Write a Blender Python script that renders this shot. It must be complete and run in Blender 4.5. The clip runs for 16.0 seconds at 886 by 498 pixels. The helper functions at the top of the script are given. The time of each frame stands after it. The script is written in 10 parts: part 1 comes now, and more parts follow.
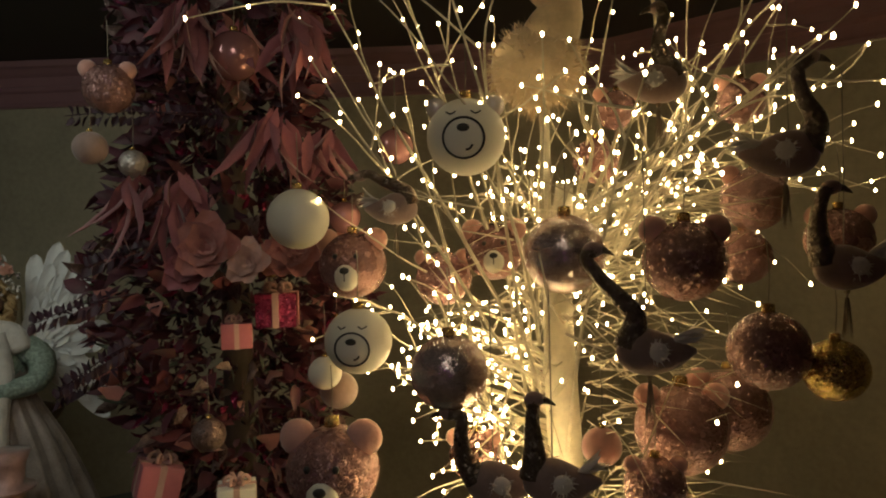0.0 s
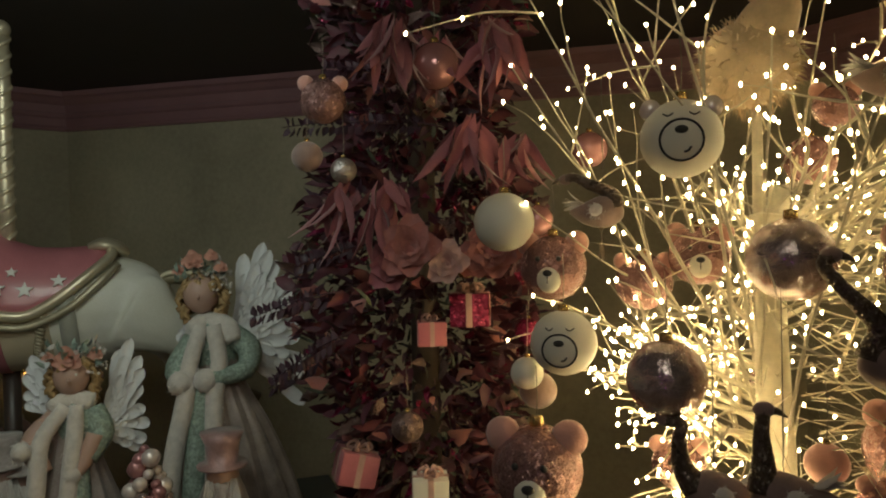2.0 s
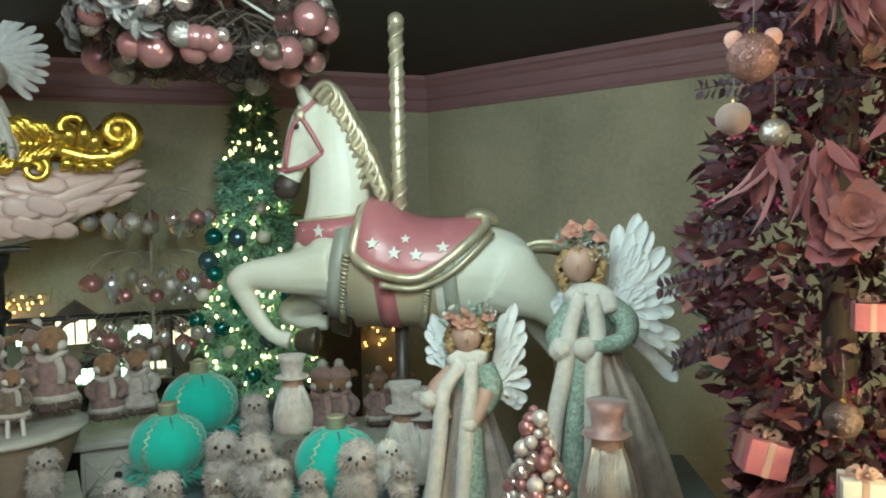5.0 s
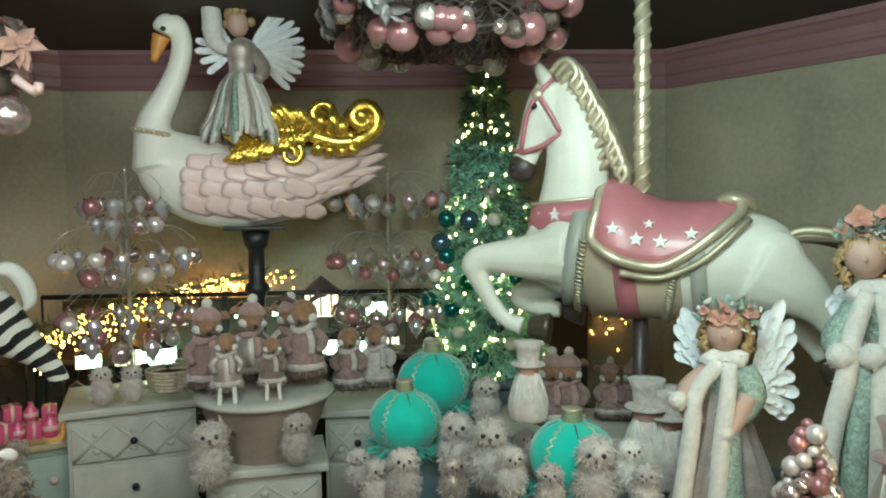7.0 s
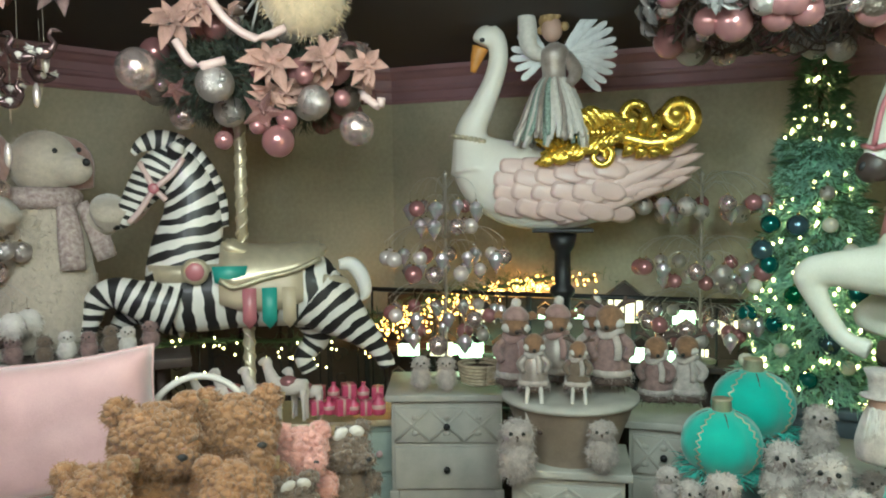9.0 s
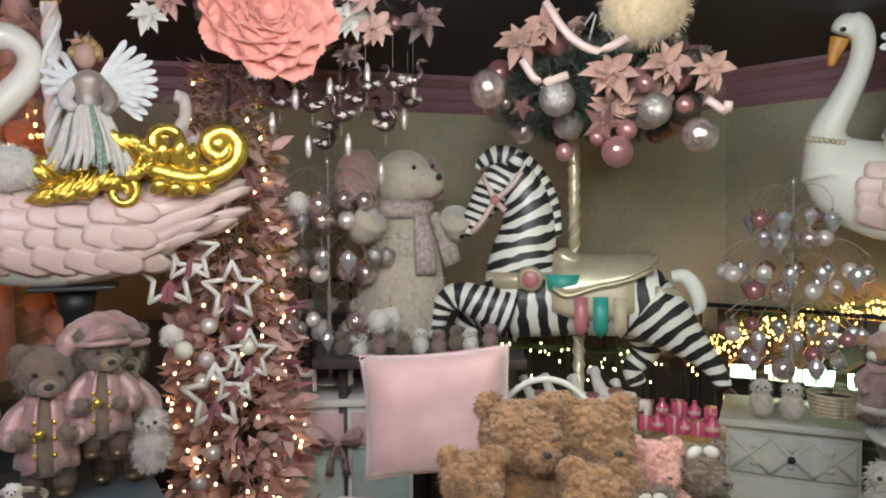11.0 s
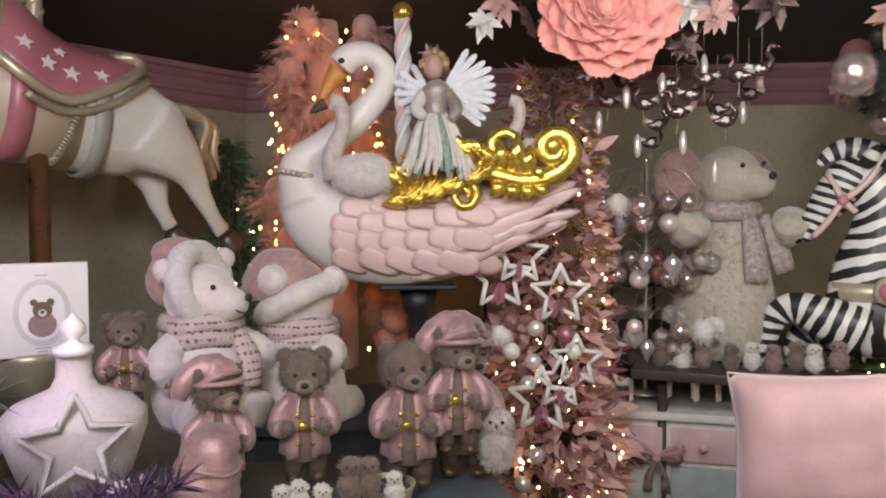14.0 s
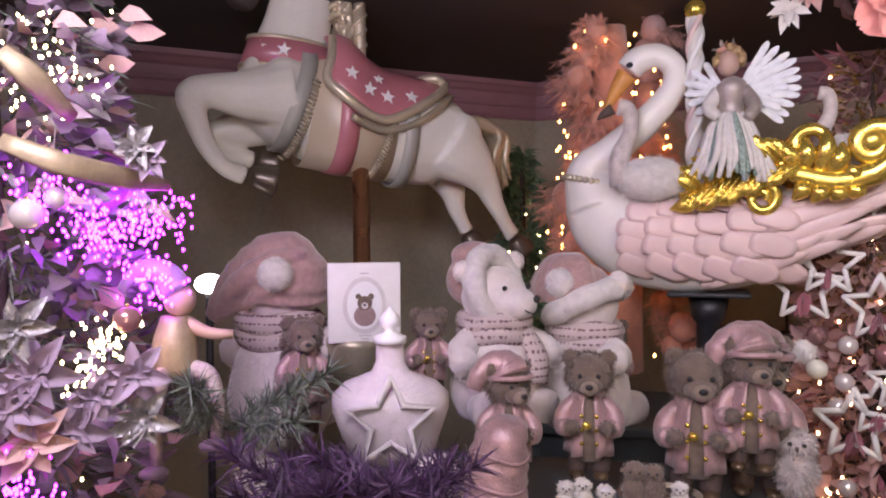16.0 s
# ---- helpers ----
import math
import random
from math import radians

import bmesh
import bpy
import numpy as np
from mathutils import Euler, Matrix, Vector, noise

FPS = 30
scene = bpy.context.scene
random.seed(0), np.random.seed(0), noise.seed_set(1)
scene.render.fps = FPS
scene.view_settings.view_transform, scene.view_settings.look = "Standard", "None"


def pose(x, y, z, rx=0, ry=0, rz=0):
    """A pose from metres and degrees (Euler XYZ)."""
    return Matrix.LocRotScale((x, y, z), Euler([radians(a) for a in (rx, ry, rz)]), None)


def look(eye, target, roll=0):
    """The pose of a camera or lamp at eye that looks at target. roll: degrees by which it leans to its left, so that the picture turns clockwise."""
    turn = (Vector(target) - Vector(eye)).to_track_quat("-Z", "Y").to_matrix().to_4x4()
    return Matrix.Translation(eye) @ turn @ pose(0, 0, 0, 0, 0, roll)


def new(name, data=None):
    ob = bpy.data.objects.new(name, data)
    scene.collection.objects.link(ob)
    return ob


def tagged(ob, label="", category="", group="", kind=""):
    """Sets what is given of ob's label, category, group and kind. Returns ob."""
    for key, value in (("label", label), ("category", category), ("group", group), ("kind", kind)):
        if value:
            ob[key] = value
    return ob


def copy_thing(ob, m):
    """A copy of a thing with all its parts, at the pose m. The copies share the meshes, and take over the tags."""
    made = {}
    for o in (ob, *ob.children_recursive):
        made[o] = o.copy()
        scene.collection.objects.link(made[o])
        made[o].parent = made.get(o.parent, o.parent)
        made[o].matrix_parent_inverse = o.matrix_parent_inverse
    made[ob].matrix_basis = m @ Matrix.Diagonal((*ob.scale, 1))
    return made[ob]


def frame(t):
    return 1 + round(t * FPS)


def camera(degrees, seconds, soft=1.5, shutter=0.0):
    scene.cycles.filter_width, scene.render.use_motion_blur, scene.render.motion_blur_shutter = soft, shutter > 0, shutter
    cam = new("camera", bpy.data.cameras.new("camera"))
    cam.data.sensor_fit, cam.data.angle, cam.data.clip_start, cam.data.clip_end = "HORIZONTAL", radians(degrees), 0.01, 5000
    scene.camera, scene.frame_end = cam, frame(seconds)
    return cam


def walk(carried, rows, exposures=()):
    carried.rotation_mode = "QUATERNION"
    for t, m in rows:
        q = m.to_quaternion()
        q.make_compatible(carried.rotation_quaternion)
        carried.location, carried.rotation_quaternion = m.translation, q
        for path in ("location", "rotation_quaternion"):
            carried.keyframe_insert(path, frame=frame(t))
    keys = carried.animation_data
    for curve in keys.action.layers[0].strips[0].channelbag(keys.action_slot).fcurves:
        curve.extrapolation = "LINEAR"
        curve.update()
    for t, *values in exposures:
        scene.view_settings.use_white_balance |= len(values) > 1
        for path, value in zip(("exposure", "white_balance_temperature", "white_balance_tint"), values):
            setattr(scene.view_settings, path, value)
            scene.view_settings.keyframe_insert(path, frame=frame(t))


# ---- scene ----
cam = camera(63.3, 16.0, soft=2.0)
EYE = 1.6
ROWS = [
    (0.0, 0.0, 0.0, 0.0, -0.04, -1.54, 1.51),
    (0.5, -0.0213, -0.0123, 0.0045, 2.39, -1.29, 1.28),
    (1.0, -0.0401, -0.0186, 0.0064, 5.61, -1.0, 1.23),
    (1.5, -0.0568, -0.0227, 0.0065, 8.44, -0.87, 1.26),
    (2.0, -0.0835, -0.0272, 0.003, 11.8, -1.07, 1.26),
    (2.5, -0.1114, -0.0298, -0.0005, 15.49, -1.54, 1.38),
    (3.0, -0.1456, -0.0392, -0.0008, 20.2, -1.86, 1.59),
    (3.5, -0.1873, -0.0588, -0.0001, 24.7, -1.93, 1.4),
    (4.0, -0.2263, -0.081, -0.001, 28.8, -2.1, 1.16),
    (6.5, -0.3897, -0.0722, -0.0024, 46.84, -3.53, 0.83),
    (7.0, -0.4165, -0.0647, -0.0042, 52.33, -3.73, 0.6),
    (7.5, -0.4217, -0.071, -0.0031, 57.75, -3.95, 0.48),
    (8.0, -0.4396, -0.0922, -0.0044, 63.99, -3.77, 0.37),
    (8.5, -0.4733, -0.089, -0.0024, 69.64, -3.55, 0.45),
    (9.0, -0.4799, -0.1078, 0.002, 75.24, -3.4, 0.44),
    (9.5, -0.4591, -0.1549, -0.0009, 81.0, -3.02, 0.39),
    (10.0, -0.4745, -0.1681, -0.0046, 88.45, -2.63, 0.39),
    (12.5, -0.4822, -0.3277, 0.0091, 108.69, -1.79, 0.49),
    (13.0, -0.4829, -0.3759, 0.0121, 111.79, -1.45, 0.37),
    (13.5, -0.4774, -0.4284, 0.0092, 114.62, -1.63, 0.3),
    (14.0, -0.4687, -0.4693, 0.005, 119.03, -2.07, 0.33),
    (14.5, -0.4793, -0.4544, 0.0092, 125.01, -2.3, 0.38),
    (15.0, -0.4751, -0.4456, 0.01, 130.79, -2.2, 0.38),
    (15.5, -0.4568, -0.4443, 0.0105, 135.91, -2.03, 0.37),
    (16.0, -0.4293, -0.4438, 0.0127, 141.38, -1.76, 0.35),
]
EXPOSURES = [(0.0, -2.05, 6900, 4), (1.5, -1.95, 6800, 2), (2.5, -1.35, 6300, -4), (3.5, -0.42, 5850, -8), (4.2, -0.02, 5650, -10), (6.5, 0.28, 5600, -11),
             (8.0, 0.42, 5550, -14), (9.5, 0.45, 5550, -10), (12.5, 0.34, 5850, 5), (14.5, 0.35, 5900, 11), (16.0, 0.32, 5750, 24)]
walk(cam, [(t, pose(x, y, EYE + z, 90 + pitch, roll, yaw)) for t, x, y, z, yaw, pitch, roll in ROWS], EXPOSURES)

# ---- light: dim unseen lamps, added under the ceiling mid-room, and the light strings themselves ----
world = bpy.data.worlds.new("world")
scene.world = world
world.use_nodes = True
world.node_tree.nodes["Background"].inputs[0].default_value = (0.9, 0.95, 1.0, 1)
world.node_tree.nodes["Background"].inputs[1].default_value = 0.02


def unseen_lamp(x, y, watts, colour, size=0.5, target=None):
    data = bpy.data.lights.new("assumed_lamp", "AREA")
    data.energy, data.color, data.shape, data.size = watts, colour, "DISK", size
    ob = new("assumed_lamp", data)
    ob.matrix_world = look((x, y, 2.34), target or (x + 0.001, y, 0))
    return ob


# number, places and aims are assumed, set to brighten each stretch of the room
unseen_lamp(-0.2, -0.1, 27, (1.0, 0.93, 0.82), 0.9, (-2.6, 0.6, 1.5))
unseen_lamp(-1.1, 0.8, 24, (0.92, 1.0, 0.92), 0.6, (-2.0, 2.3, 1.7))
unseen_lamp(-1.6, -0.3, 20, (1.0, 0.93, 0.85), 0.6, (-3.4, 0.0, 1.5))
unseen_lamp(-0.3, -1.0, 30, (1.0, 0.88, 0.9), 0.7, (-2.0, -2.5, 1.7))

# ---- building kit ----
rnd = random.Random(7)


def mat(name, col, rough=0.55, metal=0.0, var=0.18, scale=25.0, bump=0.15, col2=None, coat=0.0, sheen=0.0, glitter=0.0, emit=0.0, trans=0.0, per=0.0, fine=180.0):
    """A node material: base colour varied at two scales, fine relief; glitter tilts the normal of small flakes."""
    m = bpy.data.materials.new(name)
    m.use_nodes = True
    nt = m.node_tree
    b = nt.nodes["Principled BSDF"]
    lk = nt.links.new
    tc = nt.nodes.new("ShaderNodeTexCoord")
    n1 = nt.nodes.new("ShaderNodeTexNoise")
    n1.inputs["Scale"].default_value = scale
    n1.inputs["Detail"].default_value = 6
    n2 = nt.nodes.new("ShaderNodeTexNoise")
    n2.inputs["Scale"].default_value = fine
    n2.inputs["Detail"].default_value = 3
    lk(tc.outputs["Object"], n1.inputs["Vector"])
    lk(tc.outputs["Object"], n2.inputs["Vector"])
    add = nt.nodes.new("ShaderNodeMath")
    add.operation = "MULTIPLY_ADD"
    add.inputs[1].default_value = 0.35
    lk(n2.outputs["Fac"], add.inputs[0])
    lk(n1.outputs["Fac"], add.inputs[2])
    src = add.outputs[0]
    if per:
        info = nt.nodes.new("ShaderNodeObjectInfo")
        geo = nt.nodes.new("ShaderNodeNewGeometry")
        s1 = nt.nodes.new("ShaderNodeMath")
        s1.operation = "ADD"
        lk(info.outputs["Random"], s1.inputs[0])
        lk(geo.outputs["Random Per Island"], s1.inputs[1])
        s2 = nt.nodes.new("ShaderNodeMath")
        s2.operation = "MULTIPLY_ADD"
        s2.inputs[1].default_value = per
        lk(s1.outputs[0], s2.inputs[0])
        lk(src, s2.inputs[2])
        s3 = nt.nodes.new("ShaderNodeMath")
        s3.operation = "SUBTRACT"
        s3.inputs[1].default_value = per
        lk(s2.outputs[0], s3.inputs[0])
        src = s3.outputs[0]
    ramp = nt.nodes.new("ShaderNodeValToRGB")
    c2 = col2 or tuple(min(1, c * (1 + var) + 0.02 * var) for c in col)
    c1 = col if col2 else tuple(c * (1 - var) for c in col)
    ramp.color_ramp.elements[0].position, ramp.color_ramp.elements[0].color = 0.38, (*c1, 1)
    ramp.color_ramp.elements[1].position, ramp.color_ramp.elements[1].color = 0.95, (*c2, 1)
    lk(src, ramp.inputs[0])
    lk(ramp.outputs[0], b.inputs["Base Color"])
    rr = nt.nodes.new("ShaderNodeMapRange")
    rr.inputs["To Min"].default_value, rr.inputs["To Max"].default_value = max(0.02, rough - 0.12), min(1, rough + 0.12)
    lk(n1.outputs["Fac"], rr.inputs["Value"])
    lk(rr.outputs[0], b.inputs["Roughness"])
    b.inputs["Metallic"].default_value = metal
    b.inputs["Coat Weight"].default_value = coat
    b.inputs["Coat Roughness"].default_value = 0.12
    b.inputs["Sheen Weight"].default_value = sheen
    b.inputs["Sheen Roughness"].default_value = 0.5
    b.inputs["Transmission Weight"].default_value = trans
    if glitter:
        vo = nt.nodes.new("ShaderNodeTexVoronoi")
        vo.inputs["Scale"].default_value = 370 * (2 - glitter)
        lk(tc.outputs["Object"], vo.inputs["Vector"])
        sub = nt.nodes.new("ShaderNodeVectorMath")
        sub.operation = "SUBTRACT"
        sub.inputs[1].default_value = (0.5, 0.5, 0.5)
        lk(vo.outputs["Color"], sub.inputs[0])
        sc = nt.nodes.new("ShaderNodeVectorMath")
        sc.operation = "SCALE"
        sc.inputs["Scale"].default_value = 1.5 * glitter
        lk(sub.outputs[0], sc.inputs[0])
        g = nt.nodes.new("ShaderNodeNewGeometry")
        ad = nt.nodes.new("ShaderNodeVectorMath")
        ad.operation = "ADD"
        lk(sc.outputs[0], ad.inputs[0])
        lk(g.outputs["Normal"], ad.inputs[1])
        no = nt.nodes.new("ShaderNodeVectorMath")
        no.operation = "NORMALIZE"
        lk(ad.outputs[0], no.inputs[0])
        lk(no.outputs[0], b.inputs["Normal"])
    elif bump:
        bp = nt.nodes.new("ShaderNodeBump")
        bp.inputs["Strength"].default_value = bump
        bp.inputs["Distance"].default_value = 0.004
        lk(add.outputs[0], bp.inputs["Height"])
        lk(bp.outputs[0], b.inputs["Normal"])
    if emit:
        b.inputs["Emission Color"].default_value = (*col, 1)
        b.inputs["Emission Strength"].default_value = emit
    return m


def link_mesh(name, bm, material, smooth=True):
    me = bpy.data.meshes.new(name)
    bmesh.ops.recalc_face_normals(bm, faces=bm.faces)
    bm.to_mesh(me)
    bm.free()
    for m in material if isinstance(material, (list, tuple)) else [material]:
        me.materials.append(m)
    if smooth:
        me.polygons.foreach_set("use_smooth", [True] * len(me.polygons))
    return new(name, me)


def part(name, bm, material, parent, label="", smooth=True, voxel=0.0, solid=0.0):
    """Links a bmesh as one mesh object under a thing or a part."""
    ob = link_mesh(name, bm, material, smooth)
    ob.parent = parent
    if label:
        ob["label"] = label
    finish(ob, voxel, solid)
    return ob


def finish(ob, voxel=0.0, solid=0.0):
    if voxel:
        r = ob.modifiers.new("blend", "REMESH")
        r.mode, r.voxel_size, r.use_smooth_shade = "VOXEL", voxel, True
        s = ob.modifiers.new("smooth", "SMOOTH")
        s.factor, s.iterations = 0.5, 8
    if solid:
        s = ob.modifiers.new("thickness", "SOLIDIFY")
        s.thickness, s.offset = solid, 0


def thing(name, at, rz, label, category, group="", ry=0.0):
    """An Empty at the base of a thing: local x to the side, y to the back, z up."""
    ob = new(name)
    ob.empty_display_size = 0.05
    ob.matrix_world = pose(*at, 0, ry, rz)
    return tagged(ob, label, category, group)


def single(name, bm, material, label, category, at=(0, 0, 0), rz=0.0, group="", kind="", smooth=True, voxel=0.0, solid=0.0):
    ob = link_mesh(name, bm, material, smooth)
    ob.matrix_world = pose(*at, 0, 0, rz)
    finish(ob, voxel, solid)
    return tagged(ob, label, category, group, kind)


def mark(bm, n0, slot):
    bm.faces.ensure_lookup_table()
    for i in range(n0, len(bm.faces)):
        bm.faces[i].material_index = slot


def ell(bm, c, r, seg=16, rings=10, rot=None, slot=0):
    """An ellipsoid."""
    r = (r, r, r) if isinstance(r, (int, float)) else r
    turn = Euler([radians(a) for a in rot]).to_matrix() if rot else None
    c = Vector(c)
    nv = bm.verts.new

    def at(x, y, z):
        v = Vector((x * r[0], y * r[1], z * r[2]))
        return nv(c + (turn @ v if turn else v))

    top, low = at(0, 0, 1), at(0, 0, -1)
    rows = []
    for i in range(1, rings):
        q = math.pi * i / rings
        sq, cq = math.sin(q), math.cos(q)
        rows.append([at(sq * math.cos(k * math.tau / seg), sq * math.sin(k * math.tau / seg), cq) for k in range(seg)])
    fs = []
    for k in range(seg):
        j = (k + 1) % seg
        fs.append(bm.faces.new((top, rows[0][k], rows[0][j])))
        fs.append(bm.faces.new((low, rows[-1][j], rows[-1][k])))
        for u, w in zip(rows, rows[1:]):
            fs.append(bm.faces.new((u[k], w[k], w[j], u[j])))
    if slot:
        for f in fs:
            f.material_index = slot


def box(bm, c, s, rot=None, slot=0, bevel=0.0):
    n0 = len(bm.faces)
    m = Matrix.Translation(c) @ (Euler([radians(a) for a in rot]).to_matrix().to_4x4() if rot else Matrix()) @ Matrix.Diagonal((*s, 1))
    out = bmesh.ops.create_cube(bm, size=1, matrix=m)
    if bevel:
        edges = list({e for v in out["verts"] for e in v.link_edges})
        bmesh.ops.bevel(bm, geom=edges, offset=bevel, segments=2, affect="EDGES", profile=0.6)
    if slot:
        mark(bm, n0, slot)


def spline(pts, steps):
    """Catmull-Rom through the points (any number of coordinates each)."""
    p = [np.array(q, float) for q in pts]
    p = [2 * p[0] - p[1]] + p + [2 * p[-1] - p[-2]]
    out = []
    for i in range(1, len(p) - 2):
        for k in range(steps):
            t = k / steps
            out.append(0.5 * (2 * p[i] + (p[i + 1] - p[i - 1]) * t + (2 * p[i - 1] - 5 * p[i] + 4 * p[i + 1] - p[i + 2]) * t * t
                              + (3 * p[i] - p[i - 1] - 3 * p[i + 1] + p[i + 2]) * t ** 3))
    return out + [p[-2]]


def tube(bm, pts, radii, seg=8, steps=4, flat=1.0, slot=0, cap=True):
    """A round tube along a smooth line; radii one number or one a point; flat squeezes it along y."""
    n0 = len(bm.faces)
    rad = [radii] * len(pts) if isinstance(radii, (int, float)) else list(radii)
    line = spline([(*p, r) for p, r in zip(pts, rad)], steps) if steps > 1 else [np.array((*p, r), float) for p, r in zip(pts, rad)]
    rings = []
    up = Vector((0, 1, 0))
    for i, q in enumerate(line):
        a, b = line[max(0, i - 1)], line[min(len(line) - 1, i + 1)]
        d = Vector(b[:3] - a[:3])
        d = d.normalized() if d.length > 1e-9 else Vector((0, 0, 1))
        side = d.cross(up)
        if side.length < 0.05:
            side = d.cross(Vector((1, 0, 0)))
        side.normalize()
        fwd = side.cross(d).normalized()
        c, r = Vector(q[:3]), max(q[3], 1e-5)
        rings.append([bm.verts.new(c + side * (r * math.cos(k * math.tau / seg)) + fwd * (r * flat * math.sin(k * math.tau / seg))) for k in range(seg)])
    for a, b in zip(rings, rings[1:]):
        for k in range(seg):
            bm.faces.new((a[k], a[(k + 1) % seg], b[(k + 1) % seg], b[k]))
    if cap:
        bm.faces.new(rings[0][::-1])
        bm.faces.new(rings[-1])
    if slot:
        mark(bm, n0, slot)


def lathe(bm, prof, c=(0, 0, 0), seg=20, slot=0, squash=1.0, lobes=0, lobe=0.0):
    """A turned shape from (radius, height) pairs; lobes gives it ribs."""
    n0 = len(bm.faces)
    rings = []
    for r, z in prof:
        ring = []
        for k in range(seg):
            a = k * math.tau / seg
            q = r * (1 + lobe * abs(math.sin(a * lobes / 2)) if lobes else 1)
            ring.append(bm.verts.new((c[0] + q * math.cos(a), c[1] + q * squash * math.sin(a), c[2] + z)))
        rings.append(ring)
    for a, b in zip(rings, rings[1:]):
        for k in range(seg):
            bm.faces.new((a[k], a[(k + 1) % seg], b[(k + 1) % seg], b[k]))
    bm.faces.new(rings[0][::-1])
    bm.faces.new(rings[-1])
    if slot:
        mark(bm, n0, slot)


def plate(bm, outline, thick, m=None, slot=0, dome=0.0, ring=0.0):
    """A flat shape in the xz plane, thick along y, with its front middle raised by dome."""
    n0 = len(bm.faces)
    m = m or Matrix()
    cx, cz = sum(p[0] for p in outline) / len(outline), sum(p[1] for p in outline) / len(outline)
    fr = [bm.verts.new(m @ Vector((x, -thick / 2, z))) for x, z in outline]
    bk = [bm.verts.new(m @ Vector((x, thick / 2, z))) for x, z in outline]
    a = bm.verts.new(m @ Vector((cx, -thick / 2 - dome, cz)))
    b = bm.verts.new(m @ Vector((cx, thick / 2, cz)))
    n = len(outline)
    inn = [bm.verts.new(m @ Vector((cx + (x - cx) * ring, -thick / 2 - dome, cz + (z - cz) * ring))) for x, z in outline] if ring else None
    for i in range(n):
        j = (i + 1) % n
        if ring:
            bm.faces.new((fr[i], fr[j], inn[j], inn[i]))
            bm.faces.new((inn[i], inn[j], a))
        else:
            bm.faces.new((fr[i], fr[j], a))
        bm.faces.new((bk[j], bk[i], b))
        bm.faces.new((fr[j], fr[i], bk[i], bk[j]))
    if slot:
        mark(bm, n0, slot)


def star_outline(r, inner=0.42, n=5, turn=90):
    return [((r if k % 2 == 0 else r * inner) * math.cos(radians(turn + k * 180 / n)), (r if k % 2 == 0 else r * inner) * math.sin(radians(turn + k * 180 / n))) for k in range(2 * n)]


def leaf(bm, p, d, length, width, up=None, bend=0.2, slot=0, fold=0.25):
    """One pointed leaf: two folded halves, bent along its length."""
    n0 = len(bm.faces)
    d = Vector(d).normalized()
    up = Vector(up) if up else Vector((rnd.uniform(-1, 1), rnd.uniform(-1, 1), rnd.uniform(-1, 1)))
    side = d.cross(up)
    if side.length < 0.05:
        side = d.cross(Vector((0.3, 0.5, 0.8)))
    side.normalize()
    nor = side.cross(d)
    p = Vector(p)
    q = lambda s, w, h: bm.verts.new(p + d * (length * s) + side * (width * w) + nor * (length * (h - bend * s * s)))
    a, m1, m2, e = q(0, 0, 0), q(0.4, 0, 0), q(0.75, 0, 0), q(1, 0, 0)
    l1, l2, r1, r2 = q(0.35, 0.5, fold * width / length), q(0.7, 0.38, fold * width / length), q(0.35, -0.5, fold * width / length), q(0.7, -0.38, fold * width / length)
    for f in ((a, m1, l1), (l1, m1, m2, l2), (l2, m2, e), (a, r1, m1), (r1, r2, m2, m1), (r2, e, m2)):
        bm.faces.new(f)
    if slot:
        mark(bm, n0, slot)


def strand(bm, p, d, length, w, droop=0.0, slot=0):
    """One thin hair or bristle: a single narrow blade."""
    p, d = Vector(p), Vector(d).normalized()
    s = d.cross(Vector((rnd.uniform(-1, 1), rnd.uniform(-1, 1), rnd.uniform(-1, 1)))).normalized() * w
    m = p + d * (length * 0.55) - Vector((0, 0, droop * length * 0.3))
    e = p + d * length - Vector((0, 0, droop * length))
    v = [bm.verts.new(x) for x in (p - s, p + s, m + s * 0.7, m - s * 0.7, e)]
    f1 = bm.faces.new((v[0], v[1], v[2], v[3]))
    f2 = bm.faces.new((v[3], v[2], v[4]))
    f1.material_index = f2.material_index = slot


def rdir():
    z = rnd.uniform(-1, 1)
    a = rnd.uniform(0, math.tau)
    r = math.sqrt(1 - z * z)
    return Vector((r * math.cos(a), r * math.sin(a), z))


def fuzz(bm, c, r, count, length, w, droop=0.3, slot=0, spread=0.5):
    """Hairs standing off an ellipsoid."""
    r = (r, r, r) if isinstance(r, (int, float)) else r
    for _ in range(count):
        d = rdir()
        p = Vector((c[0] + d.x * r[0] * 0.97, c[1] + d.y * r[1] * 0.97, c[2] + d.z * r[2] * 0.97))
        strand(bm, p, d + rdir() * spread, length * rnd.uniform(0.6, 1.2), w, droop, slot)


class Sketch:
    """Turns places in a side view, in its own small unit, into local metres round a chosen base."""

    def __init__(self, ax, ay, u):
        self.ax, self.ay, self.u = ax, ay, u

    def __call__(self, x, y, depth=0.0):
        return ((x - self.ax) * self.u, depth * self.u, (self.ay - y) * self.u)

    def limb(self, bm, pts, seg=12, steps=5, flat=1.0, slot=0):
        """pts: x, y, radius[, depth]."""
        tube(bm, [self(p[0], p[1], p[3] if len(p) > 3 else 0) for p in pts], [p[2] * self.u for p in pts], seg, steps, flat, slot)


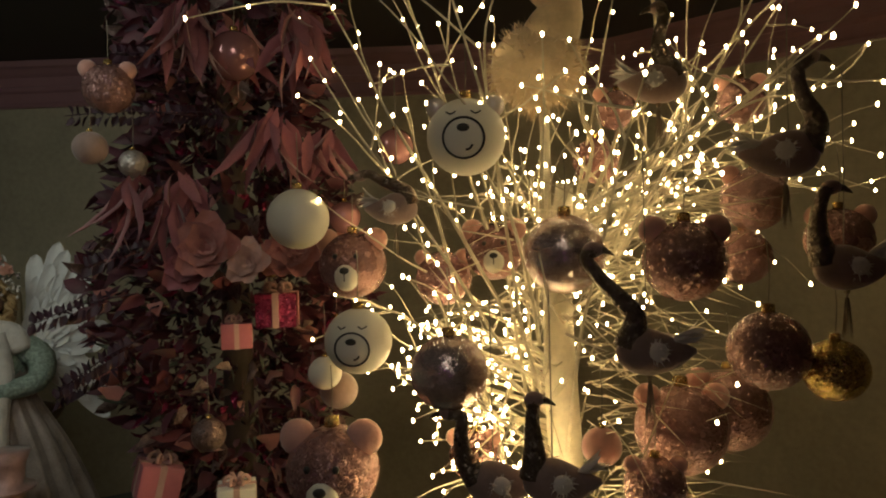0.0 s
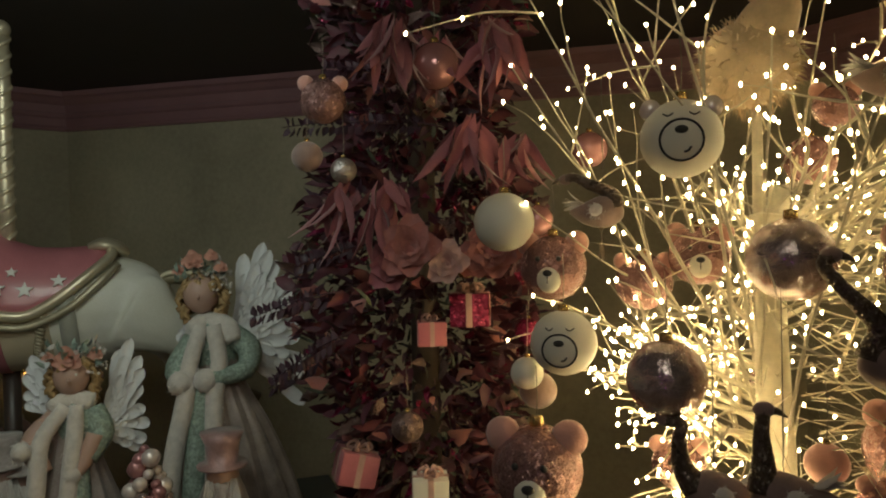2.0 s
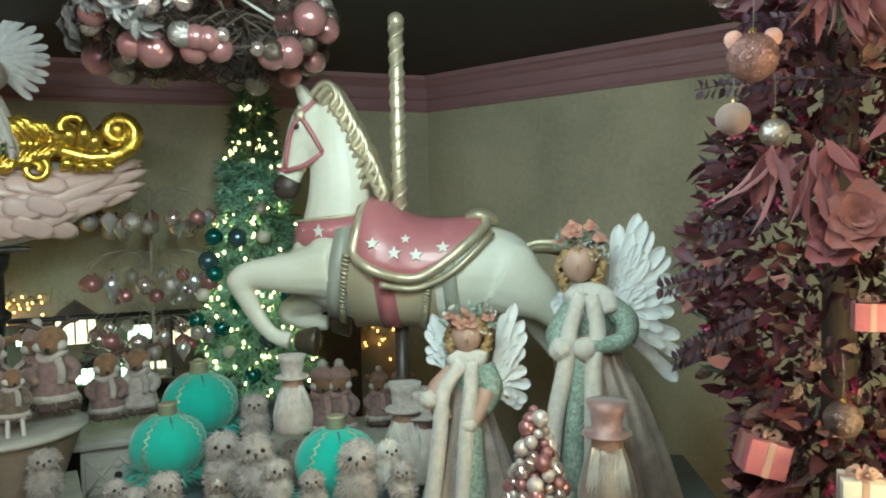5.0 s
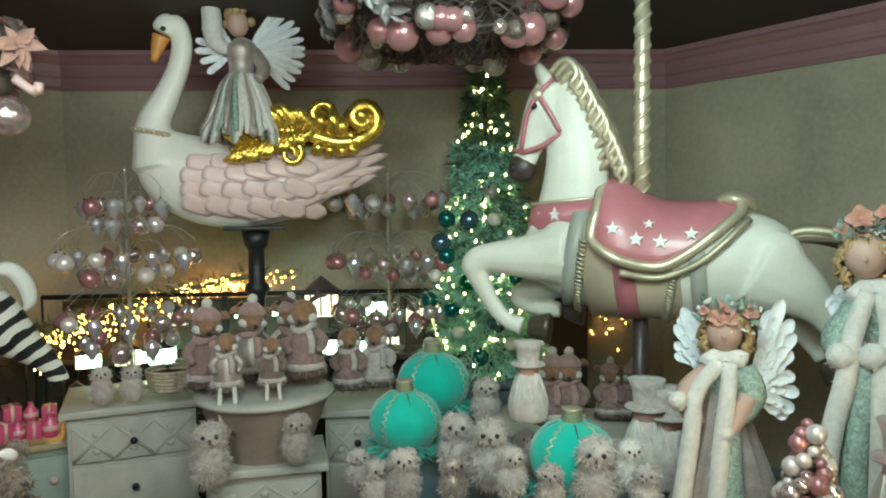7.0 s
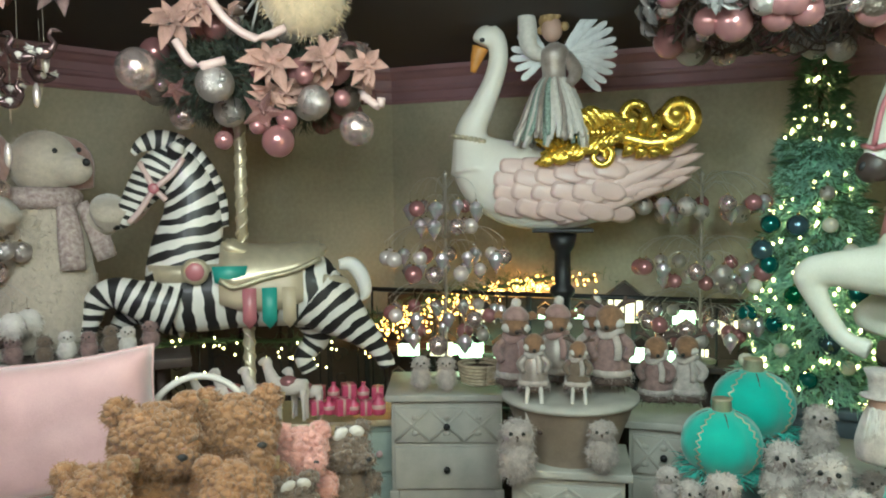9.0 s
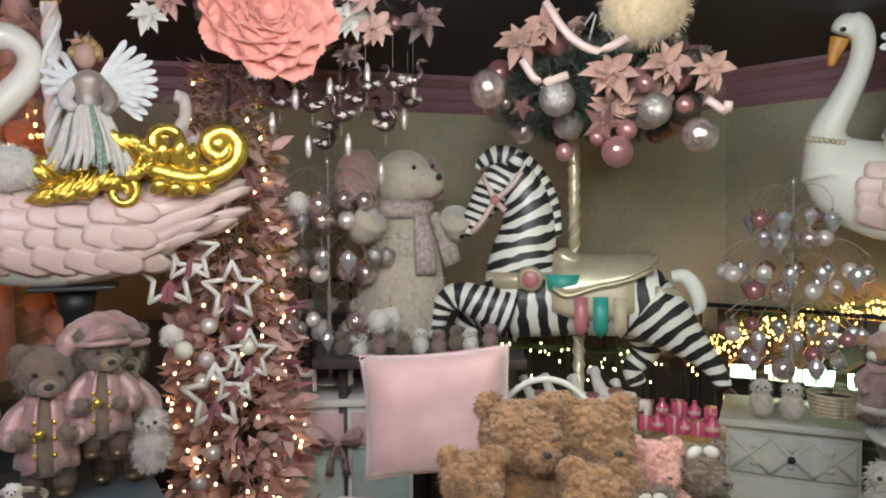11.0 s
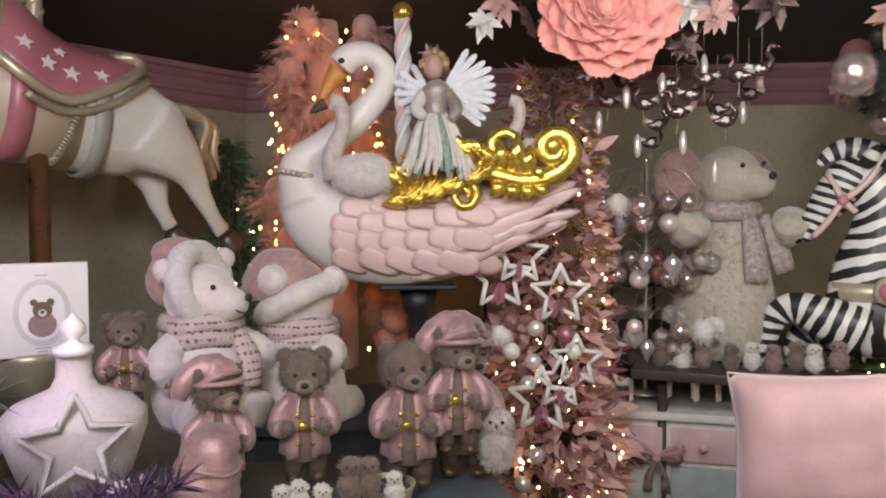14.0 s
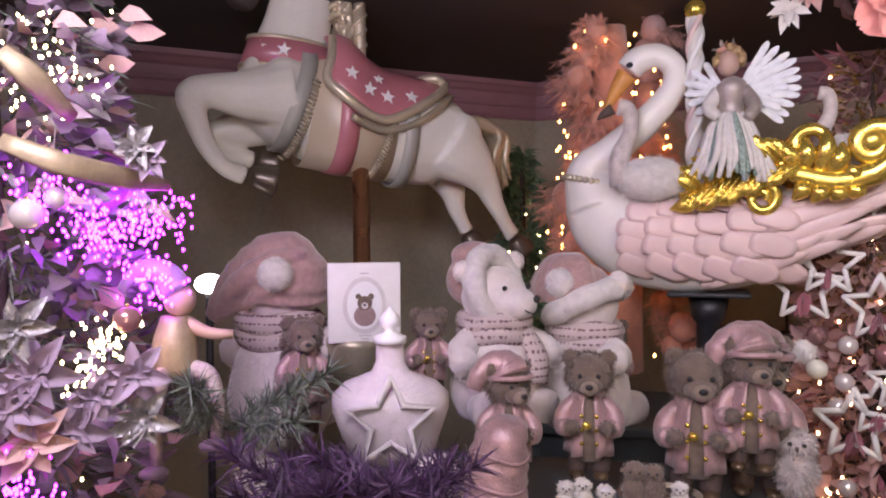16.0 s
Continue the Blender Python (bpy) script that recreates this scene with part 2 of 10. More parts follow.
# ---- materials ----
M = dict(
    wall=mat("plaster_wall", (0.41, 0.372, 0.28), 0.85, var=0.3, scale=1.7, bump=0.3, fine=45),
    cornice=mat("mauve_painted_cornice", (0.30, 0.16, 0.185), 0.5, var=0.1, scale=8, bump=0.06),
    ceil=mat("dark_ceiling", (0.062, 0.053, 0.053), 0.8, scale=3, bump=0.1),
    floor=mat("wood_floor", (0.16, 0.11, 0.07), 0.5, scale=6),
    cream=mat("glossy_cream_paint", (0.74, 0.72, 0.64), 0.45, var=0.08, scale=5, bump=0.05, coat=0.15),
    pinkp=mat("pink_paint", (0.46, 0.17, 0.195), 0.4, var=0.12, scale=12, bump=0.05, coat=0.3),
    palepink=mat("pale_pink_paint", (0.70, 0.52, 0.49), 0.45, var=0.1, scale=8, bump=0.08, coat=0.2),
    gold=mat("gold_leaf_paint", (0.80, 0.58, 0.10), 0.26, 0.85, var=0.2, scale=15, bump=0.08),
    dullgold=mat("dull_gold_paint", (0.46, 0.41, 0.29), 0.42, 0.5, var=0.25, scale=20, bump=0.12),
    champ=mat("champagne_metal", (0.62, 0.55, 0.40), 0.38, 0.5, var=0.15, scale=20, bump=0.05),
    copper=mat("copper_pole", (0.45, 0.25, 0.13), 0.3, 0.9, var=0.15, scale=20, bump=0.05),
    black=mat("black_iron", (0.02, 0.02, 0.022), 0.45, 0.3, scale=30, bump=0.1),
    dark=mat("dark_brown_paint", (0.05, 0.035, 0.03), 0.4, scale=15),
    teal=mat("teal_paint", (0.06, 0.33, 0.27), 0.4, var=0.12, scale=14),
    beige=mat("beige_paint", (0.52, 0.44, 0.31), 0.4, var=0.1, scale=10, bump=0.05),
    orange=mat("orange_beak", (0.62, 0.28, 0.06), 0.4, scale=20),
    white=mat("white_paint", (0.78, 0.77, 0.74), 0.5, var=0.06, scale=10, bump=0.05),
)
M.update(
    twig=mat("white_paper_twig", (0.72, 0.66, 0.5), 0.6, var=0.15, scale=60, bump=0.2),
    bulb=mat("warm_bulb", (1.0, 0.72, 0.36), 0.3, var=0.0, bump=0, emit=140),
    amber=mat("amber_bulb", (1.0, 0.42, 0.09), 0.3, var=0.0, bump=0, emit=14),
    peachbulb=mat("peach_white_bulb", (1.0, 0.55, 0.24), 0.3, var=0.0, bump=0, emit=11),
    coolb=mat("pale_yellow_bulb", (1.0, 0.74, 0.30), 0.3, var=0.0, bump=0, emit=12),
    violet=mat("violet_bulb", (0.62, 0.03, 1.0), 0.3, var=0.0, bump=0, emit=20),
    village=mat("lit_village_window", (0.72, 1.0, 0.60), 0.3, var=0.0, bump=0, emit=4.0),
    villagew=mat("lit_village_wall", (1.0, 0.85, 0.55), 0.3, var=0.0, bump=0, emit=1.5),
    burg=mat("burgundy_leaves", (0.075, 0.014, 0.026), 0.6, var=0.5, scale=14, bump=0.2, per=0.35),
    plum=mat("plum_sprigs", (0.045, 0.014, 0.03), 0.6, var=0.4, scale=20, per=0.3),
    rose=mat("dusty_rose_petals", (0.36, 0.14, 0.13), 0.7, var=0.35, scale=12, per=0.3, sheen=0.3),
    feath=mat("pink_feather_tuft", (0.28, 0.085, 0.105), 0.75, var=0.35, scale=10, per=0.3, sheen=0.4),
    fuchsia=mat("fuchsia_glitter", (0.32, 0.03, 0.10), 0.25, 0.6, var=0.3, scale=30, glitter=0.7, per=0.2),
    glitdark=mat("dark_glitter_leaves", (0.22, 0.15, 0.14), 0.3, 0.6, var=0.3, scale=30, glitter=0.7, per=0.2),
    greygreen=mat("grey_green_fir", (0.10, 0.12, 0.09), 0.7, var=0.4, scale=14, per=0.3),
    pinkglit=mat("pink_glitter_ball", (0.34, 0.185, 0.175), 0.27, 0.5, var=0.3, scale=14, glitter=0.72),
    goldglit=mat("gold_glitter", (0.55, 0.38, 0.14), 0.25, 0.8, var=0.2, scale=20, glitter=0.7),
    silverglit=mat("silver_glitter", (0.50, 0.46, 0.44), 0.3, 0.7, var=0.15, scale=20, glitter=0.6),
    milk=mat("milky_glass", (0.78, 0.75, 0.64), 0.45, var=0.06, scale=12, bump=0.25, fine=500),
    mercury=mat("mercury_glass", (0.62, 0.50, 0.48), 0.16, 0.75, var=0.45, scale=40, bump=0.7),
    pompom=mat("pink_felt", (0.62, 0.33, 0.28), 0.9, var=0.12, scale=40, bump=0.5, sheen=0.5),
    felt=mat("mauve_brown_felt", (0.29, 0.20, 0.18), 0.85, var=0.2, scale=40, bump=0.4, sheen=0.4),
    darkglit=mat("dark_glitter", (0.13, 0.10, 0.08), 0.3, 0.6, var=0.2, scale=20, glitter=0.7),
    wfeather=mat("white_feathers", (0.74, 0.70, 0.66), 0.8, var=0.12, scale=20, bump=0.2, sheen=0.4),
    tassel=mat("taupe_tassel", (0.30, 0.24, 0.17), 0.8, var=0.3, scale=60),
    paper=mat("white_paper_tag", (0.75, 0.73, 0.68), 0.8, var=0.05, bump=0.05),
    ink=mat("black_ink", (0.02, 0.02, 0.02), 0.6, bump=0),
    fir=mat("green_fir_needles", (0.09, 0.17, 0.09), 0.6, var=0.4, scale=14, per=0.3),
    aqua=mat("aqua_frosted_fir", (0.40, 0.66, 0.52), 0.7, var=0.35, scale=12, per=0.3),
    peach=mat("peach_ostrich_feathers", (0.66, 0.32, 0.22), 0.8, var=0.25, scale=14, per=0.3, sheen=0.4),
    blush=mat("blush_tulle", (0.50, 0.32, 0.29), 0.8, var=0.25, scale=14, per=0.3),
    lilac=mat("lilac_poinsettia", (0.30, 0.22, 0.30), 0.6, var=0.3, scale=14, per=0.3, sheen=0.2),
    silverleaf=mat("silver_leaves", (0.30, 0.28, 0.28), 0.4, 0.4, var=0.3, scale=20, per=0.25, glitter=0.4),
    purple=mat("dark_purple_bristles", (0.06, 0.025, 0.07), 0.6, var=0.4, scale=14, per=0.3),
    bluem=mat("steel_blue_ball", (0.12, 0.20, 0.24), 0.2, 0.7, var=0.2, scale=10),
    tealb=mat("teal_glass_ball", (0.02, 0.16, 0.14), 0.12, 0.6, var=0.2, scale=10, coat=0.5),
    green=mat("emerald_ball", (0.01, 0.14, 0.05), 0.12, 0.6, var=0.2, scale=10, coat=0.5),
    pearl=mat("pearl_ball", (0.72, 0.64, 0.61), 0.16, 0.35, var=0.1, scale=10, coat=0.3),
    rosem=mat("rose_metal_ball", (0.45, 0.22, 0.23), 0.18, 0.5, var=0.15, scale=10),
    irid=mat("iridescent_glass", (0.50, 0.68, 0.60), 0.12, 0.6, var=0.5, scale=24, col2=(0.72, 0.46, 0.62)),
    wire=mat("silver_wire", (0.5, 0.48, 0.45), 0.35, 0.9, bump=0),
    cord=mat("thin_cord", (0.25, 0.22, 0.18), 0.8, bump=0),
    bark=mat("brown_stem", (0.07, 0.05, 0.04), 0.8, scale=30, bump=0.4),
)
M["giftpink"] = mat("pink_gift_paper", (0.55, 0.18, 0.22), 0.35, var=0.1, scale=20, coat=0.3)
M["goldnet"] = mat("taupe_mesh_ribbon", (0.36, 0.28, 0.17), 0.5, 0.3, var=0.25, scale=30, bump=0.3)

# ---- room ----
CORNERS = [(1.6, 2.25), (0.75, 3.1), (-2.77, 3.27), (-4.6, 0.68), (-4.6, -0.5), (-3.3, -3.22), (-1.0, -3.75), (2.2, -3.4), (2.6, 0.4)]
CEIL, LOW = 2.385, 2.2


def room():
    n = len(CORNERS)
    for name, z0, z1, m, lab in (("floor", -0.1, 0.0, M["floor"], "dark wooden shop floor"), ("ceiling", CEIL, CEIL + 0.1, M["ceil"], "dark brown painted ceiling")):
        bm = bmesh.new()
        lo = [bm.verts.new((x * 1.04, y * 1.04, z0)) for x, y in CORNERS]
        hi = [bm.verts.new((x * 1.04, y * 1.04, z1)) for x, y in CORNERS]
        bm.faces.new(lo)
        bm.faces.new(hi)
        for i in range(n):
            bm.faces.new((lo[i], lo[(i + 1) % n], hi[(i + 1) % n], hi[i]))
        single(name, bm, m, lab, name, kind="structure", smooth=False)
    prof = [(0.0, LOW - 0.012), (0.02, LOW - 0.012), (0.026, LOW), (0.02, LOW + 0.012), (0.02, LOW + 0.05), (0.032, LOW + 0.06), (0.032, LOW + 0.075), (0.026, LOW + 0.08),
            (0.03, LOW + 0.118), (0.045, LOW + 0.13), (0.06, LOW + 0.15), (0.075, LOW + 0.158), (0.08, LOW + 0.182), (0.0, LOW + 0.183)]
    mid = Vector((sum(c[0] for c in CORNERS) / n, sum(c[1] for c in CORNERS) / n))
    for i in range(n):
        a, b = Vector(CORNERS[i]), Vector(CORNERS[(i + 1) % n])
        d = (b - a).normalized()
        nor = Vector((-d.y, d.x))
        if nor.dot(mid - a) < 0:
            nor = -nor
        bm = bmesh.new()
        v = [bm.verts.new((p.x, p.y, z)) for z in (0, CEIL) for p in (a, b, b - nor * 0.12 + d * 0.05, a - nor * 0.12 - d * 0.05)]
        for f in ((0, 1, 5, 4), (1, 2, 6, 5), (2, 3, 7, 6), (3, 0, 4, 7), (0, 3, 2, 1), (4, 5, 6, 7)):
            bm.faces.new([v[k] for k in f])
        w = single("wall_%d" % (i + 1), bm, M["wall"], "mottled olive-beige plaster wall", "wall", kind="structure", smooth=False)
        bm = bmesh.new()
        ends = []
        for p, j in ((a, i - 1), (b, i + 1)):
            o = Vector(CORNERS[j % n]) if p is a else Vector(CORNERS[(i + 2) % n])
            e = (p - o).normalized() if p is a else (o - p).normalized()
            n2 = Vector((-e.y, e.x))
            if n2.dot(mid - p) < 0:
                n2 = -n2
            bis = (nor + n2).normalized()
            k = 1 / max(0.3, bis.dot(nor))
            ends.append([bm.verts.new((p.x + bis.x * k * q, p.y + bis.y * k * q, z)) for q, z in prof])
        for k in range(len(prof) - 1):
            bm.faces.new((ends[0][k], ends[0][k + 1], ends[1][k + 1], ends[1][k]))
        single("trim", bm, M["cornice"], "mauve painted moulded cornice under the ceiling", "cornice", kind="structure", smooth=False)


room()

# ---- carousel figures ----
def drape(bm, sk, stations, span, depth=1.0, lift=4.0, na=16):
    """A cloth over a barrel: stations x, y of axis, radius; span gives the angle down each side at a station (degrees)."""
    rows = []
    for i, (x, y, r) in enumerate(stations):
        a0 = span[i]
        row = []
        for k in range(na + 1):
            a = radians(-a0 + 2 * a0 * k / na)
            row.append(bm.verts.new(sk(x, y - (r + lift) * math.cos(a), (r + lift) * depth * math.sin(a))))
        rows.append(row)
    for a, b in zip(rows, rows[1:]):
        for k in range(na):
            bm.faces.new((a[k], a[k + 1], b[k + 1], b[k]))
    return rows


def girth(bm, sk, x, y, r, width, depth=1.0, tilt=0.0, thick=3.0):
    """A band round the barrel."""
    ring = []
    for k in range(29):
        a = k * math.tau / 28
        ring.append([bm.verts.new(sk(x + s * width / 2 + tilt * math.cos(a), y - (r + h) * math.cos(a), (r + h) * depth * math.sin(a))) for s, h in ((-1, 0), (-1, thick), (1, thick), (1, 0))])
    for a, b in zip(ring, ring[1:]):
        for k in range(4):
            bm.faces.new((a[k], a[(k + 1) % 4], b[(k + 1) % 4], b[k]))


def pole(parent, sk, x, y0, y1, r, m, twist=True, name="pole"):
    bm = bmesh.new()
    sk.limb(bm, [(x, y0, r), (x, (y0 + y1) / 2, r), (x, y1, r)], 16, 2)
    p = part(name, bm, m, parent, "twisted brass pole" if twist else "plain copper pole")
    if twist:
        bm = bmesh.new()
        n = max(8, int(abs(y1 - y0) / 5))
        for s in (0, math.pi):
            pts = []
            for k in range(n + 1):
                a = s + k * 0.62
                pts.append(sk(x + r * 0.95 * math.cos(a), y0 + (y1 - y0) * k / n, r * 0.95 * math.sin(a)))
            tube(bm, pts, r * 0.3 * sk.u, 6, 2)
        part("twisted_rib", bm, M["champ"], p)
    return p


def carousel_horse(at, rz, label, u, ry=0.0, base=True, fore=None, hoof_xy=(404, 611), tail_end=(905, 590)):
    """A jumping horse in moulded, painted resin; fore: the near foreleg's line, hoof_xy its hoof."""
    sk = Sketch(590, 480, u)
    h = thing("carousel_horse", at, rz, label, "carousel horse", "carousel horses", ry)
    D = 0.78
    bm = bmesh.new()
    sk.limb(bm, [(412, 455, 34), (440, 478, 74), (520, 494, 90), (610, 501, 92), (690, 500, 88), (745, 500, 81), (788, 508, 58), (808, 514, 22)], 20, 5, D)
    sk.limb(bm, [(470, 480, 82), (458, 425, 66), (462, 375, 58), (464, 325, 53), (458, 275, 47), (444, 225, 40), (430, 200, 30)], 18, 5, 0.6)
    sk.limb(bm, [(436, 200, 26), (420, 222, 38), (402, 256, 34), (386, 292, 25), (374, 322, 22), (368, 340, 19)], 16, 5, 0.66)
    ell(bm, sk(424, 258, 0), (31 * u, 25 * u, 30 * u), 16, 10)
    for s in (-1, 1):
        sk.limb(bm, [(420, 202, 14, 15 * s), (406, 176, 12, 17 * s), (391, 148, 2, 17 * s)], 8, 3)
        ell(bm, sk(398, 232, 22 * s), (12 * u, 8 * u, 9 * u), 10, 8, (0, 30, 0))
        ell(bm, sk(452, 478, 38 * s), (46 * u, 26 * u, 52 * u), 14, 10, (0, -25, 0))
        ell(bm, sk(404, 462, 18 * s), (26 * u, 20 * u, 32 * u), 12, 8)
        ell(bm, sk(765, 500, 36 * s), (52 * u, 30 * u, 58 * u), 14, 10, (0, 30, 0))
    near = fore or [(452, 486, 56, -30), (385, 492, 38, -38), (318, 494, 26, -42), (294, 506, 24, -42), (306, 540, 18, -42), (330, 580, 15, -42), (352, 602, 14, -42), (380, 611, 17, -42)]
    sk.limb(bm, near, 14, 5, 0.8)
    kx, ky = near[3][0], near[3][1]
    ell(bm, sk(kx, ky, -42), (26 * u, 21 * u, 25 * u), 12, 8)
    sk.limb(bm, [(470, 505, 54, 30), (410, 540, 34, 36), (368, 560, 24, 38), (356, 574, 21, 38), (384, 588, 16, 38), (430, 592, 15, 38)], 14, 5, 0.8)
    sk.limb(bm, [(752, 506, 68, -28), (803, 534, 47, -36), (836, 562, 29, -38), (858, 592, 20, -38), (888, 628, 15, -38), (910, 650, 17, -38)], 14, 5, 0.7)
    ell(bm, sk(850, 574, -38), (22 * u, 16 * u, 20 * u), 10, 8, (0, 40, 0))
    sk.limb(bm, [(740, 506, 66, 28), (786, 545, 44, 36), (810, 580, 27, 38), (822, 610, 19, 38), (840, 636, 15, 38), (852, 650, 17, 38)], 14, 5, 0.7)
    body = part("body", bm, M["horse"], h, "cream painted horse body with soft shading", voxel=0.008)
    hx, hy = hoof_xy
    for x, y, dep, dx, dy in ((hx - 14, hy, -42, 38, 2), (436, 592, 38, 34, 0), (914, 654, -38, 24, 22), (854, 654, 38, 22, 24)):
        bm = bmesh.new()
        sk.limb(bm, [(x, y, 15, dep), (x + dx * 0.2, y + dy * 0.2, 19, dep), (x + dx * 0.8, y + dy * 0.8, 26, dep), (x + dx, y + dy, 25, dep), (x + dx * 1.04, y + dy * 1.04, 6, dep)], 14, 2, 0.85)
        part("hoof", bm, M["hoofp"], h, "dark bronze hoof")
    bm = bmesh.new()
    sk.limb(bm, [(376, 324, 22), (368, 340, 25), (362, 354, 20), (360, 362, 6)], 14, 4, 0.75)
    mz = part("muzzle", bm, M["dark"], h)
    for s in (-1, 1):
        bm = bmesh.new()
        ell(bm, sk(356, 338, 15 * s), (6 * u, 4 * u, 8 * u), 8, 6, (0, 25, 0))
        part("nostril", bm, M["black"], mz)
        bm = bmesh.new()
        ell(bm, sk(395, 234, 27 * s), (8 * u, 4 * u, 6.5 * u), 10, 6)
        part("eye", bm, M["black"], h)
    # mane: wavy locks from the crest, curling up at their ends
    for k in range(13):
        t = k / 12
        x, y = 438 + 82 * t ** 0.85, 172 + 168 * t ** 1.15
        bm = bmesh.new()
        for q in range(7):
            j, e, dep = rnd.uniform(-4, 4), rnd.uniform(-6, 8), -16 + 5.5 * q
            sk.limb(bm, [(x - 16, y + 8 + j, 5, dep), (x + 4, y - 10 + j, 7, dep * 1.15), (x + 22, y - 2 + e, 7, dep * 1.35), (x + 30, y + 18 + e, 6.5, dep * 1.45), (x + 22 + j, y + 34 + e, 5.5, dep * 1.5), (x + 32 + j, y + 46 + e, 2, dep * 1.3)], 6, 4)
        part("mane_lock", bm, M["champ"], h)
    bm = bmesh.new()
    for q in range(6):
        sk.limb(bm, [(430, 176, 5, -10 + 4 * q), (412, 186, 7, -12 + 5 * q), (398, 204 + 3 * q, 6, -13 + 5 * q), (388, 214 + 4 * q, 2, -10 + 4 * q)], 6, 3)
    part("forelock", bm, M["champ"], h)
    bm = bmesh.new()
    ex, ey = tail_end
    for k in range(26):
        a, j = rnd.uniform(-1, 1), rnd.uniform(-1, 1)
        mx = 0.5 * (ex + 800) + 28
        sk.limb(bm, [(780, 466, 7, 5 * j), (815, 450 + 6 * a, 9, 9 * j), (mx + 8 * a, 468 + 8 * j, 9, 13 * j), (0.7 * ex + 250 + 14 * a, 0.5 * ey + 232, 8, 15 * j), (ex + 18 * a, ey + 14 * j, 2, 10 * j)], 6, 4)
    part("tail", bm, M["dullgold"], h, "combed tail painted dull gold")
    # barrel cloth, saddle with rolled edge, straps
    bm = bmesh.new()
    girth(bm, sk, 562, 499, 92.5, 150, D, -8, 2)
    part("barrel_cloth", bm, M["beige"], h, "beige blanket round the barrel")
    st = [(503, 474, 96), (524, 480, 113), (546, 486, 116), (578, 494, 102), (612, 499, 95), (650, 499, 93), (690, 495, 91), (724, 490, 86)]
    angs = [80, 88, 91, 92, 90, 78, 60, 36]
    bm = bmesh.new()
    drape(bm, sk, st, angs, D, 5, 20)
    cloth = part("saddle", bm, M["pinkp"], h, "rose-pink moulded saddle with white stars", solid=0.01)

    def on_saddle(x, y, lift):
        cy, r = np.interp(x, [q[0] for q in st], [q[1] for q in st]), np.interp(x, [q[0] for q in st], [q[2] for q in st]) + lift
        q = math.acos(max(-1, min(1, (cy - y) / r)))
        return r * D * math.sin(q), q

    for rr, m, grow, nm in ((8.5, "champ", 5, "rolled_edge"), (6, "dullgold", 19, "outer_edge")):
        bm = bmesh.new()
        for s in (-1, 1):
            pts = []
            for i, ((x, y, r), a) in enumerate(zip(st, angs)):
                q = radians(a + (grow - 5) * 0.7) * s
                xx = x + (grow - 5) * (-0.6 if i < 2 else 0.9 if i > 4 else 0.2)
                pts.append(sk(xx, y - (r + 6) * math.cos(q), (r + 6) * D * math.sin(q)))
            if grow == 5:
                q0 = [sk(503 + 18 * (1 - k / 4), 474 - 104 * math.cos(radians(80 * k / 4)), 104 * D * math.sin(radians(80 * s * k / 4))) for k in range(0, 4)]
                q1 = [sk(724 + 4 * (3 - k) / 3, 490 - 93 * math.cos(radians(36 * k / 3)), 93 * D * math.sin(radians(36 * s * k / 3))) for k in range(2, -1, -1)]
                pts = q0 + pts + q1
            else:
                pts = pts[2:]
            tube(bm, pts, rr * u, 8, 4)
        part(nm, bm, M[m], cloth, "champagne-gold rolled edge")
    bm = bmesh.new()
    sk.limb(bm, [(690, 400, 8), (712, 396, 13), (735, 402, 11), (748, 412, 4)], 12, 4, 3.0)
    part("cantle", bm, M["champ"], cloth)
    for s in (-1, 1):
        for x, y, r in ((538, 440, 12), (573, 457, 13), (609, 461, 13), (654, 449, 12), (591, 434, 9)):
            dep, q = on_saddle(x, y, 11)
            bm = bmesh.new()
            m = Matrix.Translation(sk(x, y, s * dep)) @ pose(0, 0, 0, 0, 0, 0 if s < 0 else 180) @ pose(0, 0, 0, (90 - math.degrees(q)) * -0.9)
            plate(bm, [(a * u, b * u) for a, b in star_outline(r)], 3 * u, m)
            part("star", bm, M["white"], cloth, smooth=False)
    for x, y, w, m, nm in ((552, 499, 34, "pinkp", "pink girth strap"), (470, 486, 26, "padgrey", "grey harness pad"), (664, 502, 24, "padgrey", "grey harness pad")):
        bm = bmesh.new()
        girth(bm, sk, x, y, 93 if x > 500 else 87, w, D, 12 if x < 500 else -8, 4)
        part("strap", bm, M[m], h, nm)
    for x, a0 in ((489, 74), (630, 92)):
        for s in (-1, 1):
            bm = bmesh.new()
            for k in range(22):
                a = radians(a0 + k * (180 - a0) / 24) * s
                ell(bm, sk(x - k * 0.9, (500 if x > 500 else 488) - 96 * math.cos(a), 96 * D * math.sin(a)), (8 * u, 4 * u, 3 * u), 6, 5, (0, 25, 0))
            part("rope_trim", bm, M["dullgold"], h)
    for nm, r0, w, m in (("breast_strap", 66, 44, "pinkp"), ("strap_edge", 68, 6, "champ")):
        for dy in ((0,) if nm == "breast_strap" else (-24, 24)):
            bm = bmesh.new()
            ring = []
            for k in range(29):
                a = k * math.tau / 28
                cx, cy = 456 + (dy * 0.1), 420 + dy
                ring.append([bm.verts.new(sk(cx + (r0 + t + dy * 0.22) * math.cos(a) * 1.06, cy + e - 6 * math.cos(a), (r0 + t + dy * 0.22) * 0.64 * math.sin(a))) for e, t in ((-w / 2, -w * 0.09), (-w / 2, 4 - w * 0.09), (w / 2, 4 + w * 0.09), (w / 2, w * 0.09))])
            for a, b in zip(ring, ring[1:]):
                for k in range(4):
                    bm.faces.new((a[k], a[(k + 1) % 4], b[(k + 1) % 4], b[k]))
            part(nm, bm, M[m], h)
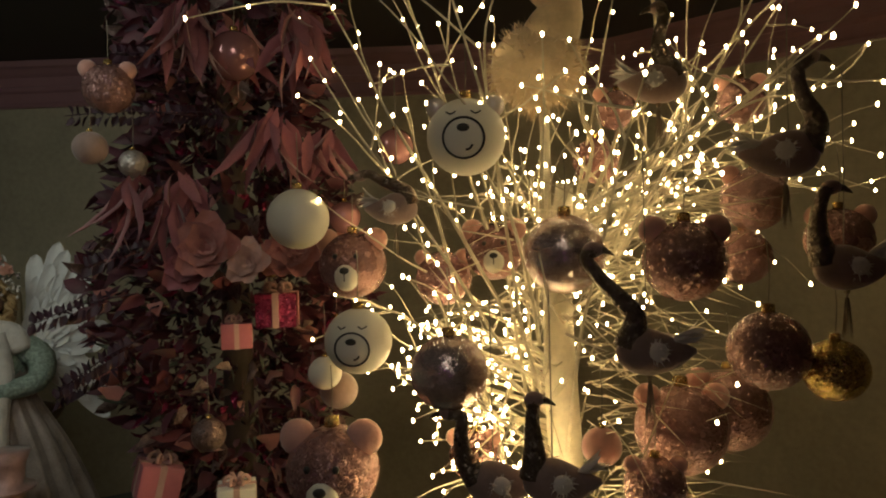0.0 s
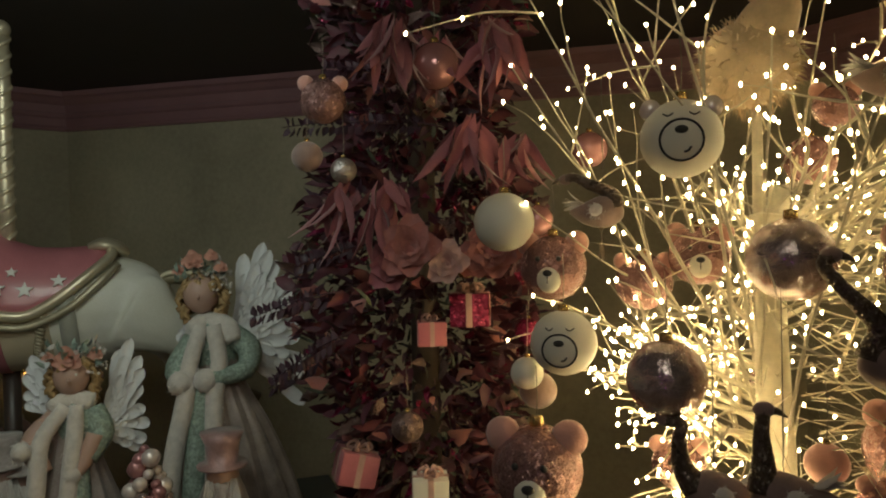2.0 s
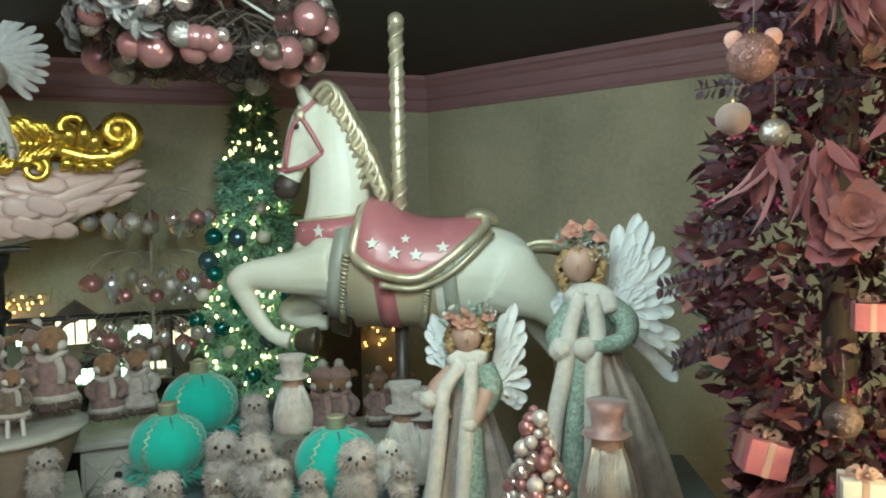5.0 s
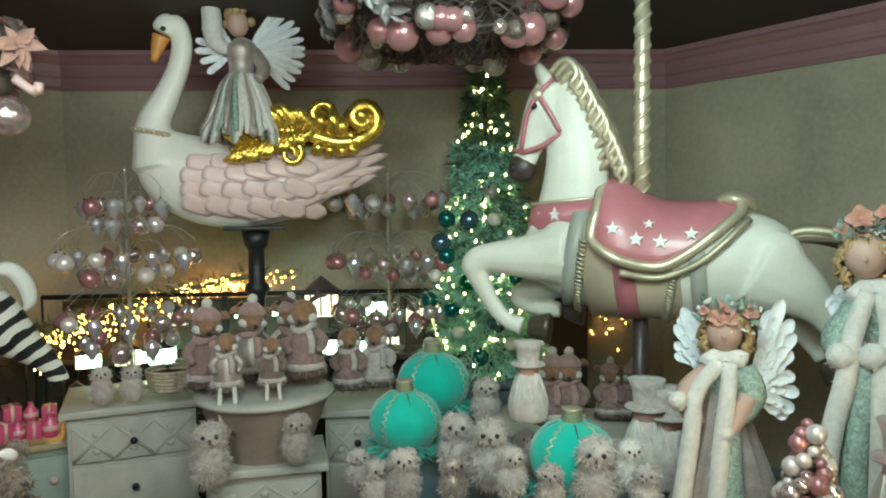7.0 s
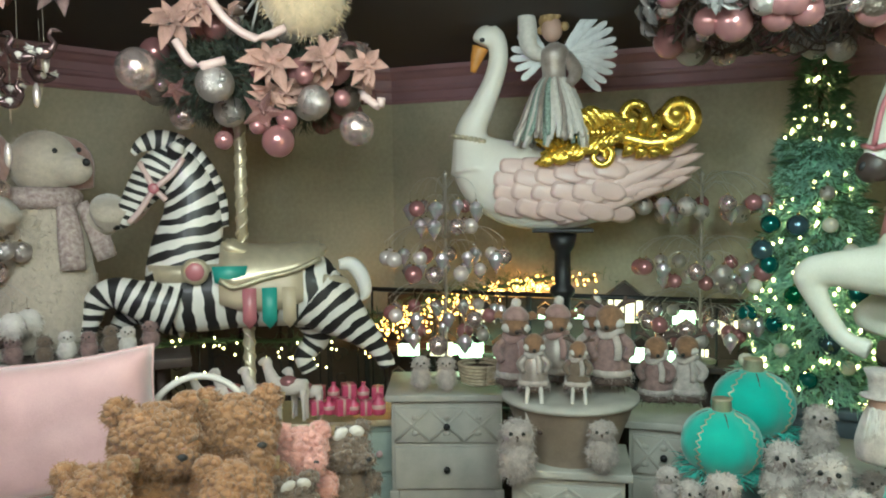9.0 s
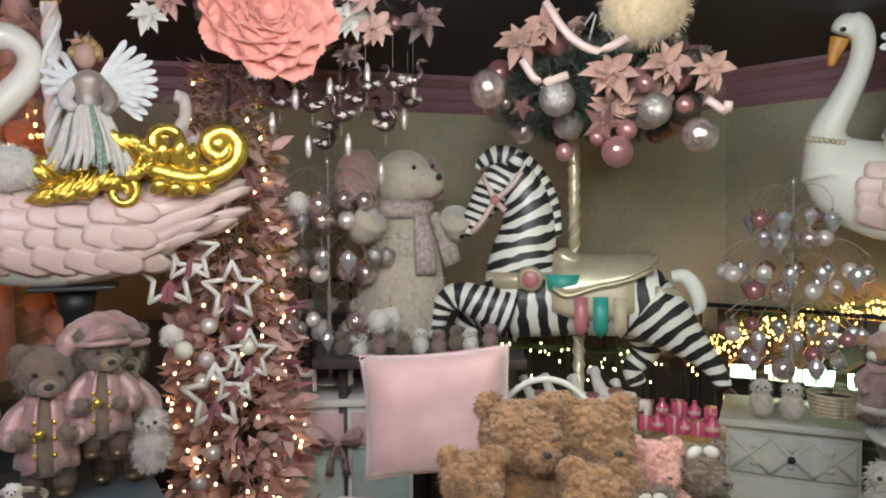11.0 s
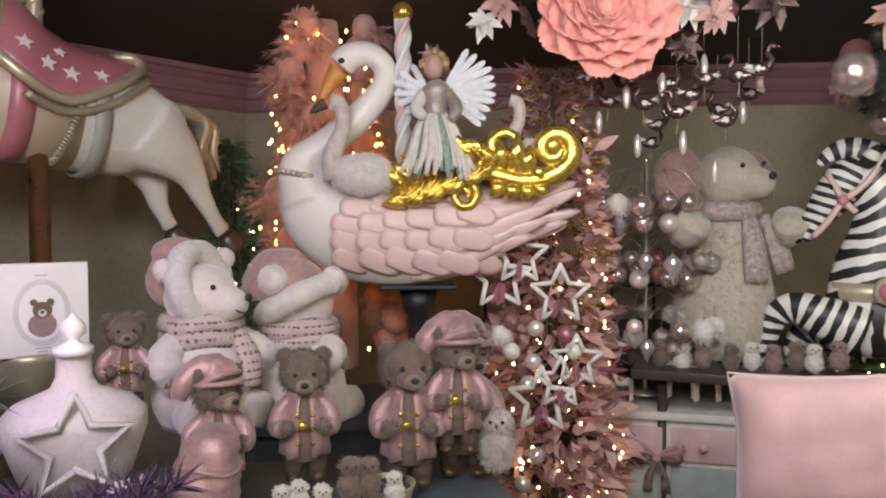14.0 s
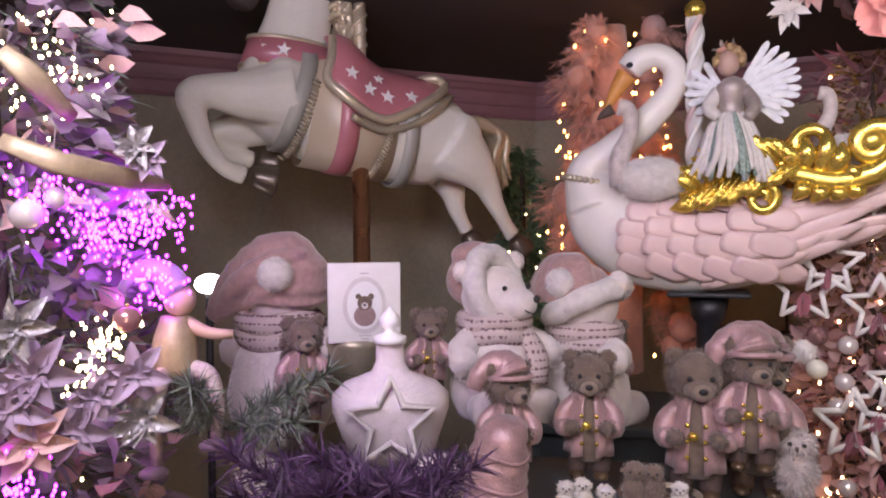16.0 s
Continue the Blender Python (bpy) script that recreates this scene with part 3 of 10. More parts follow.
    for s in (-1, 1):
        for x, dep, turn in ((436, 45, 22), (402, 26, 52)):
            bm = bmesh.new()
            plate(bm, [(a * u, b * u) for a, b in star_outline(12)], 3 * u, Matrix.Translation(sk(x, 419, s * dep)) @ pose(0, 0, 0, 0, 0, (-turn if s < 0 else 180 + turn)))
            part("star", bm, M["white"], h, smooth=False)
    for s in (-1, 1):
        for pts in ([(430, 190, 24), (404, 216, 29), (384, 250, 25), (372, 308, 20)], [(404, 216, 29), (426, 250, 31), (442, 282, 26)],
                    [(442, 282, 26), (410, 302, 25), (374, 312, 20)], [(374, 312, 20), (352, 306, 0)], [(404, 216, 29), (384, 214, 0)]):
            bm = bmesh.new()
            tube(bm, [sk(x, y, d * s) for x, y, d in pts], 4.2 * u, 6, 3)
            part("bridle_strap", bm, M["pinkp"], h, "rose-pink painted bridle strap")
        bm = bmesh.new()
        ell(bm, sk(404, 216, 31 * s), (9 * u, 4 * u, 9 * u), 10, 6)
        part("rosette", bm, M["champ"], h)
    if not base:
        return h
    p = pole(h, sk, 572, 400, 62, 12, M["champ"])
    bm = bmesh.new()
    ell(bm, sk(572, 52), 15 * u, 14, 10)
    part("pole_knob", bm, M["champ"], p)
    pole(h, sk, 572, 585, 480 + (at[2] - 0.02) / u, 13, M["dark"], False, "lower_pole")
    bm = bmesh.new()
    lathe(bm, [(0.22, 0), (0.22, 0.03), (0.2, 0.04), (0.03, 0.05)], sk(572, 480 + at[2] / u), 24)
    part("base_plate", bm, M["black"], h)
    return h


def swan_boat(at, rz, label, u, neck, head, beak):
    """neck: x, y, radius points; head and beak likewise."""
    sk = Sketch(870, 500, u)
    h = thing("swan_figure", at, rz, label, "swan figure", "swan figures")
    D = 0.62
    bm = bmesh.new()
    sk.limb(bm, [(628, 320, 18), (655, 335, 55), (705, 375, 84), (770, 405, 92), (850, 420, 82), (930, 408, 76), (1000, 385, 62), (1050, 362, 42), (1090, 345, 22), (1105, 335, 6)], 22, 5, D)
    sk.limb(bm, neck, 16, 6, 0.9)
    sk.limb(bm, head, 14, 5, 0.8)
    part("body", bm, M["swan"], h, "pearly white painted swan hull and neck", voxel=0.008)
    bm = bmesh.new()
    sk.limb(bm, beak, 12, 4, 0.75)
    part("beak", bm, M["orange"], h, "orange beak with a black base")
    hx, hy = head[-1][0], head[-1][1]
    for s in (-1, 1):
        bm = bmesh.new()
        ell(bm, sk(hx + 4, hy - 6, 19 * s), (6 * u, 3 * u, 5 * u), 8, 6)
        part("eye", bm, M["black"], h)
    bm = bmesh.new()
    cx, cy, cr = neck[1][0], neck[1][1], neck[1][2]
    for k in range(26):
        a = k * math.tau / 26
        ell(bm, sk(cx + (cr + 4) * math.cos(a), cy + 14 + 8 * math.cos(a), (cr + 4) * math.sin(a)), 6 * u, 6, 5)
    part("necklace", bm, M["champ"], h, "beaded silver-gold collar")
    # wing feathers, each a scalloped plate lying on the hull
    def feather(x, y, length, width, ang, s, lift):
        xs = [628, 655, 705, 770, 850, 930, 1000, 1050, 1090, 1105]
        cy = np.interp(x, xs, [320, 335, 375, 405, 420, 408, 385, 362, 345, 335])
        cr = np.interp(x, xs, [18, 55, 84, 92, 82, 76, 62, 42, 22, 6])
        q = math.sqrt(max(0.05, 1 - min(0.95, ((y - cy) / max(cr, 1)) ** 2)))
        dep = cr * D * q + lift
        tiltz = math.degrees(math.asin(max(-0.8, min(0.8, (cy - y) / max(cr, 1))))) * 0.75
        out = [(-0.5, 0.2), (-0.42, 0.45), (-0.1, 0.5), (0.25, 0.5), (0.45, 0.32), (0.55, 0.0), (0.45, -0.32), (0.25, -0.5), (-0.1, -0.5), (-0.42, -0.45), (-0.5, -0.2)]
        bmf = bmesh.new()
        m = Matrix.Translation(sk(x, y, s * dep)) @ pose(0, 0, 0, 0, 0, 0 if s < 0 else 180) @ pose(0, 0, 0, -tiltz * 0.8, 0, 0) @ pose(0, 0, 0, 0, ang if s < 0 else -ang, 9 if s < 0 else -9)
        k = 1 if s < 0 else -1
        plate(bmf, [(k * a * length * 1.25 * u, b * width * u) for a, b in out], 4 * u, m, dome=2.5 * u, ring=0.72)
        return part("feather", bmf, M["palepink"], h, smooth=True)
    for s in (-1, 1):
        for r, (n, x0, y0, dx, dy, L, W, ang) in enumerate(((6, 755, 455, 44, 2, 62, 40, 22), (6, 748, 425, 42, -1, 58, 38, 14), (6, 752, 395, 42, -4, 56, 36, 8), (5, 765, 367, 44, -6, 56, 36, 4),
                                                          (3, 925, 462, 60, -22, 130, 24, -14), (3, 945, 440, 56, -22, 140, 24, -16), (3, 955, 415, 54, -22, 140, 24, -18), (3, 965, 388, 48, -20, 130, 24, -18), (2, 990, 358, 44, -14, 110, 24, -14))):
            for k in range(n):
                feather(x0 + dx * k + rnd.uniform(-3, 3), y0 + dy * k + rnd.uniform(-2, 2), L, W, ang + rnd.uniform(-4, 4), s, 4 + 1.5 * k)
    # gilded leaf and scrolls on each side
    for s in (-1, 1):
        bm = bmesh.new()
        dep = 62 * s
        def spiral(cx, cy, r0, turns, start, r, sgn=1):
            pts = []
            for k in range(int(turns * 12) + 1):
                a = radians(start) + sgn * k * math.tau / 12
                q = r0 * (1 - 0.75 * k / (turns * 12))
                pts.append((cx + q * math.cos(a), cy - q * math.sin(a), r * (1 - 0.35 * k / (turns * 12)), dep))
            return pts
        sk.limb(bm, [(815, 340, 4, dep), (870, 316, 8, dep), (925, 296, 11, dep), (980, 306, 13, dep), (1040, 322, 17, dep), (1090, 312, 19, dep)] + spiral(1094, 268, 36, 1.25, -70, 17), 10, 3, 0.7)
        sk.limb(bm, [(960, 318, 9, dep)] + spiral(940, 346, 24, 1.3, 60, 9, -1), 8, 3, 0.7)
        sk.limb(bm, [(960, 302, 9, dep)] + spiral(1012, 262, 27, 1.2, 200, 11, -1), 8, 3, 0.7)
        for px, py, tx, ty in ((985, 300, 968, 262), (1000, 300, 996, 252), (1020, 305, 1030, 240), (1036, 310, 1052, 262), (1052, 314, 1074, 300), (1000, 318, 984, 348), (1024, 324, 1010, 352), (1048, 328, 1036, 350), (1070, 326, 1062, 346)):
            sk.limb(bm, [(px, py, 9, dep), ((px + tx) / 2 + 5, (py + ty) / 2, 14, dep + 9 * s), (tx, ty, 3, dep + 4 * s)], 8, 4, 0.5)
        ell(bm, sk(1092, 262, dep), (18 * u, 14 * u, 18 * u), 12, 8)
        for k in range(15):
            t = k / 14
            px, py = 838 + 150 * t, 334 - 44 * math.sin(t * 1.7)
            for sg in (-1, 1):
                reach = (26 + 22 * math.sin(math.pi * t)) * (1 + 0.15 * math.sin(k * 2.1))
                sk.limb(bm, [(px + 8, py, 6, dep), (px - 4, py + sg * reach * 0.45, 11, dep + 6 * s), (px - 20, py + sg * reach * 0.85, 9, dep + 11 * s), (px - 36, py + sg * reach, 2, dep + 4 * s)], 8, 4, 0.6)
                sk.limb(bm, [(px + 6, py, 2.5, dep + 9 * s), (px - 8, py + sg * reach * 0.5, 3, dep + 15 * s), (px - 28, py + sg * reach * 0.92, 1.5, dep + 15 * s)], 6, 3)
        part("gilded_scroll", bm, M["gold"], h, "gilded acanthus leaf with scrolls")
    bm = bmesh.new()
    box(bm, sk(862, 503), (130 * u, 100 * u, 8 * u), bevel=0.004)
    part("mount_plate", bm, M["black"], h)
    bm = bmesh.new()
    zb = -at[2] - 0.0
    lathe(bm, [(0.16, zb), (0.16, zb + 0.03), (0.05, zb + 0.06), (0.035, zb + 0.12), (0.035, -0.30), (0.055, -0.28), (0.055, -0.26), (0.035, -0.24), (0.035, -0.1), (0.05, -0.08), (0.06, -0.02)], (sk(862, 0)[0], 0, 0), 16)
    part("stand_post", bm, M["black"], h, "black turned iron stand")
    return h


def zebra_mat():
    m = mat("zebra_paint", (0.75, 0.73, 0.68), 0.5, bump=0.03, coat=0.1)
    nt = m.node_tree
    b = nt.nodes["Principled BSDF"]
    tc = nt.nodes.new("ShaderNodeTexCoord")
    at = nt.nodes.new("ShaderNodeAttribute")
    at.attribute_name = "band"
    ns = nt.nodes.new("ShaderNodeTexNoise")
    ns.inputs["Scale"].default_value = 6
    nt.links.new(tc.outputs["Object"], ns.inputs["Vector"])
    ma = nt.nodes.new("ShaderNodeMath")
    ma.operation = "MULTIPLY_ADD"
    ma.inputs[1].default_value = 4.2
    nt.links.new(ns.outputs["Fac"], ma.inputs[0])
    nt.links.new(at.outputs["Fac"], ma.inputs[2])
    si = nt.nodes.new("ShaderNodeMath")
    si.operation = "SINE"
    nt.links.new(ma.outputs[0], si.inputs[0])
    rp = nt.nodes.new("ShaderNodeValToRGB")
    rp.color_ramp.elements[0].position, rp.color_ramp.elements[0].color = 0.46, (0.015, 0.014, 0.015, 1)
    rp.color_ramp.elements[1].position, rp.color_ramp.elements[1].color = 0.54, (0.76, 0.74, 0.69, 1)
    mr = nt.nodes.new("ShaderNodeMapRange")
    mr.inputs["From Min"].default_value, mr.inputs["From Max"].default_value = -1, 1
    n2 = nt.nodes.new("ShaderNodeTexNoise")
    n2.inputs["Scale"].default_value, n2.inputs["Detail"].default_value = 16, 1
    nt.links.new(tc.outputs["Object"], n2.inputs["Vector"])
    wd = nt.nodes.new("ShaderNodeMath")
    wd.operation = "MULTIPLY_ADD"
    wd.inputs[1].default_value = 1.9
    nt.links.new(n2.outputs["Fac"], wd.inputs[0])
    nt.links.new(si.outputs[0], wd.inputs[2])
    sb = nt.nodes.new("ShaderNodeMath")
    sb.operation = "SUBTRACT"
    sb.inputs[1].default_value = 0.98
    nt.links.new(wd.outputs[0], sb.inputs[0])
    nt.links.new(sb.outputs[0], mr.inputs["Value"])
    nt.links.new(mr.outputs[0], rp.inputs[0])
    nt.links.new(rp.outputs[0], b.inputs["Base Color"])
    return m


def striped(bm_list):
    """Joins banded limbs: each has its own count of stripes along its length, kept as a vertex value."""
    bm = bmesh.new()
    lay = bm.verts.layers.float.new("band")
    for sk, pts, per, flat, ph, slant in bm_list:
        n0 = len(bm.verts)
        line = spline([(*sk(p[0], p[1], p[3] if len(p) > 3 else 0), p[2] * sk.u) for p in pts], 10)
        tube(bm, [q[:3] for q in line], [q[3] for q in line], 18, 1, flat)
        bm.verts.ensure_lookup_table()
        s, prev = 0.0, line[0]
        for i, q in enumerate(line):
            s += float(np.linalg.norm(q[:3] - prev[:3]))
            prev = q
            for k in range(18):
                v = bm.verts[n0 + i * 18 + k]
                v[lay] = ph + (s + slant * (v.co.x - q[0])) / (per * sk.u) * math.tau
    return bm


def carousel_zebra(at, rz, label, u):
    sk = Sketch(770, 510, u)
    h = thing("carousel_zebra", at, rz, label, "carousel zebra")
    D = 0.75
    L = []
    L.append((sk, [(622, 540, 20), (638, 532, 54), (690, 528, 60), (750, 522, 62), (810, 522, 62), (870, 522, 62), (905, 522, 50), (925, 520, 20)], 34, D, 0, 0.0))
    L.append((sk, [(664, 560, 52), (662, 505, 62), (666, 455, 58), (678, 400, 49), (676, 350, 41), (658, 308, 33), (642, 292, 22)], 27, 0.6, 1, -0.45))
    L.append((sk, [(650, 292, 22), (630, 312, 32), (607, 342, 29), (586, 372, 21), (570, 394, 17), (560, 404, 12)], 15, 0.7, 0, 0.3))
    L.append((sk, [(650, 545, 45, -22), (600, 528, 33, -28), (560, 514, 25, -30), (534, 526, 20, -30), (522, 555, 16, -30), (516, 585, 13, -30), (524, 606, 12, -30)], 19, 0.8, 2, 0.2))
    L.append((sk, [(660, 560, 42, 22), (605, 552, 30, 28), (572, 556, 22, 30), (552, 585, 15, 30), (558, 608, 13, 30)], 19, 0.8, 0, 0.0))
    L.append((sk, [(876, 530, 58, -20), (915, 560, 46, -26), (950, 592, 29, -28), (978, 620, 19, -28), (994, 645, 15, -28), (1000, 660, 14, -28)], 25, 0.75, 0, -0.35))
    L.append((sk, [(860, 540, 52, 20), (880, 580, 38, 26), (880, 615, 24, 28), (858, 645, 17, 28), (868, 672, 15, 28)], 22, 0.75, 1, 0.0))
    for q in (-1, 1):
        L.append((sk, [(648, 300, 9, 14 * q), (658, 282, 12, 20 * q), (668, 266, 3, 22 * q)], 30, 0.6, 0, 0.0))
    part("body", striped(L), M["zebra"], h, "white zebra body with painted black stripes")
    part("mane", striped([(sk, [(588, 290, 5), (600, 277, 11), (626, 268, 18), (662, 282, 22), (694, 318, 22), (714, 365, 20), (724, 412, 12)], 20, 0.4, 0, 0.2)]), M["zebra"], h, "upright striped mane")
    for s in (-1, 1):
        bm = bmesh.new()
        ell(bm, sk(608, 326, 22 * s), (6 * u, 3 * u, 5 * u), 8, 6)
        part("eye", bm, M["black"], h)
    bm = bmesh.new()
    ell(bm, sk(557, 402), (13 * u, 13 * u, 13 * u), 12, 8, (0, 40, 0))
    part("muzzle", bm, M["black"], h)
    bm = bmesh.new()
    sk.limb(bm, [(920, 480, 9), (942, 480, 13), (960, 502, 14), (966, 530, 11), (958, 545, 3)], 10, 4)
    part("tail", bm, M["white"], h, "white tail with a dark edge")
    st = [(720, 524, 64), (750, 522, 65), (790, 521, 65), (830, 522, 65), (855, 523, 66)]
    bm = bmesh.new()
    drape(bm, sk, st, [100, 112, 115, 112, 100], D, 4)
    cl = part("saddle_cloth", bm, M["beige"], h, "beige saddle blanket with tabs", solid=0.006)
    bm = bmesh.new()
    drape(bm, sk, [(722, 515, 68), (745, 520, 70), (790, 523, 70), (840, 522, 70), (885, 520, 72)], [76, 82, 70, 62, 48], D, 9)
    sd = part("saddle_skirt", bm, M["champ"], h, "champagne-gold moulded saddle", solid=0.012)
    for s in (-1, 1):
        bm = bmesh.new()
        tube(bm, [sk(x, y - (r + 10) * math.cos(radians(a)), s * (r + 10) * D * math.sin(radians(a))) for (x, y, r), a in zip([(722, 515, 68), (745, 520, 70), (790, 523, 70), (840, 522, 70), (885, 520, 72)], [76, 82, 70, 62, 48])], 4.5 * u, 8, 4)
        part("saddle_edge", bm, M["dullgold"], sd, "dull gold rolled edge")
    bm = bmesh.new()
    sk.limb(bm, [(726, 438, 10), (738, 446, 16), (790, 462, 12), (850, 463, 12), (880, 456, 14), (896, 448, 7)], 12, 5, 2.4)
    part("seat", bm, M["champ"], h)
    for s in (-1, 1):
        for x, w, m in ((736, 26, "teal"), (768, 22, "pinkp"), (800, 24, "teal"), (832, 22, "beige")):
            bm = bmesh.new()
            yy = 560 if m != "teal" or x > 780 else 505
            hh = 34
            out = [(-w / 2, hh), (w / 2, hh), (w / 2, -hh * 0.6), (0, -hh), (-w / 2, -hh * 0.6)] if yy > 540 else [(-26, 16), (30, 16), (24, -8), (0, -18), (-22, -10)]
            dep = math.sqrt(max(0.1, 1 - ((yy - 15 - 522) / 74) ** 2)) * 74 * D + 4
            plate(bm, [(a * u, b * u) for a, b in out], 5 * u, Matrix.Translation(sk(x, yy - 15, s * dep)) @ pose(0, 0, 0, 0, 0, 0 if s < 0 else 180), dome=3 * u)
            part("tab", bm, M[m], cl, "painted tab of the saddle blanket")
        bm = bmesh.new()
        lathe(bm, [(2 * u, -6 * u), (21 * u, -6 * u), (22 * u, 0), (16 * u, 4 * u), (2 * u, 6 * u)], seg=18)
        bmesh.ops.transform(bm, matrix=Matrix.Translation(sk(684, 482, s * 50)) @ pose(0, 0, 0, 90 if s < 0 else -90), verts=bm.verts)
        med = part("medallion", bm, M["champ"], h)
        bm = bmesh.new()
        ell(bm, sk(684, 482, s * 54), (15 * u, 5 * u, 15 * u), 14, 8)
        part("boss", bm, M["pinkp"], med, "rose-pink round boss")
    bm = bmesh.new()
    girth(bm, sk, 668, 486, 61, 28, 0.62, 0, 4)
    bmesh.ops.rotate(bm, cent=sk(668, 486), matrix=Matrix.Rotation(radians(90), 3, "Y"), verts=bm.verts)
    part("breast_strap", bm, M["champ"], h)
    for s in (-1, 1):
        bm = bmesh.new()
        sk.limb(bm, [(890, 500, 8, 46 * s), (915, 505, 9, 38 * s), (930, 512, 7, 20 * s)], 8, 3)
        part("crupper_strap", bm, M["champ"], h)
    for s in (-1, 1):
        for pts in ([(600, 305, 14), (616, 335, 24), (622, 348, 25)], [(622, 348, 25), (598, 385, 20), (582, 402, 16)], [(622, 348, 25), (652, 322, 25), (668, 298, 22)], [(622, 348, 25), (640, 366, 24)]):
            bm = bmesh.new()
            tube(bm, [sk(x, y, d * s) for x, y, d in pts], 5 * u, 6, 3)
            part("bridle_strap", bm, M["palepink"], h, "pale pink painted bridle strap")
        bm = bmesh.new()
        ell(bm, sk(622, 347, 28 * s), (9 * u, 4 * u, 9 * u), 10, 6)
        part("bridle_boss", bm, M["pinkp"], h)
    pole(h, sk, 757, 450, 510 - (CEIL - at[2]) / u, 9, M["champ"])
    pole(h, sk, 765, 585, 510 + (at[2] - 0.02) / u, 9, M["champ"], True, "lower_pole")
    bm = bmesh.new()
    lathe(bm, [(0.2, 0), (0.2, 0.03), (0.03, 0.05)], sk(765, 510 + at[2] / u), 20)
    part("base_plate", bm, M["black"], h)
    return h


M["hoofp"] = mat("bronze_hoof_paint", (0.11, 0.085, 0.06), 0.35, 0.4, var=0.3, scale=20, bump=0.08, coat=0.2)
M["padgrey"] = mat("grey_green_pad_paint", (0.36, 0.36, 0.31), 0.45, var=0.12, scale=12, bump=0.06)
M["horse"] = mat("painted_horse", (0.60, 0.58, 0.47), 0.5, var=0.08, scale=4, bump=0.06, coat=0.1, col2=(0.80, 0.79, 0.72))
M["swan"] = mat("pearl_paint", (0.76, 0.72, 0.66), 0.42, var=0.08, scale=5, bump=0.06, coat=0.2)
M["zebra"] = zebra_mat()
horse = carousel_horse((-1.907, 1.979, 1.425), 39 - 8, "cream carousel horse with rose-pink saddle on a twisted brass pole", 0.00204)
carousel_horse((-1.80, -2.63, 2.02), 168.0, "cream carousel horse leaping on a copper pole above plush toys", 0.00204, 9.0, False,
               [(455, 486, 56, -30), (392, 503, 40, -38), (336, 510, 27, -42), (310, 524, 25, -42), (320, 556, 19, -42), (344, 596, 16, -42), (374, 622, 14, -42), (406, 628, 17, -42)], (430, 628), (890, 550))
hp = thing("carousel_pole", (-1.775, -2.585, 0.0), 0, "copper carousel pole, twisted brass above the horse", "pole")
bm = bmesh.new()
lathe(bm, [(0.2, 0), (0.2, 0.03), (0.03, 0.05), (0.03, 1.95)], seg=18)
part("lower_pole", bm, M["copper"], hp)
pole(hp, Sketch(0, 0, 0.002), 0, -2.1 / 0.002, -CEIL / 0.002, 11, M["champ"])
swan_boat((-2.448, -1.644, 1.41), -238.9, "pale pink swan figure with gilded scrolls on a stand", 0.0018,
          [(672, 350, 58), (655, 292, 36), (695, 258, 29), (752, 212, 27), (800, 158, 23), (806, 118, 21), (780, 94, 21), (752, 94, 22)],
          [(775, 95, 20), (745, 98, 24), (728, 116, 25)], [(726, 122, 20), (708, 148, 13), (688, 184, 5)])
swan_boat((-3.365, 1.206, 1.50), 66.1, "white swan figure with gilded scrolls and upright neck", 0.0025 * 0.79,
          [(672, 370, 60), (660, 287, 37), (686, 228, 28), (711, 170, 23), (722, 120, 22), (716, 82, 22), (700, 68, 22)],
          [(708, 70, 23), (692, 78, 26), (684, 93, 23)], [(682, 99, 19), (674, 122, 14), (665, 152, 6)])
carousel_zebra((-3.424, -0.123, 1.299), 89.1, "black and white striped carousel zebra with champagne saddle", 0.00232)

# ---- trees and their ornaments ----
def bulbs(bm, p, r=0.0032):
    """One tiny bulb."""
    ell(bm, p, (r, r, r * 1.5), 6, 4)


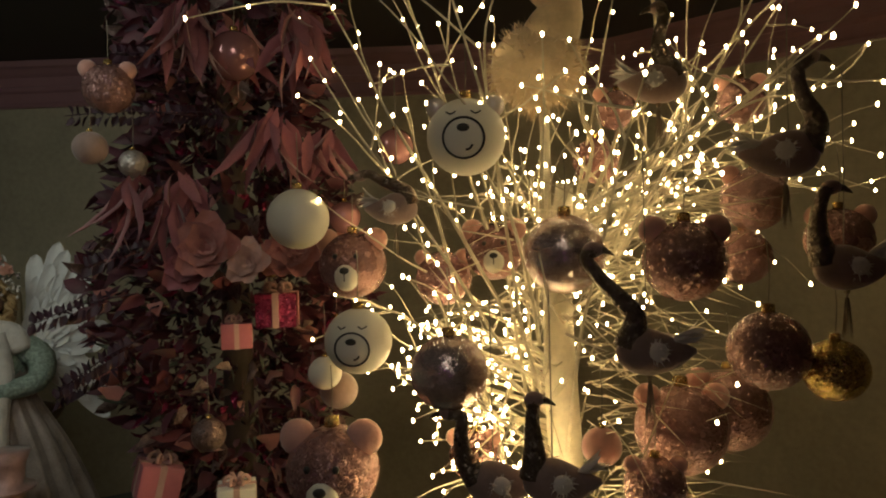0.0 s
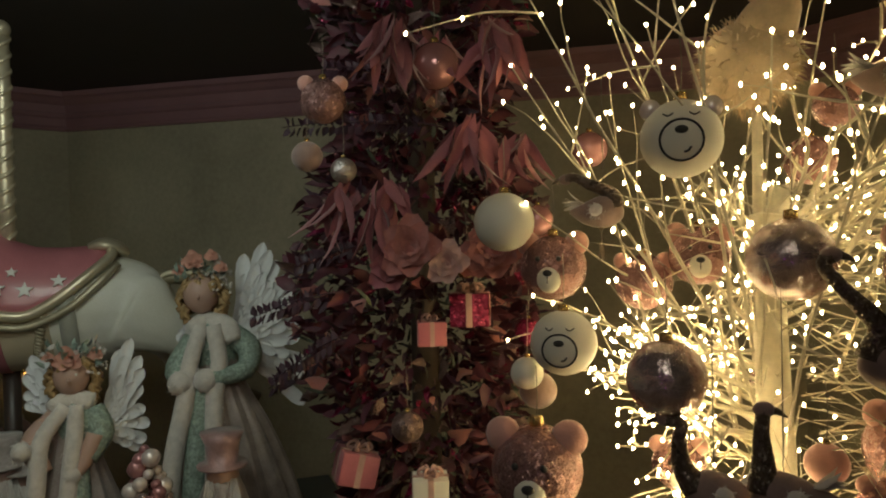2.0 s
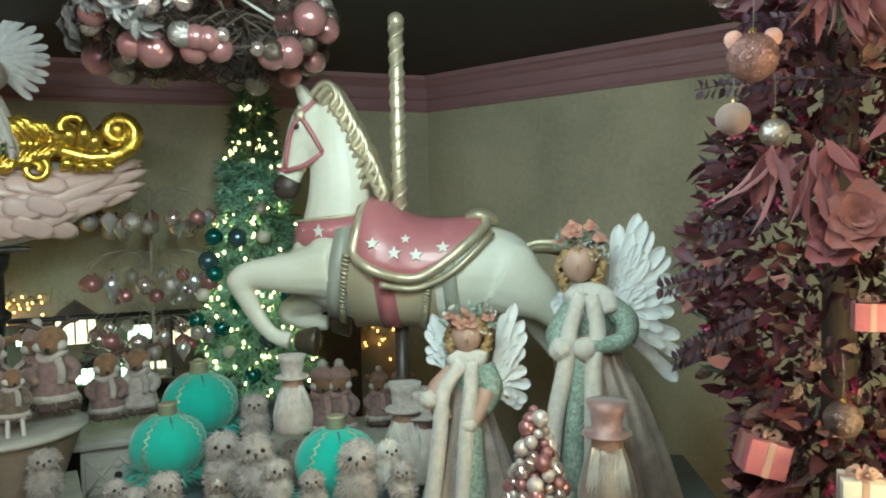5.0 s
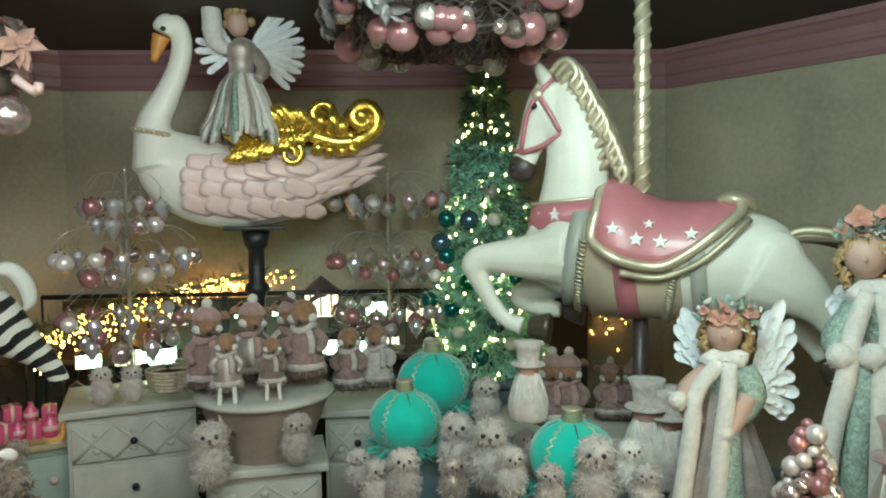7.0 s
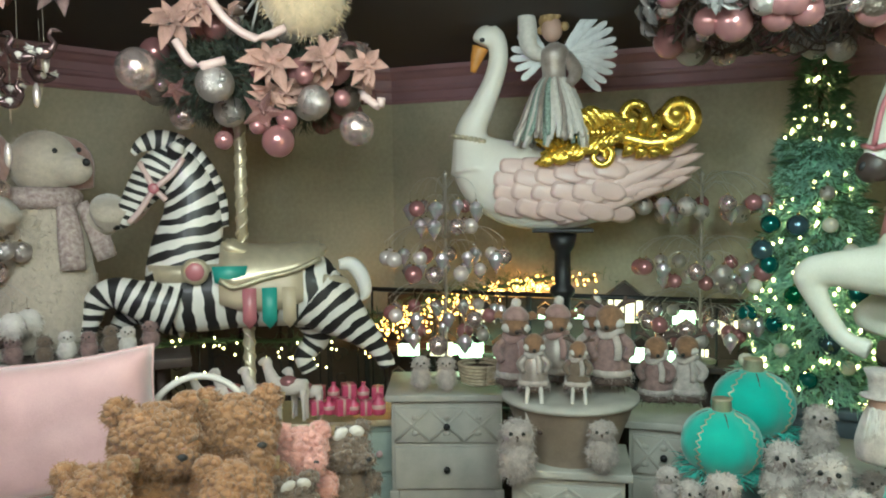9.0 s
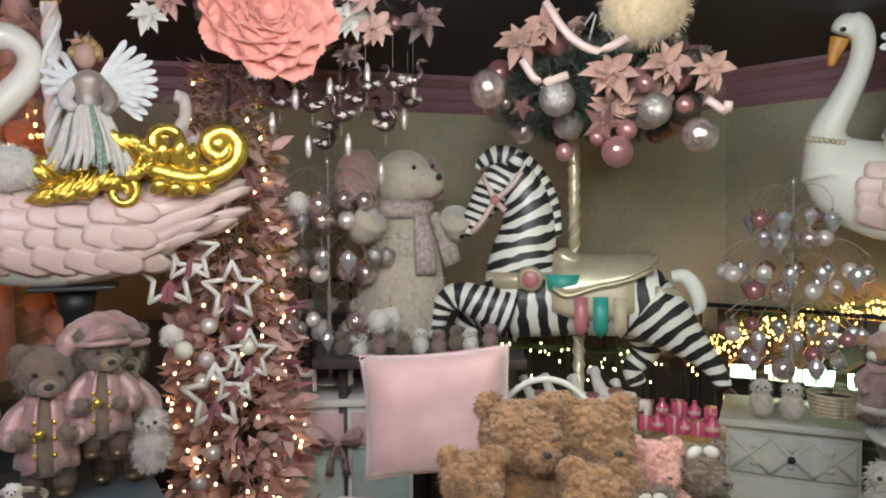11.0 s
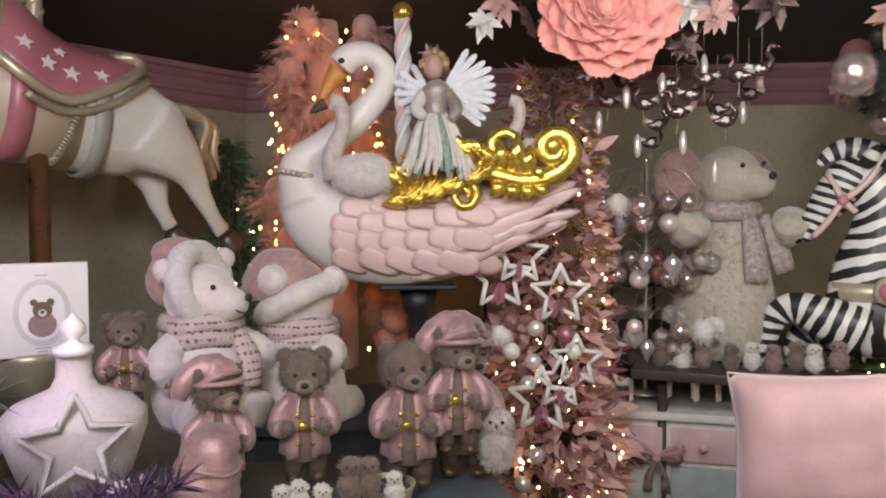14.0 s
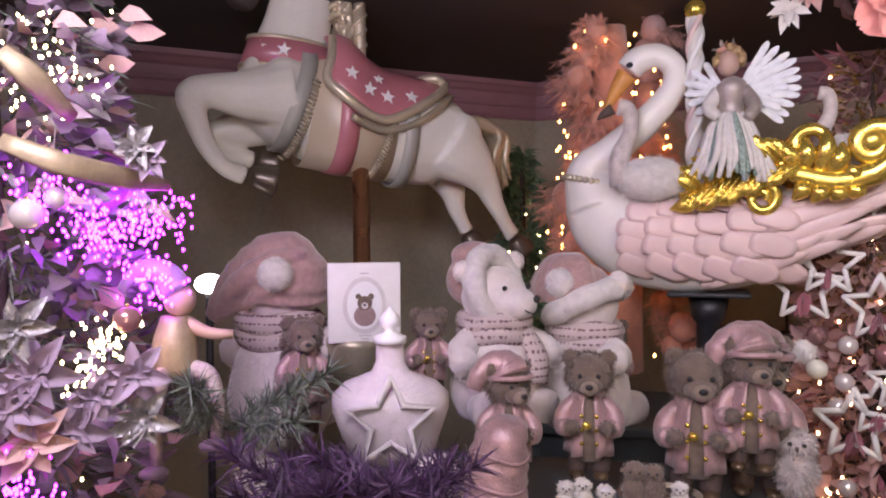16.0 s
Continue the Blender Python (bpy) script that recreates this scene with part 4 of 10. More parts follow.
def bauble(at, r, m, label, cap=True, ears=None, face=None, rz=0.0, cord=0.08, group="", name="bauble", ear_m="pompom", lower=0.97, prof=None):
    """A ball with a metal cap and a hanging cord; ears: two felt or flat ears; face: 'bear' muzzle or 'drawn' lines."""
    t = thing(name, (at[0], at[1], at[2] - r), rz, label, "ornament", group)
    bm = bmesh.new()
    if prof:
        lathe(bm, [(a * r, b * r) for a, b in prof], seg=16, lobes=8, lobe=0.08)
    else:
        ell(bm, (0, 0, r), (r, r, r * lower), 24, 16)
    part("ball", bm, m, t)
    if cap:
        bm = bmesh.new()
        lathe(bm, [(r * 0.16, 0), (r * 0.17, r * 0.05), (r * 0.15, r * 0.2), (r * 0.03, r * 0.22)], (0, 0, r * 1.95), 10)
        part("cap", bm, M["goldglit"], t)
    if cord:
        bm = bmesh.new()
        tube(bm, [(0, 0, r * 2.1), (0.002, 0, r * 2.1 + cord * 0.5), (0, 0.004, r * 2.1 + cord)], 0.0008, 5, 2)
        part("cord", bm, M["cord"], t)
    if ears:
        for s in (-1, 1):
            bm = bmesh.new()
            ell(bm, (s * r * 0.72, -r * 0.1, r * 1.74), (r * ears, r * ears * 0.8, r * ears), 12, 8)
            part("ear", bm, M[ear_m], t)
    if face == "bear":
        bm = bmesh.new()
        ell(bm, (0, -r * 0.82, r * 0.72), (r * 0.36, r * 0.3, r * 0.42), 14, 10)
        mz = part("muzzle", bm, M["milk"], t)
        bm = bmesh.new()
        ell(bm, (0, -r * 1.1, r * 0.9), (r * 0.14, r * 0.08, r * 0.1), 10, 6)
        part("nose", bm, M["ink"], mz)
        bm = bmesh.new()
        tube(bm, [(0, -r * 1.12, r * 0.85), (0, -r * 1.12, r * 0.6)], r * 0.018, 5, 1)
        part("mouth", bm, M["ink"], mz)
        for s in (-1, 1):
            bm = bmesh.new()
            ell(bm, (s * r * 0.3, -r * 0.9, r * 1.3), r * 0.08, 8, 6)
            part("eye", bm, M["ink"], t)
    if face == "drawn":
        on = lambda x, z: (x * r, -math.sqrt(max(0.05, 1.02 - x * x - z * z)) * r, r + z * r * lower)
        bm = bmesh.new()
        tube(bm, [on(0.5 * math.cos(k * math.tau / 20), -0.12 + 0.5 * math.sin(k * math.tau / 20)) for k in range(21)], r * 0.03, 5, 2)
        part("muzzle_line", bm, M["ink"], t)
        bm = bmesh.new()
        ell(bm, on(0, 0.12), (r * 0.16, r * 0.05, r * 0.1), 10, 6)
        part("nose", bm, M["ink"], t)
        bm = bmesh.new()
        tube(bm, [on(0.05, -0.42), on(0.14, -0.4), on(0.22, -0.3)], r * 0.03, 5, 3)
        part("mouth", bm, M["ink"], t)
        for s in (-1, 1):
            bm = bmesh.new()
            tube(bm, [on(s * 0.3 - 0.12, 0.55), on(s * 0.3, 0.48), on(s * 0.3 + 0.12, 0.55)], r * 0.02, 5, 3)
            part("eyelid", bm, M["ink"], t)
    return t


def tag(parent, p, rz=20):
    bm = bmesh.new()
    box(bm, p, (0.016, 0.001, 0.034), (0, 8, rz))
    g = part("price_tag", bm, M["paper"], parent, "white paper price tag", smooth=False)
    bm = bmesh.new()
    for k in range(4):
        box(bm, (p[0], p[1] - 0.002, p[2] + 0.006 - k * 0.005), (0.011, 0.0006, 0.0016 + 0.0008 * (k % 2)), (0, 8, rz))
    part("print_bars", bm, M["ink"], g, smooth=False)


def bird_ornament(at, rz, s, label, m="felt", glit="darkglit", neck=((0.0, 0.0), (0.25, 0.5), (0.2, 1.0), (0.1, 1.45), (-0.05, 1.6)), puff=True, tassel=True):
    """A long-necked bird of felt: body 1 unit long; neck given as x, z steps from the breast."""
    t = thing("bird_ornament", at, rz, label, "bird ornament", "bird ornaments")
    bm = bmesh.new()
    tube(bm, [(-0.7 * s, 0, 0.34 * s), (-0.35 * s, 0, 0.3 * s), (0.0, 0, 0.32 * s), (0.3 * s, 0, 0.38 * s), (0.45 * s, 0, 0.45 * s)], [0.04 * s, 0.25 * s, 0.36 * s, 0.31 * s, 0.12 * s], 14, 5, 0.8)
    part("body", bm, M[m], t)
    bm = bmesh.new()
    pts = [(0.32 * s + x * s, 0, 0.4 * s + z * s * 0.8) for x, z in neck]
    tube(bm, pts, [0.24 * s, 0.17 * s, 0.12 * s, 0.105 * s, 0.12 * s][:len(pts)], 12, 5)
    nk = part("neck", bm, M[glit], t)
    hx, hz = pts[-1][0], pts[-1][2]
    d = 1 if neck[-1][0] > neck[-2][0] else -1
    bm = bmesh.new()
    ell(bm, (hx, 0, hz), (0.16 * s, 0.12 * s, 0.12 * s), 12, 8)
    hd = part("head", bm, M[m], t)
    bm = bmesh.new()
    tube(bm, [(hx + d * 0.08 * s, 0, hz), (hx + d * 0.2 * s, 0, hz - 0.03 * s), (hx + d * 0.32 * s, 0, hz - 0.1 * s)], [0.07 * s, 0.05 * s, 0.01 * s], 8, 3)
    part("bill", bm, M[glit], hd)
    bm = bmesh.new()
    for k in range(9):
        leaf(bm, (-0.3 * s, rnd.uniform(-0.1, 0.1) * s, 0.5 * s), (-1, rnd.uniform(-0.4, 0.4), rnd.uniform(-0.2, 0.6)), 0.55 * s, 0.12 * s, bend=0.3)
    part("tail_feathers", bm, M["wfeather"], t)
    if puff:
        for sd in (-1, 1):
            bm = bmesh.new()
            ell(bm, (-0.08 * s, sd * 0.24 * s, 0.36 * s), (0.16 * s, 0.08 * s, 0.15 * s), 10, 8)
            fuzz(bm, (-0.08 * s, sd * 0.24 * s, 0.36 * s), (0.16 * s, 0.08 * s, 0.15 * s), 60, 0.1 * s, 0.012 * s)
            part("wing_puff", bm, M["wfeather"], t)
    if tassel:
        bm = bmesh.new()
        ell(bm, (0, 0, -0.05 * s), 0.05 * s, 8, 6)
        tube(bm, [(0, 0, 0.05 * s), (0, 0, -0.2 * s)], 0.015 * s, 6, 1)
        for k in range(22):
            a = rnd.uniform(0, math.tau)
            strand(bm, (0.02 * s * math.cos(a), 0.02 * s * math.sin(a), -0.15 * s), (0.1 * math.cos(a), 0.1 * math.sin(a), -1), 0.7 * s, 0.012 * s)
        part("tassel", bm, M["tassel"], t)
    bm = bmesh.new()
    tube(bm, [(0.05 * s, 0, 0.6 * s), (0.05 * s, 0.003, 1.6 * s), (0.05 * s, 0, 3.4 * s)], 0.0008, 5, 2)
    part("cord", bm, M["cord"], t)
    return t


def twig_tree(at):
    """A paper-wrapped twig tree full of small warm bulbs."""
    t = thing("twig_tree", at, 0, "white paper twig tree covered with glowing warm bulbs", "lighted tree")
    top = 0.95
    bm = bmesh.new()
    tube(bm, [(0, 0, 0), (0.005, 0, 0.4), (-0.005, 0, 0.75), (0.01, 0, top)], [0.034, 0.03, 0.024, 0.014], 12, 5)
    part("trunk", bm, M["twig"], t, "trunk wrapped in white paper")
    tw, bl = bmesh.new(), bmesh.new()
    r = random.Random(11)

    def twig(p0, d, L, rad, wander, droop, n_side, depth):
        """A crooked wired twig with bulbs along it and shorter twigs that branch off."""
        pts, q, e = [Vector(p0)], Vector(p0), d.normalized()
        for k in range(5):
            e = (e + Vector((r.gauss(0, wander), r.gauss(0, wander), r.gauss(0, wander) - droop))).normalized()
            q = q + e * L / 5
            pts.append(q.copy())
        tube(tw, pts, [rad * (1 - 0.13 * k) for k in range(6)], 6 if depth == 0 else 5, 2, cap=False)
        for k in range(2, 6) if depth == 0 else (3, 5):
            off = Vector((r.gauss(0, 1), r.gauss(0, 1), r.gauss(0, 1))).normalized()
            bulbs(bl, pts[k] + off * (rad + 0.004 if k < 5 else 0.0), 0.0024)
            if depth == 0 and k % 2:
                bulbs(bl, pts[k].lerp(pts[k - 1], r.uniform(0.3, 0.7)) + off * -(rad + 0.004), 0.0022)
        for _ in range(n_side):
            k = r.randrange(1, 5)
            side = Vector((r.gauss(0, 1), r.gauss(0, 1), r.gauss(0.1, 0.8))).normalized()
            twig(pts[k].lerp(pts[k + 1], r.random()), e * 0.8 + side * 0.9, L * r.uniform(0.22, 0.5), rad * 0.62, wander * 1.4, droop, 0, depth + 1)

    for i in range(84):
        a = i * 2.399 + r.uniform(-0.3, 0.3)
        z0 = 0.14 + 0.76 * ((i * 0.618) % 1)
        up = r.uniform(-0.1, 0.5) if z0 < 0.68 else r.uniform(0.2, 1.5)
        L = r.uniform(0.24, 0.4) if z0 < 0.6 else r.uniform(0.3, 0.5)
        d = Vector((math.cos(a), math.sin(a), up)).normalized()
        if d.y < -0.4:
            L *= 0.6
        if d.x < -0.25:
            L *= 0.78
        if d.x > 0.2:
            L *= 1.3
        twig(Vector((0.02 * math.cos(a), 0.02 * math.sin(a), z0)), d, L, r.uniform(0.003, 0.0052), 0.14, 0.01, 6, 0)
    # long wands that rise out of the crown
    for i in range(17):
        a = r.uniform(0, math.tau)
        d = Vector((0.42 * math.cos(a) + (0.12 if i % 3 else -0.08), 0.3 * math.sin(a) - 0.1, 1.0))
        twig(Vector((0.1 * math.cos(a), 0.06 * math.sin(a), r.uniform(0.45, 0.85))), d, r.uniform(0.5, 0.72), 0.0034, 0.07, 0.0, 4, 0)
    # crossing paper-wrapped strips inside the crown
    for i in range(700):
        a, z0, q = r.gauss(-0.2, 1.3), r.uniform(0.08, 0.95), r.uniform(0.02, 0.22)
        d = Vector((math.cos(a) + r.gauss(0, 0.5), math.sin(a) + r.gauss(0, 0.5), r.gauss(0.05, 0.35)))
        strand(tw, Vector((q * math.cos(a), q * math.sin(a), z0)), d, r.uniform(0.06, 0.2), r.uniform(0.0012, 0.0022), r.uniform(-0.2, 0.3))
    for i in range(110):
        a, z0 = r.gauss(-0.2, 1.2), r.uniform(0.25, 1.0)
        q = r.uniform(0.03, 0.3)
        bulbs(bl, (q * math.cos(a), q * math.sin(a), z0), 0.0023)
    tagged(part("twigs", tw, M["twig"], t), kind="stuff")
    tagged(part("bulbs", bl, M["bulb"], t, "tiny glowing warm-white bulbs"), kind="stuff")
    return t


def ornament(t0, kind, r, m, label, rz=-6, **kw):
    return bauble(t0, r, M[m], label, rz=rz, group=kind, **kw)


def sprig(parent, p, d, length, m, n=11, leafw=0.012, leafl=0.02, name="sprig"):
    """A stem with pairs of small leaves."""
    bm = bmesh.new()
    d = Vector(d).normalized()
    p = Vector(p)
    e = p + d * length
    tube(bm, [p, p.lerp(e, 0.5) + Vector((0, 0, 0.01)), e], [0.002, 0.0015, 0.001], 5, 2)
    side = d.cross(Vector((0, 0, 1)))
    for k in range(n):
        q = p.lerp(e, 0.25 + 0.75 * k / n)
        for s in (-1, 1):
            leaf(bm, q, d * 0.35 + side * s * 0.4 + Vector((0, 0, s * 0.9)), leafl, leafw, bend=0.1)
    return part(name, bm, M[m], parent)


def rosette(bm, c, r, n=26, face=(0, -1, 0.2), slot=0, petals=None, ruffle=0.0):
    """A full-blown rose: curved petals in growing rings."""
    f = Vector(face).normalized()
    a0 = f.cross(Vector((0, 0, 1))).normalized()
    b0 = a0.cross(f)
    c = Vector(c)
    ell(bm, c, r * 0.22, 10, 8, slot=slot)
    for k in range(n):
        if petals is not None:
            bm = bmesh.new()
            petals.append(bm)
        t = (k + 1) / n
        ang = k * 2.4
        out = a0 * math.cos(ang) + b0 * math.sin(ang)
        tilt = 0.25 + 1.15 * t
        d = (f * math.cos(tilt) + out * math.sin(tilt)).normalized()
        base = c + out * r * 0.1 * t
        wv = f.cross(out).normalized()
        L, W = r * (0.35 + 0.65 * t), r * (0.3 + 0.5 * t)
        inn = (f * 0.9 - out * 0.3)
        rows = []
        ni, nj = (7, 13) if ruffle else (4, 5)
        for i in range(ni):
            s = i / (ni - 1)
            row = []
            for j in range(nj):
                w = j / (nj - 1) - 0.5
                wid = W * math.sin(math.pi * min(0.92, 0.18 + 0.72 * s))
                p = base + d * (L * s) + wv * (w * wid * 1.6) + f * (L * 0.18 * (w * w * 4)) + out * (L * 0.25 * s * s)
                if ruffle:
                    p += f * (ruffle * r * s ** 3 * (math.sin(j * 1.7 + k) + 0.5 * math.sin(j * 3.1 + 2 * k))) + d * (ruffle * 0.6 * r * s ** 3 * math.sin(j * 2.3 + k))
                else:
                    p += f * rnd.uniform(-0.035, 0.035) * r + wv * rnd.uniform(-0.03, 0.03) * r * s
                row.append(bm.verts.new(p))
            rows.append(row)
        for i in range(ni - 1):
            for j in range(nj - 1):
                fc = bm.faces.new((rows[i][j], rows[i][j + 1], rows[i + 1][j + 1], rows[i + 1][j]))
                fc.material_index = slot


def poinsettia(bm, c, r, face=(0, -1, 0), slot=0, n=15):
    f = Vector(face).normalized()
    a0 = f.cross(Vector((0, 0, 1)))
    a0 = a0.normalized() if a0.length > 0.1 else Vector((1, 0, 0))
    b0 = a0.cross(f)
    for k in range(n):
        ang = k * 2.4 + rnd.uniform(-0.2, 0.2)
        out = a0 * math.cos(ang) + b0 * math.sin(ang)
        q = (0.45, 1.0, 0.8)[k % 3] * rnd.uniform(0.85, 1.1)
        leaf(bm, Vector(c), out + f * (0.9 if q < 0.6 else rnd.uniform(0.05, 0.55)), r * q, r * 0.5 * q, up=f, bend=rnd.uniform(0.05, 0.3), slot=slot, fold=0.6)
    bmesh.ops.remove_doubles(bm, verts=bm.verts, dist=0.00002)


def gift_box(at, s, rz, m, label, tilt=0):
    t = thing("gift_box", at, rz, label, "gift box", "gift boxes")
    t.rotation_euler = (0, radians(tilt), radians(rz))
    bm = bmesh.new()
    box(bm, (0, 0, s * 0.42), (s, s, s * 0.84), bevel=s * 0.03)
    part("box", bm, M[m], t)
    bm = bmesh.new()
    box(bm, (0, 0, s * 0.425), (s * 0.16, s * 1.03, s * 0.86))
    box(bm, (0, 0, s * 0.427), (s * 1.03, s * 0.16, s * 0.865))
    part("ribbon", bm, M["blush"], t, smooth=False)
    bm = bmesh.new()
    for a in range(6):
        q = a * math.tau / 6
        tube(bm, [(0, 0, s * 0.86), (0.2 * s * math.cos(q), 0.2 * s * math.sin(q), s * 1.08), (0.34 * s * math.cos(q), 0.34 * s * math.sin(q), s * 0.92), (0, 0, s * 0.86)], s * 0.05, 6, 3)
    part("bow", bm, M["blush"], t)
    return t


twig_tree((0.19, 1.17, 0.72))
# baubles on the twig tree: place, radius, material, label
ornament((0.036, 0.999, 1.727), 'twig tree baubles', 0.0550, 'milk', 'milky glass bauble with a drawn sleeping bear face', ears=0.27, ear_m='pearl', face='drawn')
ornament((-0.220, 1.098, 1.622), 'twig tree baubles', 0.0475, 'milk', 'milky white textured glass bauble')
ornament((-0.130, 1.072, 1.437), 'twig tree baubles', 0.0506, 'milk', 'milky glass bauble with a drawn bear face', face='drawn')
ornament((0.162, 0.956, 1.563), 'twig tree baubles', 0.0549, 'mercury', 'silver mercury-glass bauble with gold glitter below')
ornament((0.004, 0.920, 1.416), 'twig tree baubles', 0.0506, 'mercury', 'rose mercury-glass bauble with gold speckles')
ornament((-0.173, 1.066, 1.245), 'twig tree baubles', 0.0697, 'pinkglit', 'pink glitter bear bauble with felt ears', ears=0.4, face='bear')
ornament((0.302, 0.901, 1.553), 'twig tree baubles', 0.0524, 'pinkglit', 'pink glitter bauble with a felt pompom ear', ears=0.36)
ornament((0.395, 0.875, 1.442), 'twig tree baubles', 0.0495, 'pinkglit', 'dusky pink glitter bauble on the twigs')
ornament((0.478, 0.878, 1.415), 'twig tree baubles', 0.0393, 'goldglit', 'gold glitter bauble on the twig tree')
ornament((0.348, 1.065, 1.293), 'twig tree baubles', 0.0686, 'pinkglit', 'large pink glitter bear bauble', ears=0.3)
ornament((0.440, 1.116, 1.307), 'twig tree baubles', 0.0649, 'pinkglit', 'pink glitter bauble behind twigs', ears=0.32)
ornament((0.458, 1.055, 1.633), 'twig tree baubles', 0.0481, 'pinkglit', 'copper-pink glitter bauble on the twigs', ears=0.3)
ornament((-0.000, 1.250, 1.516), 'twig tree baubles', 0.0491, 'pinkglit', 'pink glitter bauble on the twig tree', ears=0.3)
ornament((-0.150, 1.191, 1.545), 'twig tree baubles', 0.0562, 'pinkglit', 'pink glitter bear bauble with a pale muzzle', ears=0.36, face='bear')
ornament((0.087, 1.217, 1.561), 'twig tree baubles', 0.0498, 'pinkglit', 'pink glitter bear bauble with peach ears', ears=0.38, face='bear')
ornament((0.470, 1.126, 1.545), 'twig tree baubles', 0.0443, 'pinkglit', 'pink glitter bauble on the twig tree')
ornament((0.285, 1.320, 1.719), 'twig tree baubles', 0.0436, 'pinkglit', 'pink glitter bauble deep in the twigs')
ornament((0.278, 0.961, 1.246), 'twig tree baubles', 0.0422, 'pinkglit', 'pink glitter bauble low on the tree', ears=0.3)
ornament((0.042, 1.149, 1.235), 'twig tree baubles', 0.0416, 'pinkglit', 'pink glitter bear bauble with felt ears', ears=0.36, face='bear')
ornament((0.555, 1.007, 1.571), 'twig tree baubles', 0.0459, 'pinkglit', 'pink glitter bauble with a felt ear', ears=0.34)
ornament((0.190, 1.235, 1.346), 'twig tree baubles', 0.0291, 'pinkglit', 'small pink glitter bauble on the twigs')
ornament((0.309, 1.263, 1.801), 'twig tree baubles', 0.0358, 'pinkglit', 'pink glitter bear bauble with felt ears', ears=0.42)
ornament((0.481, 1.154, 1.792), 'twig tree baubles', 0.0381, 'pinkglit', 'pink glitter bear bauble with felt ears', ears=0.4)
ornament((0.221, 1.026, 1.282), 'twig tree baubles', 0.0290, 'pompom', 'peach felt ball on the twigs')
ornament((-0.192, 1.134, 1.378), 'twig tree baubles', 0.0268, 'milk', 'small cream felt ball')
ornament((-0.179, 1.187, 1.339), 'twig tree baubles', 0.0317, 'felt', 'brown felt mushroom cap ornament')
# felt birds
bird_ornament((0.410, 0.857, 1.654), -6, 0.077, 'mauve-brown felt goose ornament with a glitter bill', neck=((0.0, 0.0), (0.15, 0.5), (-0.05, 1.0), (-0.12, 1.5), (0.05, 1.75)))
bird_ornament((0.490, 0.872, 1.516), 174, 0.077, 'mauve felt goose ornament with a taupe tassel', neck=((0.0, 0.0), (0.1, 0.5), (0.1, 1.0), (0.0, 1.4), (-0.1, 1.5)))
bird_ornament((0.241, 0.846, 1.424), 174, 0.077, 'dark glitter swan ornament with cream breast', neck=((0.0, 0.0), (-0.1, 0.6), (0.3, 1.2), (0.6, 1.7), (0.5, 1.9)))
bird_ornament((0.060, 0.898, 1.254), 174, 0.077, 'brown felt swan ornament with cream feathers', neck=((0.0, 0.0), (0.2, 0.4), (0.25, 0.9), (0.22, 1.25), (0.45, 1.35)))
bird_ornament((0.126, 0.841, 1.274), 174, 0.077, 'dark glitter goose ornament', neck=((0.0, 0.0), (0.0, 0.5), (0.02, 1.0), (0.0, 1.35), (-0.02, 1.5)))
bird_ornament((0.305, 1.005, 1.770), -6, 0.077, 'brown felt goose ornament on a bronze glitter base', neck=((0.0, 0.0), (-0.25, 0.5), (-0.3, 0.9), (-0.2, 1.4), (-0.3, 1.6)))
bird_ornament((-0.071, 1.098, 1.612), -6, 0.068, 'taupe felt bird ornament on a flat base', neck=((0.0, 0.0), (-0.1, 0.4), (-0.6, 0.7), (-0.9, 0.9), (-1.1, 0.85)))
FEATHER_BIRD = (0.161, 1.189, 1.802)


def feather_bird(at, rz):
    t = thing("feather_bird", at, rz, "cream fluffy feathered bird ornament on a twig", "bird ornament")
    bm = bmesh.new()
    ell(bm, (0, 0, 0.06), (0.075, 0.06, 0.07), 16, 12)
    fuzz(bm, (0, 0, 0.06), (0.075, 0.06, 0.07), 900, 0.02, 0.0012, 0.2)
    part("body", bm, M["fluff"], t)
    bm = bmesh.new()
    tube(bm, [(0.02, 0, 0.1), (0.04, 0, 0.16), (0.0, 0, 0.2), (-0.02, 0, 0.235)], [0.05, 0.036, 0.024, 0.01], 12, 4)
    part("neck", bm, M["fluff"], t)
    bm = bmesh.new()
    tube(bm, [(0.01, 0, 0.0), (0.012, 0, -0.08), (0.01, 0, -0.25)], 0.008, 8, 2)
    part("perch", bm, M["twig"], t)


M["fluff"] = mat("cream_fluff", (0.66, 0.52, 0.34), 0.9, var=0.2, scale=30, bump=0.3, sheen=0.5)
feather_bird(FEATHER_BIRD, -8)


